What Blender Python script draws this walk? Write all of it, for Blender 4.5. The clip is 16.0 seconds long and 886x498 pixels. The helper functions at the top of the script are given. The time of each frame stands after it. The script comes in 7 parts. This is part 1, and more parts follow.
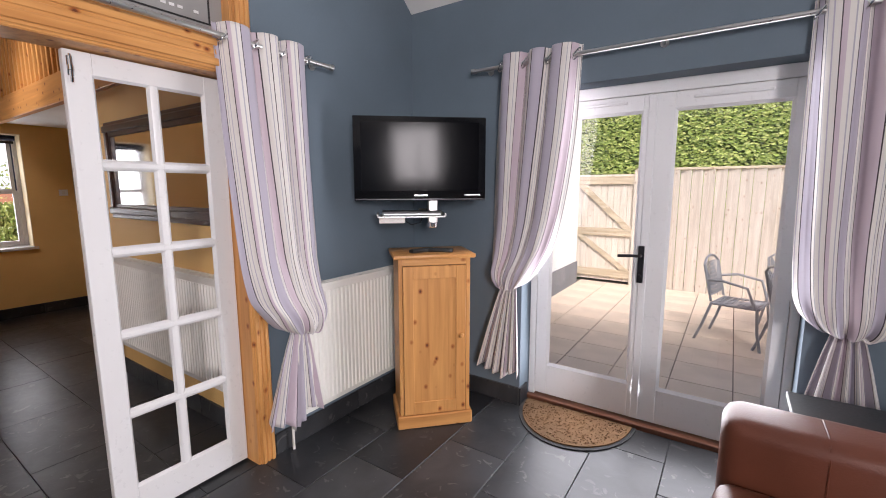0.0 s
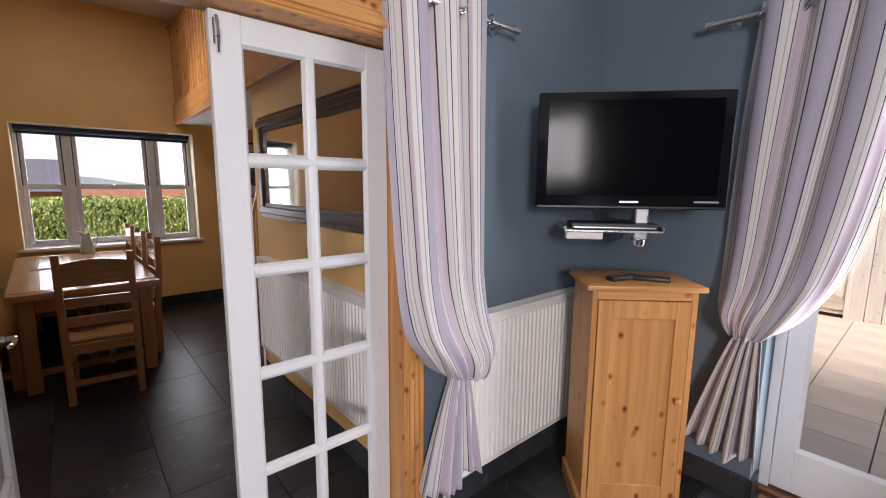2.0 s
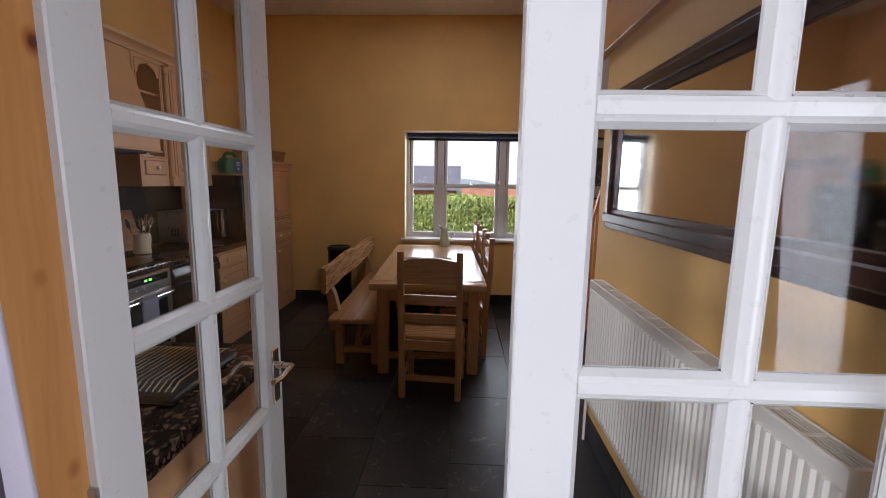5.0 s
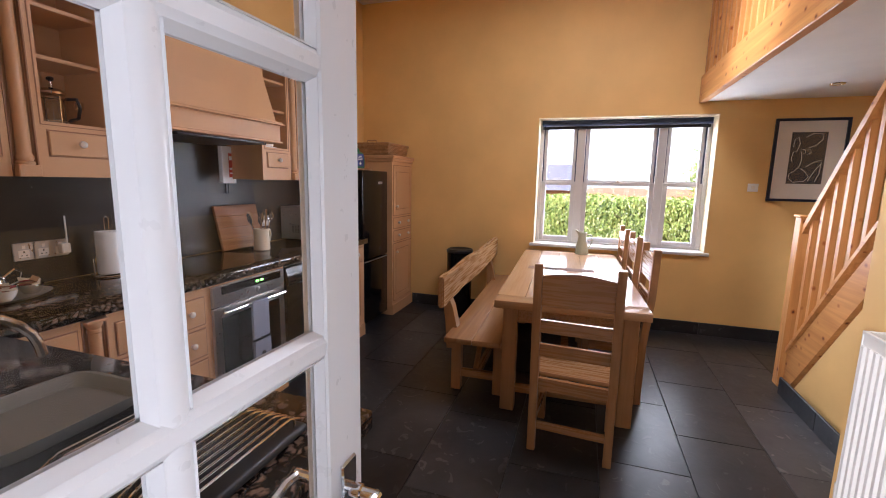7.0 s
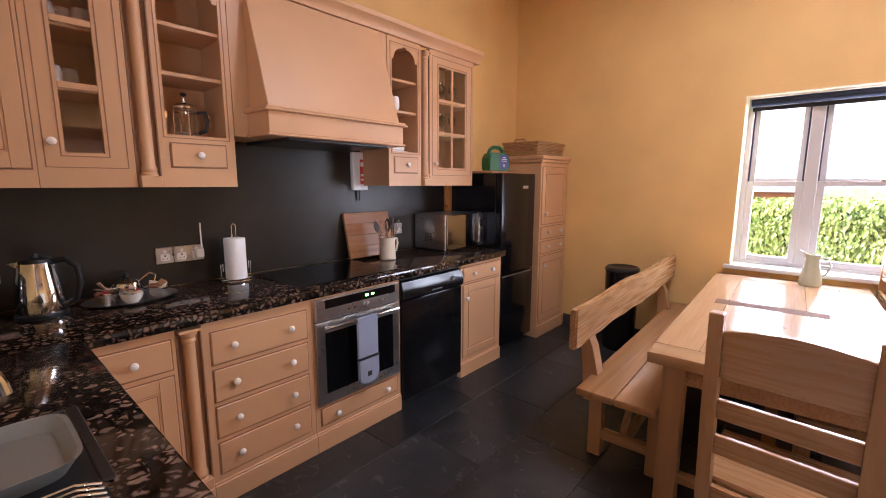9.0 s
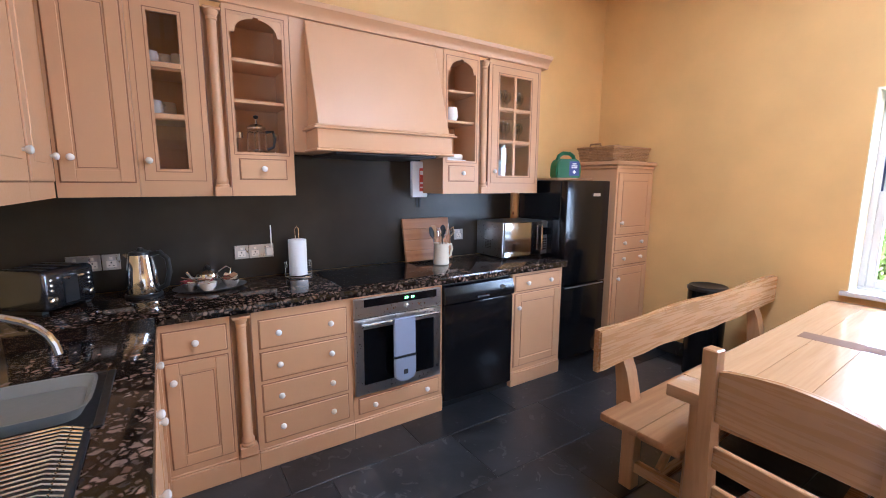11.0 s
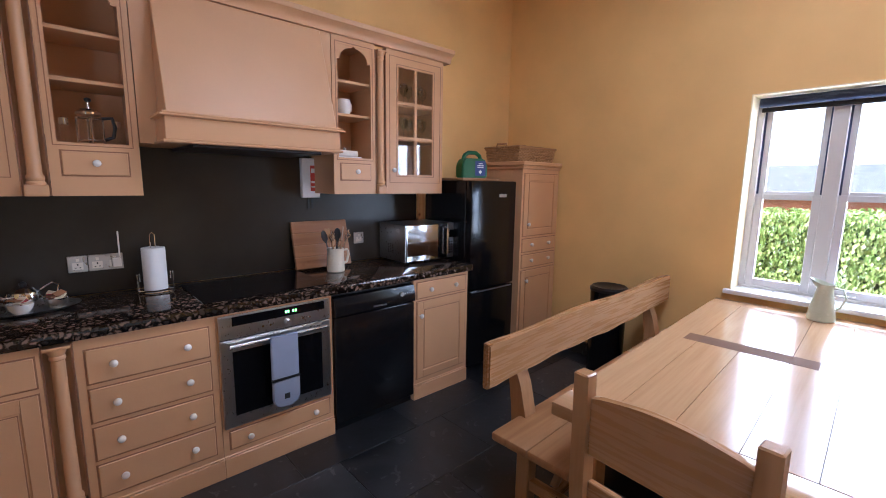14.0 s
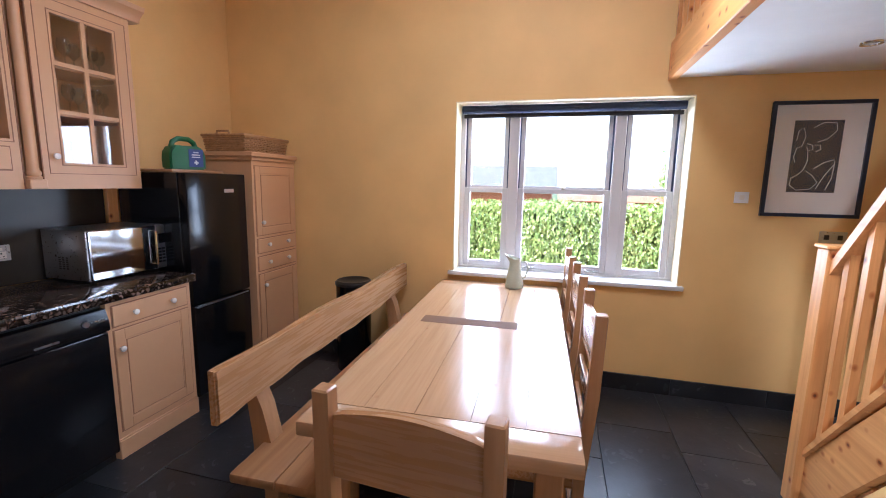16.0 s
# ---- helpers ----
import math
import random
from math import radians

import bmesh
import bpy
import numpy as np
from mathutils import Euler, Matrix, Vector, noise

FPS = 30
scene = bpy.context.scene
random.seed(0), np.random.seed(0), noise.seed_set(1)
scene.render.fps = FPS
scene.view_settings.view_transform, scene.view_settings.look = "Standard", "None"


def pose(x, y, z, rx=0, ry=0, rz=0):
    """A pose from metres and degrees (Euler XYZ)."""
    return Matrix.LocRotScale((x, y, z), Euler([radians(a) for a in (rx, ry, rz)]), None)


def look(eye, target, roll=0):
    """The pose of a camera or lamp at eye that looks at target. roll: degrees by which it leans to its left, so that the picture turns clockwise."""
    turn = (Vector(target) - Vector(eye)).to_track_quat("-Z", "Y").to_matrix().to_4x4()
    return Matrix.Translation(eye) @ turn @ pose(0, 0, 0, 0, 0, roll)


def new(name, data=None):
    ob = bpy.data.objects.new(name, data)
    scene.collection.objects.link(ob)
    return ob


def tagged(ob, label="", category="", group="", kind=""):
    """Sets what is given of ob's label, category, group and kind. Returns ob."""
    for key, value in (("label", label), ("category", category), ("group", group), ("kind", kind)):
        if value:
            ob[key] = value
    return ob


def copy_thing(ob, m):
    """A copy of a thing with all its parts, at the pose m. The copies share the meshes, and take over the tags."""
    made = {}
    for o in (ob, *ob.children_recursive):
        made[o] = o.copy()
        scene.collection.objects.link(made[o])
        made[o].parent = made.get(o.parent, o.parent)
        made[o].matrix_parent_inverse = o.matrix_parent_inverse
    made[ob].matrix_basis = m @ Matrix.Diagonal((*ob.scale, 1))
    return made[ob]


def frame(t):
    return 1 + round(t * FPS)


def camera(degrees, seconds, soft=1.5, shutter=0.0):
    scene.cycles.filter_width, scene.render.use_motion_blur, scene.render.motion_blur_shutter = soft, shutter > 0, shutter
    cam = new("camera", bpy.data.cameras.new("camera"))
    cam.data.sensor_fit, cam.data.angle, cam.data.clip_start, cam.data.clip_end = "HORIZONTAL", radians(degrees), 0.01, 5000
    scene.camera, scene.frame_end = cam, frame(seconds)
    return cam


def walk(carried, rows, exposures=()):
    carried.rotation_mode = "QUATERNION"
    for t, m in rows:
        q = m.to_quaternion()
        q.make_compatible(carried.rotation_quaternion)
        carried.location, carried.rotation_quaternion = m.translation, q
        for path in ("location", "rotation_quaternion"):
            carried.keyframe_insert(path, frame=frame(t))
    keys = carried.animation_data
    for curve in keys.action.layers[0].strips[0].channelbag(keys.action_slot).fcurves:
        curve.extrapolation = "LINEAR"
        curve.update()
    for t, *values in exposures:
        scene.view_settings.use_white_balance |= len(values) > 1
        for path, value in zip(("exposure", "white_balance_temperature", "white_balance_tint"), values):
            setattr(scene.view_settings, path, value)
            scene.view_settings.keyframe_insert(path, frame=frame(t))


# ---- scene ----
cam = camera(91.8, 16.0, soft=1.0)
PATH = [
    (0, (0.211, 0.069, 1.521), (-0.896, 1.711, 1.24), -0.1),
    (0.5, (0.063, 0.124, 1.531), (-1.149, 1.688, 1.239), 0.2),
    (1, (-0.162, 0.187, 1.513), (-1.448, 1.691, 1.221), 0.5),
    (1.5, (-0.343, 0.215, 1.531), (-1.684, 1.669, 1.235), 0.8),
    (2, (-0.483, 0.333, 1.543), (-1.978, 1.627, 1.249), 0.5),
    (2.5, (-0.598, 0.45, 1.549), (-2.302, 1.453, 1.248), 0.4),
    (3, (-0.741, 0.52, 1.534), (-2.569, 1.275, 1.235), 0.2),
    (3.5, (-0.933, 0.562, 1.552), (-2.833, 1.106, 1.247), 0.4),
    (4, (-1.086, 0.577, 1.543), (-3.031, 0.928, 1.235), 0.5),
    (4.5, (-1.257, 0.603, 1.529), (-3.226, 0.766, 1.222), 0.7),
    (5, (-1.404, 0.613, 1.522), (-3.38, 0.537, 1.219), 0.9),
    (5.2, (-1.442, 0.599, 1.517), (-3.41, 0.414, 1.215), 1.0),
    (7.5, (-2.2145, 0.335, 1.457), (-4.0895, -0.291, 1.152), 0.9),
    (8, (-2.397, 0.27, 1.44), (-4.259, -0.398, 1.15), 0.6),
    (8.5, (-2.503, 0.323, 1.485), (-4.265, -0.575, 1.185), 0.7),
    (9, (-2.619, 0.44, 1.483), (-4.103, -0.865, 1.179), 0.1),
    (9.2, (-2.638, 0.501, 1.519), (-4.019, -0.909, 1.197), -0.1),
    (11.3, (-3.003, 0.82, 1.542), (-4.053, -0.855, 1.236), 0.8),
    (11.5, (-3.053, 0.847, 1.558), (-4.075, -0.844, 1.245), 1.2),
    (12, (-3.115, 0.871, 1.561), (-4.101, -0.841, 1.248), 1.2),
    (12.5, (-3.207, 0.82, 1.541), (-4.169, -0.907, 1.238), 1.0),
    (13, (-3.294, 0.756, 1.558), (-4.273, -0.96, 1.246), 0.9),
    (13.5, (-3.298, 0.732, 1.552), (-4.45, -0.874, 1.245), 0.8),
    (14, (-3.258, 0.744, 1.541), (-4.587, -0.719, 1.239), 0.8),
    (14.5, (-3.269, 0.74, 1.534), (-4.75, -0.571, 1.237), 0.7),
    (15, (-3.296, 0.711, 1.537), (-4.968, -0.344, 1.238), 0.8),
    (15.5, (-3.338, 0.705, 1.525), (-5.17, -0.042, 1.228), 0.9),
    (16, (-3.416, 0.71, 1.53), (-5.327, 0.207, 1.227), 1.1),
]
EXPOSURES = [(0.0, 0.22, 6450, 19), (1.0, 0.12, 6450, 19), (2.0, 0.05, 6300, 18), (3.0, 0.2, 6200, 18), (4.0, 0.04, 6100, 17), (5.2, 0.27, 5900, 14), (7.4, 1.62, 5800, 19), (9.0, 1.95, 5750, 21), (11.3, 2.45, 4650, 9), (12.2, 2.45, 4450, 8), (13.0, 2.4, 4200, 7), (13.7, 1.62, 4950, 13), (16.0, 1.7, 5050, 14)]
walk(cam, [(t, look(eye, target, roll)) for t, eye, target, roll in PATH], EXPOSURES)

# ---- world, sun, large lights ----
world = bpy.data.worlds.new("sky")
scene.world = world
world.use_nodes = True
wn = world.node_tree
sky = wn.nodes.new("ShaderNodeTexSky")
sky.sky_type, sky.sun_disc = "NISHITA", False
sky.sun_elevation, sky.sun_rotation = radians(47), radians(147)
sky.air_density, sky.dust_density, sky.ozone_density = 1.0, 4.0, 0.6
wn.nodes["Background"].inputs[1].default_value = 0.15
wn.links.new(sky.outputs[0], wn.nodes["Background"].inputs[0])


def lamp(name, kind, m, power, color=(1, 1, 1), size=1.0, size_y=None, spread=180):
    data = bpy.data.lights.new(name, kind)
    data.energy, data.color = power, color
    if kind == "AREA":
        data.shape, data.size, data.size_y = "RECTANGLE", size, size_y or size
        data.spread = radians(spread)
    ob = new(name, data)
    ob.matrix_world = m
    return ob


sun = lamp("sun", "SUN", look((0, 0, 10), (-0.55, 0.85, 8.9)), 3.4, (1.0, 0.96, 0.9))
sun.data.angle = radians(15)
# daylight in the openings: glazed doors, kitchen window, unseen lounge window, assumed kitchen rooflight
lamp("daylight_doors", "AREA", look((-0.2, 2.83, 1.15), (-0.2, 0, 0.9)), 48, (0.95, 0.98, 1.0), 1.35, 1.9)
lamp("daylight_window", "AREA", look((-7.12, 0.745, 1.5), (0, 0.745, 1.3)), 30, (0.95, 0.98, 1.0), 1.6, 1.25)
lamp("daylight_lounge_window", "AREA", look((3.12, -2.3, 2.22), (-1.9, 1.2, 1.0)), 235, (1.0, 0.97, 0.95), 1.1, 1.05)
# unseen rooflight, added to brighten the kitchen walls and units
lamp("daylight_kitchen_rooflight", "AREA", look((-4.9, 0.55, 3.5), (-5.1, 0.3, 0.0)), 15, (1.0, 0.97, 0.95), 0.9, 0.6, 180)

# ---- materials ----
def node_mat(name):
    m = bpy.data.materials.new(name)
    m.use_nodes = True
    nt = m.node_tree
    b = nt.nodes["Principled BSDF"]
    return m, nt, b


def nd(nt, kind, **inputs):
    n = nt.nodes.new(kind)
    for k, v in inputs.items():
        n.inputs[k.replace("_", " ")].default_value = v
    return n


def coords(nt, scale=(1, 1, 1), rand=False):
    tc = nt.nodes.new("ShaderNodeTexCoord")
    mp = nt.nodes.new("ShaderNodeMapping")
    mp.inputs["Scale"].default_value = scale
    nt.links.new(tc.outputs["Object"], mp.inputs[0])
    if rand:
        oi = nt.nodes.new("ShaderNodeObjectInfo")
        mul = nt.nodes.new("ShaderNodeMath")
        mul.operation = "MULTIPLY"
        mul.inputs[1].default_value = 37.0
        nt.links.new(oi.outputs["Random"], mul.inputs[0])
        nt.links.new(mul.outputs[0], mp.inputs["Location"])
    return mp.outputs[0]


def ramp(nt, fac, stops):
    r = nt.nodes.new("ShaderNodeValToRGB")
    e = r.color_ramp.elements
    while len(e) < len(stops):
        e.new(0.5)
    for el, (p, c) in zip(e, stops):
        el.position, el.color = p, (*c, 1)
    nt.links.new(fac, r.inputs[0])
    return r.outputs[0]


def bump(nt, b, height, strength=0.2, distance=0.005):
    n = nd(nt, "ShaderNodeBump", Strength=strength, Distance=distance)
    nt.links.new(height, n.inputs["Height"])
    nt.links.new(n.outputs[0], b.inputs["Normal"])


def tint(c, k):
    return tuple(min(1, v * k) for v in c)


def paint(name, color, rough=0.6, vary=0.06, grain=60, relief=0.12, metal=0.0, spec=0.5, coat=0.0):
    """Painted or plain surface with mottling at two scales and fine relief."""
    m, nt, b = node_mat(name)
    v = coords(nt)
    n1 = nd(nt, "ShaderNodeTexNoise", Scale=2.2, Detail=4.0)
    n2 = nd(nt, "ShaderNodeTexNoise", Scale=grain, Detail=3.0)
    for n in (n1, n2):
        nt.links.new(v, n.inputs["Vector"])
    c = ramp(nt, n1.outputs[0], [(0.3, tint(color, 1 - vary)), (0.7, tint(color, 1 + vary))])
    nt.links.new(c, b.inputs["Base Color"])
    r = nd(nt, "ShaderNodeMapRange")
    r.inputs["To Min"].default_value, r.inputs["To Max"].default_value = max(0.02, rough - 0.08), min(1, rough + 0.08)
    nt.links.new(n2.outputs[0], r.inputs[0])
    nt.links.new(r.outputs[0], b.inputs["Roughness"])
    b.inputs["Metallic"].default_value = metal
    b.inputs["Specular IOR Level"].default_value = spec
    b.inputs["Coat Weight"].default_value = coat
    if relief:
        bump(nt, b, n2.outputs[0], relief, 0.002)
    return m


def wood(name, dark, light, axis=0, rough=0.42, scale=1.0, knots=0.0, coat=0.0):
    """Wood with grain along an axis of the object, streaks, and knots."""
    m, nt, b = node_mat(name)
    s = [16 * scale, 16 * scale, 16 * scale]
    s[axis] = 0.9 * scale
    v = coords(nt, s, True)
    n1 = nd(nt, "ShaderNodeTexNoise", Scale=1.0, Detail=6.0, Distortion=1.2)
    nt.links.new(v, n1.inputs["Vector"])
    s2 = [90 * scale, 90 * scale, 90 * scale]
    s2[axis] = 4 * scale
    v2 = coords(nt, s2, True)
    n2 = nd(nt, "ShaderNodeTexNoise", Scale=1.0, Detail=3.0)
    nt.links.new(v2, n2.inputs["Vector"])
    mid = tuple((a + c) / 2 for a, c in zip(dark, light))
    col = ramp(nt, n1.outputs[0], [(0.3, dark), (0.48, mid), (0.7, light)])
    fine = ramp(nt, n2.outputs[0], [(0.3, (0.91, 0.89, 0.86)), (0.6, (1, 1, 1))])
    mx = nt.nodes.new("ShaderNodeMix")
    mx.data_type, mx.blend_type = "RGBA", "MULTIPLY"
    mx.inputs[0].default_value = 0.8
    nt.links.new(col, mx.inputs[6]), nt.links.new(fine, mx.inputs[7])
    out = mx.outputs[2]
    if knots:
        few = 2.4 if name.startswith("oak") else 1.0
        s3 = [12.0 / few] * 3
        s3[axis] = 9.0 / few
        vo = nd(nt, "ShaderNodeTexVoronoi", Scale=1.0, Randomness=1.0)
        nt.links.new(coords(nt, s3, True), vo.inputs["Vector"])
        k = ramp(nt, vo.outputs["Distance"], [(0.05 / few, (0.2, 0.08, 0.035)), (0.1 / few, (0.62, 0.4, 0.25)), (0.2 / few, (1, 1, 1))])
        mk = nt.nodes.new("ShaderNodeMix")
        mk.data_type, mk.blend_type = "RGBA", "MULTIPLY"
        mk.inputs[0].default_value = knots
        nt.links.new(out, mk.inputs[6]), nt.links.new(k, mk.inputs[7])
        out = mk.outputs[2]
    nt.links.new(out, b.inputs["Base Color"])
    r = nd(nt, "ShaderNodeMapRange")
    r.inputs["To Min"].default_value, r.inputs["To Max"].default_value = rough - 0.04, rough + 0.05
    nt.links.new(n2.outputs[0], r.inputs[0])
    nt.links.new(r.outputs[0], b.inputs["Roughness"])
    b.inputs["Coat Weight"].default_value = coat
    bump(nt, b, n2.outputs[0], 0.15, 0.002)
    return m


def slate(name, a, c, rough=0.4):
    """Riven slate: cleft relief, blotches, veins; a shade of its own for each slab."""
    m, nt, b = node_mat(name)
    v = coords(nt, (1, 1, 1), True)
    n1 = nd(nt, "ShaderNodeTexNoise", Scale=2.5, Detail=8.0, Distortion=0.6)
    n2 = nd(nt, "ShaderNodeTexNoise", Scale=9.0, Detail=8.0, Distortion=1.8)
    n3 = nd(nt, "ShaderNodeTexVoronoi", Scale=5.0)
    for n in (n1, n2, n3):
        nt.links.new(v, n.inputs["Vector"])
    col = ramp(nt, n1.outputs[0], [(0.3, a), (0.7, c)])
    vein = ramp(nt, n2.outputs[0], [(0.58, (1, 1, 1)), (0.62, (1.0, 1.0, 1.0)), (0.66, (2.6, 2.5, 2.3))])
    mx = nt.nodes.new("ShaderNodeMix")
    mx.data_type, mx.blend_type = "RGBA", "MULTIPLY"
    mx.inputs[0].default_value = 1.0
    nt.links.new(col, mx.inputs[6]), nt.links.new(vein, mx.inputs[7])
    oi = nt.nodes.new("ShaderNodeObjectInfo")
    sh = ramp(nt, oi.outputs["Random"], [(0.0, (0.5, 0.52, 0.56)), (1.0, (1.5, 1.45, 1.4))])
    m2 = nt.nodes.new("ShaderNodeMix")
    m2.data_type, m2.blend_type = "RGBA", "MULTIPLY"
    m2.inputs[0].default_value = 1.0
    nt.links.new(mx.outputs[2], m2.inputs[6]), nt.links.new(sh, m2.inputs[7])
    nt.links.new(m2.outputs[2], b.inputs["Base Color"])
    r = nd(nt, "ShaderNodeMapRange")
    r.inputs["To Min"].default_value, r.inputs["To Max"].default_value = rough - 0.12, rough + 0.15
    nt.links.new(n2.outputs[0], r.inputs[0])
    nt.links.new(r.outputs[0], b.inputs["Roughness"])
    b.inputs["Specular IOR Level"].default_value = 0.42
    bump(nt, b, n2.outputs[0], 0.13, 0.006)
    return m


def glass(name, color=(1, 1, 1), gloss=1.0):
    """Clear pane: see-through with a Fresnel gloss."""
    m = bpy.data.materials.new(name)
    m.use_nodes = True
    nt = m.node_tree
    nt.nodes.remove(nt.nodes["Principled BSDF"])
    tr = nd(nt, "ShaderNodeBsdfTransparent", Color=(*color, 1))
    gl = nd(nt, "ShaderNodeBsdfGlossy", Color=(1, 1, 1, 1), Roughness=0.02)
    fr = nd(nt, "ShaderNodeLayerWeight", Blend=0.5)
    pw = nt.nodes.new("ShaderNodeMath")
    pw.operation = "POWER"
    pw.inputs[1].default_value = 5.0
    mul = nt.nodes.new("ShaderNodeMath")
    mul.operation = "MULTIPLY_ADD"
    mul.inputs[1].default_value, mul.inputs[2].default_value = 0.9 * gloss, 0.045 * gloss
    mx = nt.nodes.new("ShaderNodeMixShader")
    nt.links.new(fr.outputs["Facing"], pw.inputs[0]), nt.links.new(pw.outputs[0], mul.inputs[0]), nt.links.new(mul.outputs[0], mx.inputs[0])
    nt.links.new(tr.outputs[0], mx.inputs[1]), nt.links.new(gl.outputs[0], mx.inputs[2])
    nt.links.new(mx.outputs[0], nt.nodes["Material Output"].inputs[0])
    return m


def granite():
    """Polished brown-black granite with pinkish grains."""
    m, nt, b = node_mat("granite")
    v = coords(nt)
    w = nd(nt, "ShaderNodeTexNoise", Scale=30.0, Detail=3.0)
    nt.links.new(v, w.inputs["Vector"])
    ad = nt.nodes.new("ShaderNodeMix")
    ad.data_type, ad.blend_type = "RGBA", "LINEAR_LIGHT"
    ad.inputs[0].default_value = 0.022
    nt.links.new(v, ad.inputs[6]), nt.links.new(w.outputs["Color"], ad.inputs[7])
    vo = nd(nt, "ShaderNodeTexVoronoi", Scale=40.0)
    vo.feature = "DISTANCE_TO_EDGE"
    vc = nd(nt, "ShaderNodeTexVoronoi", Scale=40.0)
    for n in (vo, vc):
        nt.links.new(ad.outputs[2], n.inputs["Vector"])
    sep = nt.nodes.new("ShaderNodeSeparateColor")
    nt.links.new(vc.outputs["Color"], sep.inputs[0])
    grains = ramp(nt, sep.outputs[0], [(0.0, (0.014, 0.012, 0.011)), (0.22, (0.035, 0.025, 0.02)), (0.45, (0.13, 0.085, 0.06)), (0.9, (0.235, 0.155, 0.115))])
    edge = ramp(nt, vo.outputs["Distance"], [(0.07, (0.06, 0.05, 0.045)), (0.26, (1, 1, 1))])
    mx = nt.nodes.new("ShaderNodeMix")
    mx.data_type, mx.blend_type = "RGBA", "MULTIPLY"
    mx.inputs[0].default_value = 1.0
    nt.links.new(grains, mx.inputs[6]), nt.links.new(edge, mx.inputs[7])
    nt.links.new(mx.outputs[2], b.inputs["Base Color"])
    b.inputs["Roughness"].default_value = 0.09
    return m


def stripes():
    """Woven curtain cloth striped along its width (cream, grey, lilac, dark lines)."""
    m, nt, b = node_mat("striped_cloth")
    uv = nt.nodes.new("ShaderNodeTexCoord")
    sp = nt.nodes.new("ShaderNodeSeparateXYZ")
    nt.links.new(uv.outputs["UV"], sp.inputs[0])
    fr = nt.nodes.new("ShaderNodeMath")
    fr.operation = "FRACT"
    rep = nt.nodes.new("ShaderNodeMath")
    rep.operation = "MULTIPLY"
    rep.inputs[1].default_value = 1.6
    nt.links.new(sp.outputs[0], rep.inputs[0]), nt.links.new(rep.outputs[0], fr.inputs[0])
    cream, grey, lilac, dark, mauve = (0.72, 0.68, 0.64), (0.4, 0.39, 0.43), (0.46, 0.42, 0.49), (0.04, 0.028, 0.036), (0.56, 0.46, 0.51)
    seq = [(0, mauve), (.10, dark), (.11, cream), (.155, grey), (.162, cream), (.19, dark), (.199, cream), (.25, lilac), (.26, cream), (.295, dark),
           (.305, lilac), (.44, dark), (.45, cream), (.475, grey), (.482, cream), (.52, lilac), (.535, cream), (.575, dark), (.584, mauve), (.62, cream),
           (.66, grey), (.668, cream), (.70, dark), (.71, lilac), (.84, dark), (.85, cream), (.9, grey), (.908, cream), (.945, dark), (.953, mauve)]
    r = nt.nodes.new("ShaderNodeValToRGB")
    r.color_ramp.interpolation = "CONSTANT"
    e = r.color_ramp.elements
    while len(e) < len(seq):
        e.new(0.99)
    for el, (p, c) in zip(e, seq):
        el.position, el.color = p, (*c, 1)
    nt.links.new(fr.outputs[0], r.inputs[0])
    nt.links.new(r.outputs[0], b.inputs["Base Color"])
    b.inputs["Roughness"].default_value = 0.85
    b.inputs["Sheen Weight"].default_value = 0.2
    wv = nd(nt, "ShaderNodeTexNoise", Scale=500.0, Detail=2.0)
    nt.links.new(coords(nt), wv.inputs["Vector"])
    bump(nt, b, wv.outputs[0], 0.25, 0.001)
    return m


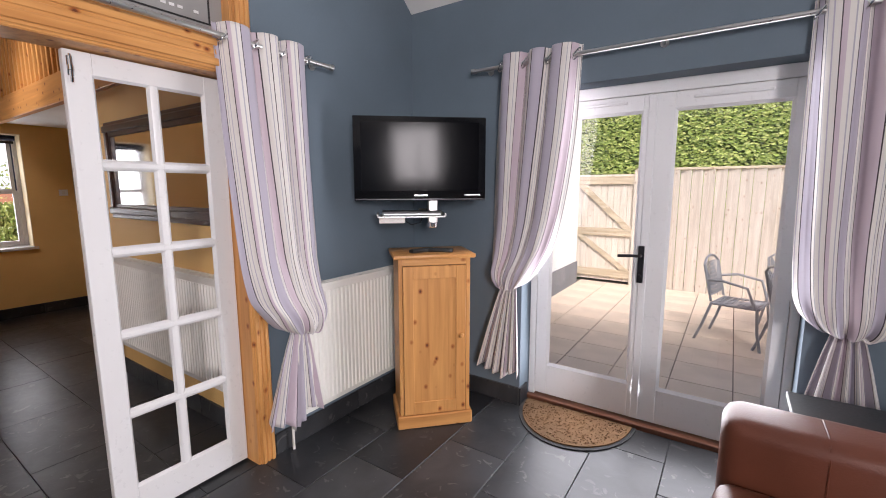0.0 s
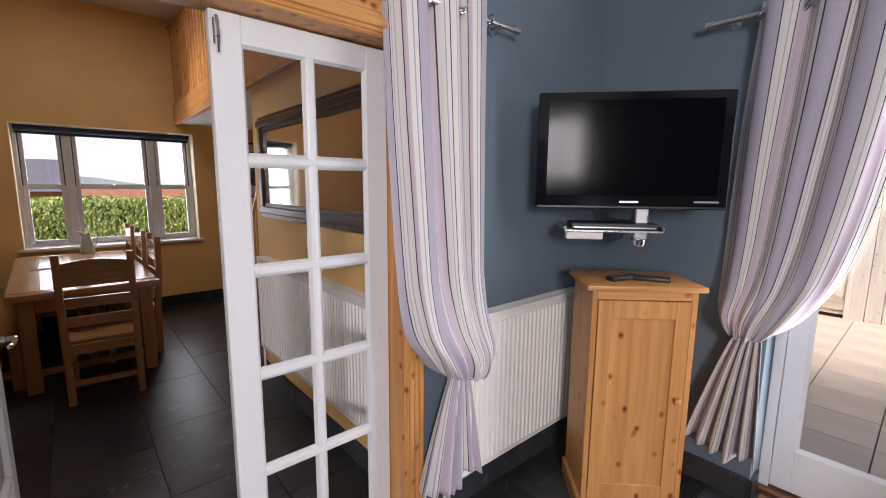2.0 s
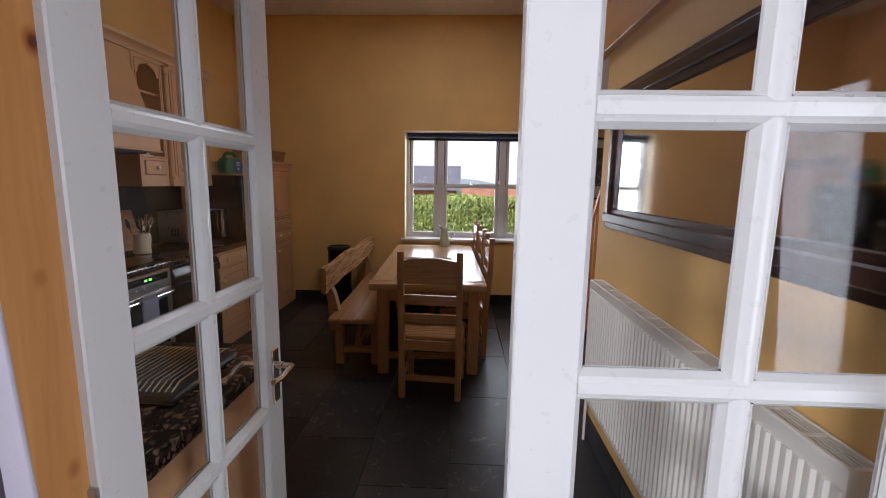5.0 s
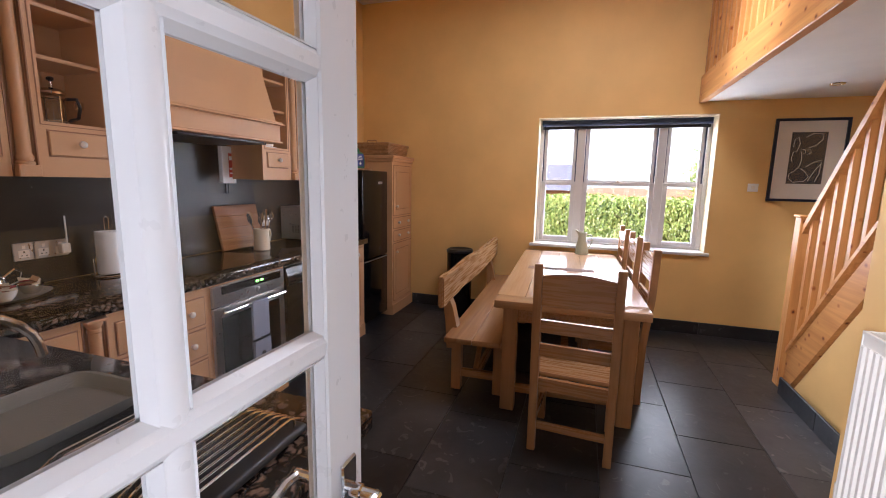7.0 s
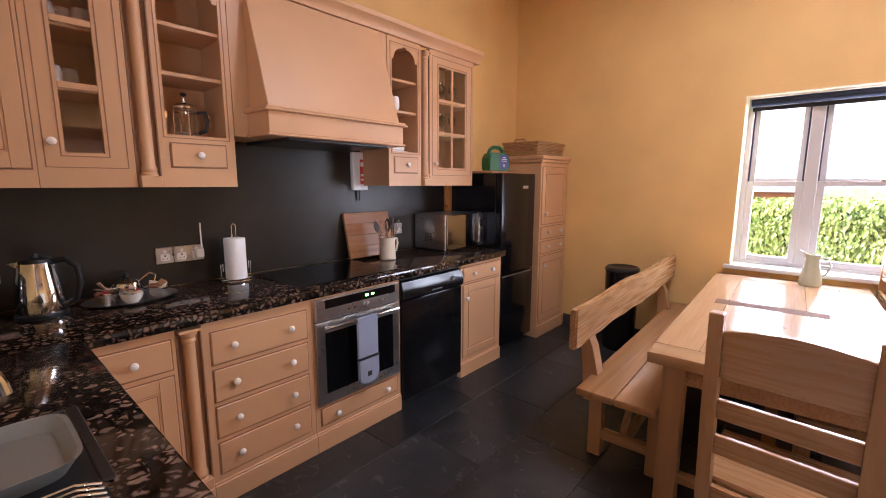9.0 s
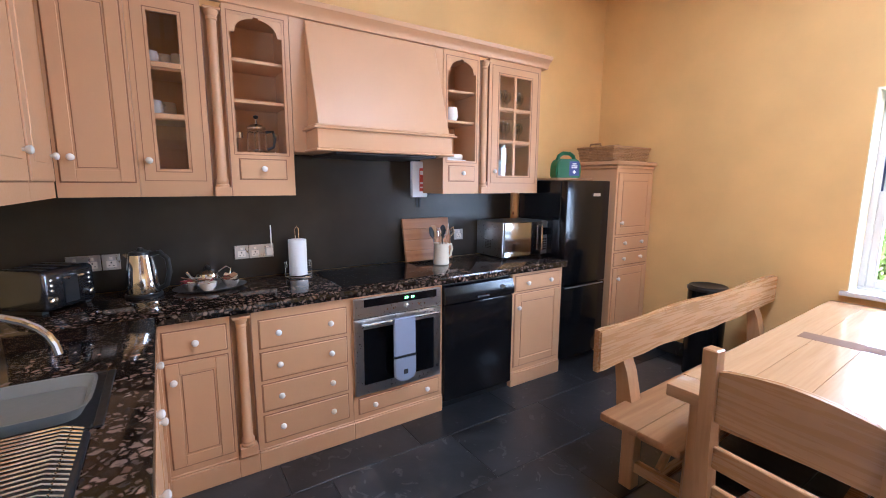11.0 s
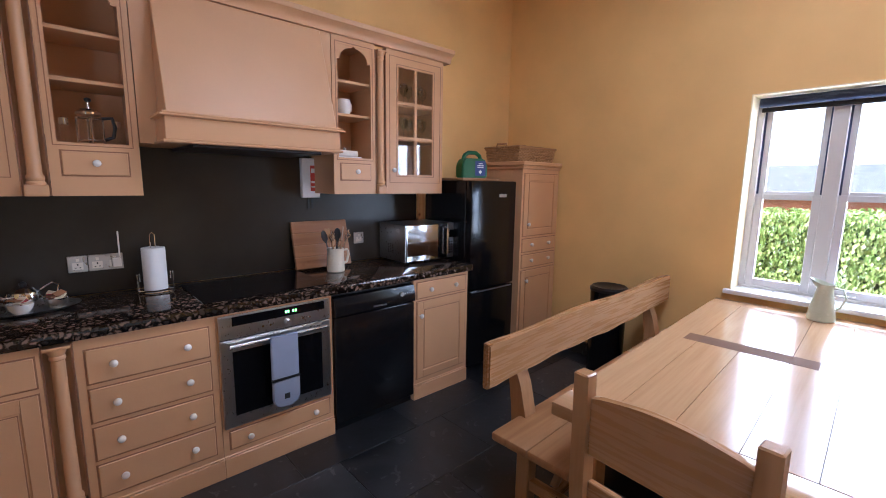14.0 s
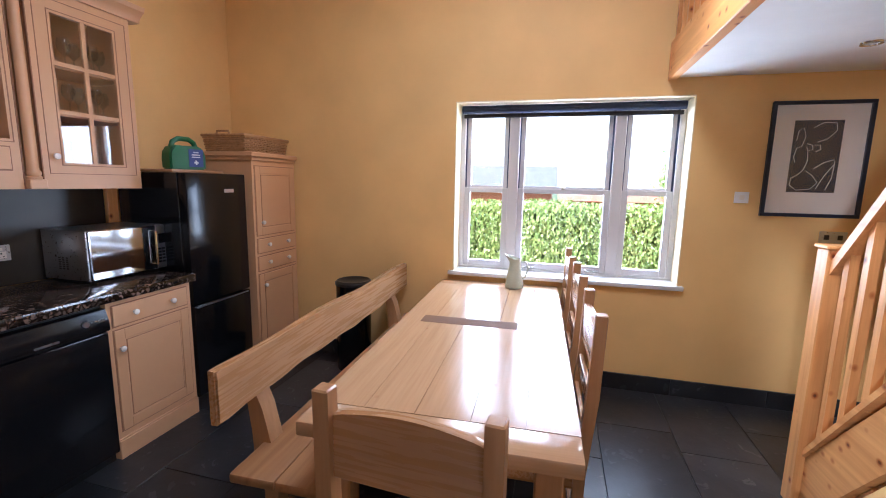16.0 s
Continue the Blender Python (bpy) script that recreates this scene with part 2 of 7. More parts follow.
M = dict(
    blue=paint("blue_grey_wall_paint", (0.125, 0.165, 0.2), 0.75),
    yellow=paint("yellow_wall_paint", (0.8, 0.51, 0.185), 0.65),
    white=paint("white_gloss_paint", (0.74, 0.73, 0.72), 0.3, 0.02, 40, 0.05),
    ceil=paint("white_ceiling_paint", (0.8, 0.79, 0.77), 0.85),
    rad=paint("cream_enamel", (0.82, 0.8, 0.74), 0.35, 0.02, 40, 0.03),
    upvc=paint("white_window_frame", (0.82, 0.82, 0.82), 0.3, 0.02, 40, 0.03),
    cream=paint("cream_pink_paint", (0.61, 0.35, 0.175), 0.42, 0.04, 90, 0.1),
    glaze=paint("brown_glaze_line", (0.3, 0.145, 0.07), 0.6),
    sash=paint("white_sash_paint", (0.6, 0.58, 0.57), 0.4, 0.03, 40, 0.05),
    hinge=paint("zinc_hinge", (0.5, 0.5, 0.51), 0.4, 0.1, 90, 0.1, 0.9),
    knob=paint("white_china", (0.82, 0.78, 0.72), 0.2, 0.02, 30, 0.0),
    black=paint("black_enamel", (0.006, 0.006, 0.007), 0.14, 0.05, 40, 0.02, 0.0, 0.35),
    blackmat=paint("black_plastic", (0.012, 0.012, 0.013), 0.42, 0.1, 80, 0.1),
    screen=paint("dark_screen", (0.004, 0.004, 0.005), 0.1, 0.05, 40, 0.0, 0.0, 0.25),
    steel=paint("brushed_steel", (0.55, 0.54, 0.53), 0.3, 0.05, 70, 0.0, 1.0),
    chrome=paint("polished_chrome", (0.75, 0.75, 0.75), 0.1, 0.02, 50, 0.0, 1.0),
    iron=paint("dark_metal", (0.05, 0.05, 0.055), 0.35, 0.1, 80, 0.1, 0.8),
    leather=paint("brown_leather", (0.12, 0.036, 0.019), 0.38, 0.25, 160, 0.35, 0.0, 0.35),
    mat=paint("coir", (0.13, 0.068, 0.028), 0.95, 0.3, 120, 0.9),
    rubber=paint("black_rubber", (0.02, 0.02, 0.02), 0.8, 0.1, 80, 0.3),
    splash=paint("slate_splashback", (0.024, 0.019, 0.014), 0.32, 0.5, 16, 0.6, 0.0, 0.35),
    granite=granite(),
    cloth=stripes(),
    pine_x=wood("pine_along_x", (0.5, 0.215, 0.06), (0.7, 0.35, 0.115), 0, 0.4, 1, 1.0),
    pine_y=wood("pine_along_y", (0.5, 0.215, 0.06), (0.7, 0.35, 0.115), 1, 0.4, 1, 1.0),
    pine_z=wood("pine_along_z", (0.5, 0.215, 0.06), (0.7, 0.35, 0.115), 2, 0.4, 1, 1.0),
    oak_x=wood("oak_along_x", (0.38, 0.195, 0.08), (0.47, 0.26, 0.115), 0, 0.27, 1, 0.7, 0.25),
    oak_y=wood("oak_along_y", (0.38, 0.195, 0.08), (0.47, 0.26, 0.115), 1, 0.27, 1, 0.7, 0.25),
    oak_z=wood("oak_along_z", (0.38, 0.195, 0.08), (0.47, 0.26, 0.115), 2, 0.38, 1, 0.5, 0.1),
    top_x=wood("oak_tabletop_along_x", (0.45, 0.265, 0.135), (0.505, 0.305, 0.16), 0, 0.17, 1, 0.7),
    top_y=wood("oak_tabletop_along_y", (0.45, 0.265, 0.135), (0.505, 0.305, 0.16), 1, 0.17, 1, 0.7),
    seat_x=wood("oak_seat_along_x", (0.29, 0.135, 0.05), (0.42, 0.22, 0.09), 0, 0.35, 1, 0.7, 0.15),
    board_x=wood("dark_oak_board", (0.27, 0.11, 0.038), (0.4, 0.185, 0.075), 0, 0.4, 1, 0.4),
    dark_x=wood("dark_frame_wood", (0.025, 0.012, 0.008), (0.07, 0.03, 0.018), 0, 0.3),
    fence_z=wood("weathered_boards", (0.56, 0.51, 0.44), (0.74, 0.7, 0.63), 2, 0.8, 1, 0.5),
    fence_x=wood("weathered_rails", (0.42, 0.35, 0.25), (0.62, 0.55, 0.42), 0, 0.8, 1, 0.5),
    slate=slate("slate_floor", (0.0125, 0.0135, 0.0152), (0.041, 0.0425, 0.046), 0.33),
    grout=paint("grey_grout", (0.062, 0.062, 0.062), 0.9),
    slabs=paint("buff_paving", (0.66, 0.55, 0.44), 0.9, 0.13, 45, 0.5),
    joint=paint("paving_joint", (0.16, 0.13, 0.1), 0.95),
    render=paint("white_render", (0.82, 0.82, 0.8), 0.9, 0.05, 60, 0.6),
    pane=glass("clear_pane"),
    leaf_pane=glass("thin_leaf_pane", (1, 1, 1), 0.4),
    frost=paint("frosted_glass", (0.3, 0.29, 0.28), 0.4, 0.04, 200, 0.1),
    mirror_dark=paint("mirrored_dark_glass", (0.38, 0.38, 0.38), 0.04, 0.0, 40, 0.0, 1.0),
    mirror=paint("silvered_mirror", (0.85, 0.85, 0.85), 0.03, 0.0, 40, 0.0, 1.0),
)

# ---- building helpers ----
def box(bm, x0, x1, y0, y1, z0, z1, bev=0.0, seg=1):
    vs = [bm.verts.new((x, y, z)) for x in (x0, x1) for y in (y0, y1) for z in (z0, z1)]
    fs = [bm.faces.new([vs[i] for i in q]) for q in ((0, 1, 3, 2), (4, 6, 7, 5), (0, 4, 5, 1), (2, 3, 7, 6), (0, 2, 6, 4), (1, 5, 7, 3))]
    if bev:
        es = {e for f in fs for e in f.edges}
        bmesh.ops.bevel(bm, geom=list(es), offset=bev, segments=seg, affect="EDGES", profile=0.5)
    return bm


def mk(*boxes, bev=0.0, seg=1):
    bm = bmesh.new()
    for b in boxes:
        box(bm, *b, bev, seg)
    return bm


def lathe(bm, profile, at=(0, 0, 0), axis="z", n=20):
    """A turned shape from (radius, height) pairs."""
    rings = []
    for r, h in profile:
        ring = []
        for i in range(n):
            a = 2 * math.pi * i / n
            p = (r * math.cos(a), r * math.sin(a), h)
            p = {"z": p, "y": (p[0], p[2], p[1]), "x": (p[2], p[0], p[1])}[axis]
            ring.append(bm.verts.new((at[0] + p[0], at[1] + p[1], at[2] + p[2])))
        rings.append(ring)
    for a, b in zip(rings, rings[1:]):
        for i in range(n):
            bm.faces.new((a[i], a[(i + 1) % n], b[(i + 1) % n], b[i]))
    bm.faces.new(rings[0]), bm.faces.new(rings[-1])
    return bm


def tube(bm, pts, r, n=8):
    """A round bar along a line of points."""
    pts = [Vector(p) for p in pts]
    rings = []
    for i, p in enumerate(pts):
        d = (pts[min(i + 1, len(pts) - 1)] - pts[max(i - 1, 0)]).normalized()
        u = d.orthogonal().normalized() if i == 0 else (u - d * u.dot(d)).normalized()
        w = d.cross(u)
        rings.append([bm.verts.new(p + (u * math.cos(2 * math.pi * k / n) + w * math.sin(2 * math.pi * k / n)) * r) for k in range(n)])
    for a, b in zip(rings, rings[1:]):
        for i in range(n):
            bm.faces.new((a[i], a[(i + 1) % n], b[(i + 1) % n], b[i]))
    bm.faces.new(rings[0]), bm.faces.new(rings[-1])
    return bm


def prism(bm, outline, axis, a, b):
    """An outline in the plane across an axis, pushed from a to b along it."""
    def at(p, h):
        return {"x": (h, p[0], p[1]), "y": (p[0], h, p[1]), "z": (p[0], p[1], h)}[axis]
    lo = [bm.verts.new(at(p, a)) for p in outline]
    hi = [bm.verts.new(at(p, b)) for p in outline]
    n = len(outline)
    for i in range(n):
        bm.faces.new((lo[i], lo[(i + 1) % n], hi[(i + 1) % n], hi[i]))
    bm.faces.new(lo), bm.faces.new(hi)
    return bm


def arc(fn, n=16, a=0.0, b=1.0):
    return [fn(a + (b - a) * i / n) for i in range(n + 1)]


def mesh_of(name, bm, material, smooth=None):
    bmesh.ops.recalc_face_normals(bm, faces=bm.faces)
    me = bpy.data.meshes.new(name)
    bm.to_mesh(me)
    bm.free()
    me.materials.append(material)
    if smooth:
        me.polygons.foreach_set("use_smooth", [True] * len(me.polygons))
        me.set_sharp_from_angle(angle=radians(smooth))
    return me


def thing(name, base, label, category, rz=0.0, group=""):
    ob = new(name)
    ob.empty_display_size = 0.05
    ob.matrix_basis = pose(*base, 0, 0, rz)
    return tagged(ob, label, category, group)


def part(name, bm, material, parent, label="", world_space=False, smooth=35):
    """One mesh object under a thing or a part; local to the thing unless world_space."""
    if world_space:
        m = Matrix()
        p = parent
        while p:
            m = m @ p.matrix_basis.inverted() if p.parent is None else m
            p = p.parent
        bm.transform(m)
    ob = new(name, mesh_of(name, bm, material, smooth))
    ob.parent = parent
    if label:
        ob["label"] = label
    return ob


def single(name, bm, material, label, category, group="", base=None, smooth=35):
    """A thing of one mesh, with its origin at base."""
    if base:
        bm.transform(Matrix.Translation(base).inverted())
    ob = new(name, mesh_of(name, bm, material, smooth))
    if base:
        ob.location = base
    return tagged(ob, label, category, group)


def structure(name, bm, material, label, category="structure", smooth=30):
    return tagged(new(name, mesh_of(name, bm, material, smooth)), label, category, kind="structure")


W = True

# ---- large structure ----
XL, XK = -1.87, -2.01          # lounge and kitchen faces of the partition
YN, YS, XW = 2.745, -2.15, -6.76
structure("floor", mk((-7.2, 3.2, -3.2, 3.15, -0.14, -0.012)), M["grout"], "dark grout bed under the slate floor", "floor")
structure("wall_partition", mk((XK, XL, -3.0, 0.04, 0, 4.6), (XK, XL, 1.345, 2.95, 0, 4.6), (XK, XL, 0.04, 1.345, 2.86, 4.6)), M["blue"], "blue-grey painted wall between lounge and kitchen", "wall")
structure("wall_kitchen_east", mk((-2.2, XK - 0.003, YS, -0.1, 0, 3.6), (XK - 0.014, XK - 0.003, -0.1, 0.0, 0, 3.6), (XK - 0.014, XK - 0.003, 1.39, 1.43, 0, 2.25), (XK - 0.014, XK - 0.003, 0.0, 1.39, 2.86, 3.6), (XK - 0.014, XK - 0.003, 1.43, 2.95, 2.27, 3.6)), M["yellow"], "yellow painted kitchen wall beside the doors", "wall")
structure("wall_lounge_north", mk((XL, -0.945, YN, 3.1, 0, 3.0), (0.545, 3.0, YN, 3.1, 0, 3.0), (-0.945, 0.545, YN, 3.1, 2.135, 3.0)), M["blue"], "blue-grey painted wall round the glazed doors", "wall")
structure("wall_lounge_east", mk((3.0, 3.15, -3.0, -2.9, 0, 5.2), (3.0, 3.15, -1.7, 3.1, 0, 5.2), (3.0, 3.15, -2.9, -1.7, 0, 1.65), (3.0, 3.15, -2.9, -1.7, 2.8, 5.2)), M["blue"], "blue-grey painted lounge wall", "wall")
structure("wall_lounge_south", mk((XL, 3.0, -3.15, -3.0, 0, 5.2)), M["blue"], "blue-grey painted lounge wall", "wall")
c = bmesh.new()
prism(c, [(3.1, 2.49), (-0.1, 5.18), (-3.15, 2.62), (-3.15, 2.82), (-0.1, 5.38), (3.1, 2.69)], "x", XK, 3.15)
structure("ceiling_lounge", c, M["ceil"], "white sloping lounge ceiling", "ceiling")
structure("wall_kitchen_south", mk((-6.9, -2.01, YS - 0.15, YS, 0, 3.6)), M["yellow"], "yellow painted wall behind the cooker", "wall")
structure("wall_kitchen_west", mk((-7.05, XW, YS, -0.085, 0, 3.6), (-7.05, XW, 1.575, 3.0, 0, 3.6), (-7.05, XW, -0.085, 1.575, 0, 0.80), (-7.05, XW, -0.085, 1.575, 2.15, 3.6)), M["yellow"], "yellow painted wall round the sash window", "wall")
structure("wall_kitchen_north", mk((-7.05, XK, 2.85, 3.0, 0, 3.6)), M["yellow"], "yellow painted wall behind the stairs", "wall")
structure("wall_radiator", mk((-3.97, XK - 0.014, 1.43, 1.53, 0, 2.25)), M["yellow"], "yellow painted wall under the loft edge", "wall")
structure("ceiling_kitchen", mk((-6.9, -5.4, YS, 3.0, 3.46, 3.6), (-4.4, XK, YS, 3.0, 3.46, 3.6), (-5.4, -4.4, YS, 0.15, 3.46, 3.6), (-5.4, -4.4, 0.95, 3.0, 3.46, 3.6)), M["ceil"], "white kitchen ceiling", "ceiling")
structure("ceiling_loft_underside", mk((XW, XK - 0.014, 1.445, 2.85, 2.265, 2.44)), M["ceil"], "white plastered underside of the loft floor", "ceiling")

structure("window_2", mk((3.05, 3.1, -2.9, -2.85, 1.65, 2.8), (3.05, 3.1, -1.75, -1.7, 1.65, 2.8), (3.05, 3.1, -2.85, -1.75, 1.65, 1.7), (3.05, 3.1, -2.85, -1.75, 2.75, 2.8), (3.05, 3.1, -2.325, -2.275, 1.7, 2.75)), M["upvc"], "white casement window in the lounge wall", "window")
# frame round the added rooflight lamp, out of view
structure("window_3", mk((-5.4, -5.35, 0.15, 0.95, 3.5, 3.6), (-4.45, -4.4, 0.15, 0.95, 3.5, 3.6), (-5.35, -4.45, 0.15, 0.2, 3.5, 3.6), (-5.35, -4.45, 0.9, 0.95, 3.5, 3.6)), M["upvc"], "white frame of an assumed, unseen rooflight in the kitchen ceiling", "window")

# glazed double door from lounge to kitchen with pine frame and fanlight
fr = structure("door_frame", mk((XK - 0.016, XL + 0.01, 0.04, 0.07, 0, 2.8), (XK - 0.016, XL + 0.01, 1.315, 1.345, 0, 2.8), (XK - 0.016, XL + 0.01, 0.07, 1.315, 2.062, 2.10), (XK - 0.016, XL + 0.01, 0.07, 1.315, 2.77, 2.86)), M["pine_z"], "knotty varnished pine door lining", "door frame")


def architrave(bm, lo, hi, face, out, axis, a, b):
    """Stepped moulding between lo and hi, with its back on face."""
    w = hi - lo
    s = 1 if out > 0 else -1
    for k, (p, q, d) in enumerate(((0, 1, 0.012), (0.06, 0.94, 0.02), (0.14, 0.34, 0.03), (0.66, 0.86, 0.03), (0.42, 0.58, 0.026))):
        x = sorted((face, face + s * d))
        y0, y1 = lo + p * w, lo + q * w
        if axis == "z":
            box(bm, *x, y0, y1, a, b + 0.0003 * k, 0.003)
        else:
            box(bm, *x, a, b + 0.0003 * k, y0, y1, 0.003)


for nm, lo, hi in (("architrave", 1.318, 1.42), ("architrave", -0.035, 0.067)):
    bm = bmesh.new()
    architrave(bm, lo, hi, XL + 0.002, 1, "z", 0.0, 2.9)
    structure(nm, bm, M["pine_z"], "moulded varnished pine architrave beside the doors", "architrave")
bm = bmesh.new()
architrave(bm, 2.064, 2.235, XL + 0.004, 1, "y", 0.067, 1.318)
structure("door_head", bm, M["pine_y"], "moulded varnished pine transom over the doors", "door frame")
bm = bmesh.new()
architrave(bm, 0.0 - 0.04, 0.067, XK - 0.016, -1, "z", 0.0, 2.9)
structure("architrave", bm, M["pine_z"], "moulded pine architrave on the kitchen side", "architrave")
fan = thing("fanlight", (-1.93, 0.69, 2.24), "frosted fanlight with etched border over the doors", "window")
part("pane", mk((-1.935, -1.925, 0.07, 1.315, 2.10, 2.77)), M["frost"], fan, world_space=W)
for y in np.arange(0.2, 1.2, 0.035):
    if int(y / 0.035) % 4:
        part("etched_square", mk((-1.924, -1.922, y, y + 0.022, 2.325, 2.337)), M["white"], fan, "pale etched square", W)
part("border_line", mk((-1.924, -1.922, 0.13, 1.255, 2.288, 2.296), (-1.924, -1.922, 1.247, 1.255, 2.296, 2.7), (-1.924, -1.922, 0.13, 0.138, 2.296, 2.7)), M["blackmat"], fan, "dark etched line", W)


def glazed_leaf(name, base, rz, label, Wd=0.622):
    """White ten-pane leaf: local x runs from the hinge to the free edge, y is the thickness."""
    H, T = 2.055, 0.038
    ob = thing(name, base, label, "door", rz)
    st, top, bot, bar = 0.091, 0.085, 0.16, 0.032
    part("stile", mk((0, st, 0, T, 0.012, H), bev=0.003), M["white"], ob)
    part("stile", mk((Wd - st, Wd, 0, T, 0.012, H), bev=0.003), M["white"], ob)
    part("top_rail", mk((st, Wd - st, 0.001, T - 0.001, H - top, H), bev=0.002), M["white"], ob)
    part("bottom_rail", mk((st, Wd - st, 0.001, T - 0.001, 0.012, bot), bev=0.002), M["white"], ob)
    h = (H - top - bot - 4 * bar) / 5
    mid = Wd / 2
    bm = bmesh.new()
    prism(bm, [(mid - bar / 2, 0.008), (mid - 0.006, 0.002), (mid + 0.006, 0.002), (mid + bar / 2, 0.008), (mid + bar / 2, T - 0.008), (mid + 0.006, T - 0.002), (mid - 0.006, T - 0.002), (mid - bar / 2, T - 0.008)], "z", bot, H - top)
    part("glazing_bar", bm, M["white"], ob)
    for i in range(1, 5):
        z = bot + i * h + (i - 1) * bar
        bm = bmesh.new()
        prism(bm, [(0.0065, z), (0.0005, z + 0.008), (0.0005, z + bar - 0.008), (0.0065, z + bar), (T - 0.0065, z + bar), (T - 0.0005, z + bar - 0.008), (T - 0.0005, z + 0.008), (T - 0.0065, z)], "x", st, Wd - st)
        part("glazing_bar", bm, M["white"], ob)
    for i in range(5):
        for x0, x1 in ((st, mid - bar / 2), (mid + bar / 2, Wd - st)):
            z = bot + i * (h + bar)
            pn = part("pane", mk((x0 - 0.004, x1 + 0.004, T / 2 - 0.002, T / 2 + 0.002, z - 0.004, z + h + 0.004)), M["leaf_pane"], ob)
            pn.visible_shadow = False
            bm = bmesh.new()
            for ya, yb, yo in ((0.009, 0.004, T / 2 - 0.003), (T - 0.009, T - 0.004, T / 2 + 0.003)):
                for a, b, d in ((x0, x0 + 0.008, 1), (x1 - 0.008, x1, -1)):
                    e, g = (a, b) if d > 0 else (b, a)
                    prism(bm, [(e, yb), (g, yo), (e, yo)], "z", z, z + h)
                for a, b in ((z, z + 0.008), (z + h, z + h - 0.008)):
                    prism(bm, [(yb, a), (yo, b), (yo, a)], "x", x0, x1)
            part("glazing_bead", bm, M["white"], ob)
    return ob


lf = glazed_leaf("glazed_door", (-1.962, 0.085, 0), 179, "white ten-pane glazed door standing open into the kitchen")
rt = glazed_leaf("glazed_door", (-1.998, 1.31, 0), -90, "white ten-pane glazed door, closed, with chipped edge")


def lever(ob, x, y, s, z=0.985):
    """Chrome lever handle on a long plate; s: which way it stands out."""
    bm = mk(tuple(sorted((x - 0.02, x + 0.02))) + tuple(sorted((y, y + s * 0.007))) + (z - 0.09, z + 0.07), bev=0.003)
    pl = part("handle_plate", bm, M["chrome"], ob, "chrome handle plate")
    bm = bmesh.new()
    lathe(bm, [(0.012, 0), (0.012, 0.02), (0.009, 0.022), (0.009, 0.05)] if s > 0 else [(0.009, -0.05), (0.009, -0.022), (0.012, -0.02), (0.012, 0)], (x, y + s * 0.006, z + 0.02), "y", 14)
    tube(bm, [(x + 0.005, y + s * 0.05, z + 0.02), (x - 0.03, y + s * 0.053, z + 0.022), (x - 0.07, y + s * 0.05, z + 0.016), (x - 0.105, y + s * 0.047, z + 0.02)], 0.008)
    hd = part("lever", bm, M["chrome"], ob, "chrome lever")


lever(lf, 0.575, 0.0, -1)
lever(lf, 0.575, 0.038, 1)
for z in (0.2, 1.01, 1.83):
    bm = mk((-0.006, 0.001, 0.002, 0.036, z - 0.055, z + 0.055), (-0.006, 0.0, 0.044, 0.082, z - 0.055, z + 0.055))
    lathe(bm, [(0.006, z - 0.052), (0.006, z + 0.052)], (-0.004, 0.042, 0), "z", 10)
    part("hinge", bm, M["hinge"], lf, "steel butt hinge")
bm = mk((0.592, 0.612, 0.038, 0.043, 1.955, 2.03), bev=0.002)
lathe(bm, [(0.005, 1.93), (0.005, 2.036)], (0.602, 0.046, 0), "z", 10)
lathe(bm, [(0.008, 1.975), (0.008, 1.995)], (0.602, 0.048, 0), "z", 10)
part("bolt", bm, M["chrome"], rt, "chrome flush bolt")

# ---- kitchen: fitted units ----
YF = -1.52                      # face of the base units
UF = -1.82                      # face of the wall units


def knob(x, y, z, r=0.0165):
    bm = bmesh.new()
    lathe(bm, [(0.006, 0.0), (0.007, 0.008), (r * 0.8, 0.013), (r, 0.02), (r * 0.95, 0.027), (r * 0.6, 0.032), (0.002, 0.034)], (x, y, z), "y", 14)
    return bm


def front(par, x0, x1, z0, z1, y, knobs=(), panel=False, name="door", m="cream", glaze_lines=True):
    """A drawer or door front set in its frame: shadow gap, bead, panel, knobs."""
    if x0 > x1:
        x0, x1 = x1, x0
    part("shadow_line", mk((x0 - 0.006, x1 + 0.006, y - 0.006, y + 0.0015, z0 - 0.006, z1 + 0.006)), M["glaze"], par, "brown glazed bead round the front", W)
    if panel:
        s = 0.055
        bm = mk((x0, x0 + s, y, y + 0.008, z0, z1), (x1 - s, x1, y, y + 0.008, z0, z1), (x0 + s, x1 - s, y, y + 0.008, z0, z0 + s), (x0 + s, x1 - s, y, y + 0.008, z1 - s, z1), bev=0.002)
        d = part(name, bm, M[m], par, "", W)
        bm = mk((x0 + s, x1 - s, y, y + 0.003, z0 + s, z1 - s))
        a, b, c2, e = x0 + s + 0.012, x1 - s - 0.012, z0 + s + 0.012, z1 - s - 0.012
        prism(bm, [(a, c2), (b, c2), (b, e), (a, e)], "y", y + 0.003, y + 0.0065)
        part("panel", bm, M[m], d, "", W)
        g = 0.004
        part("bead", mk((a - g, b + g, y + 0.003, y + 0.0045, c2 - g, c2), (a - g, b + g, y + 0.003, y + 0.0045, e, e + g), (a - g, a, y + 0.003, y + 0.0045, c2, e), (b, b + g, y + 0.003, y + 0.0045, c2, e)), M["glaze"], d, "brown glazed bead", W)
    else:
        d = part(name, mk((x0, x1, y, y + 0.008, z0, z1), bev=0.003), M[m], par, "", W)
    for kx, kz in knobs:
        part("knob", knob(kx, y + 0.007, kz), M["knob"], d, "white china knob", W)
    return d


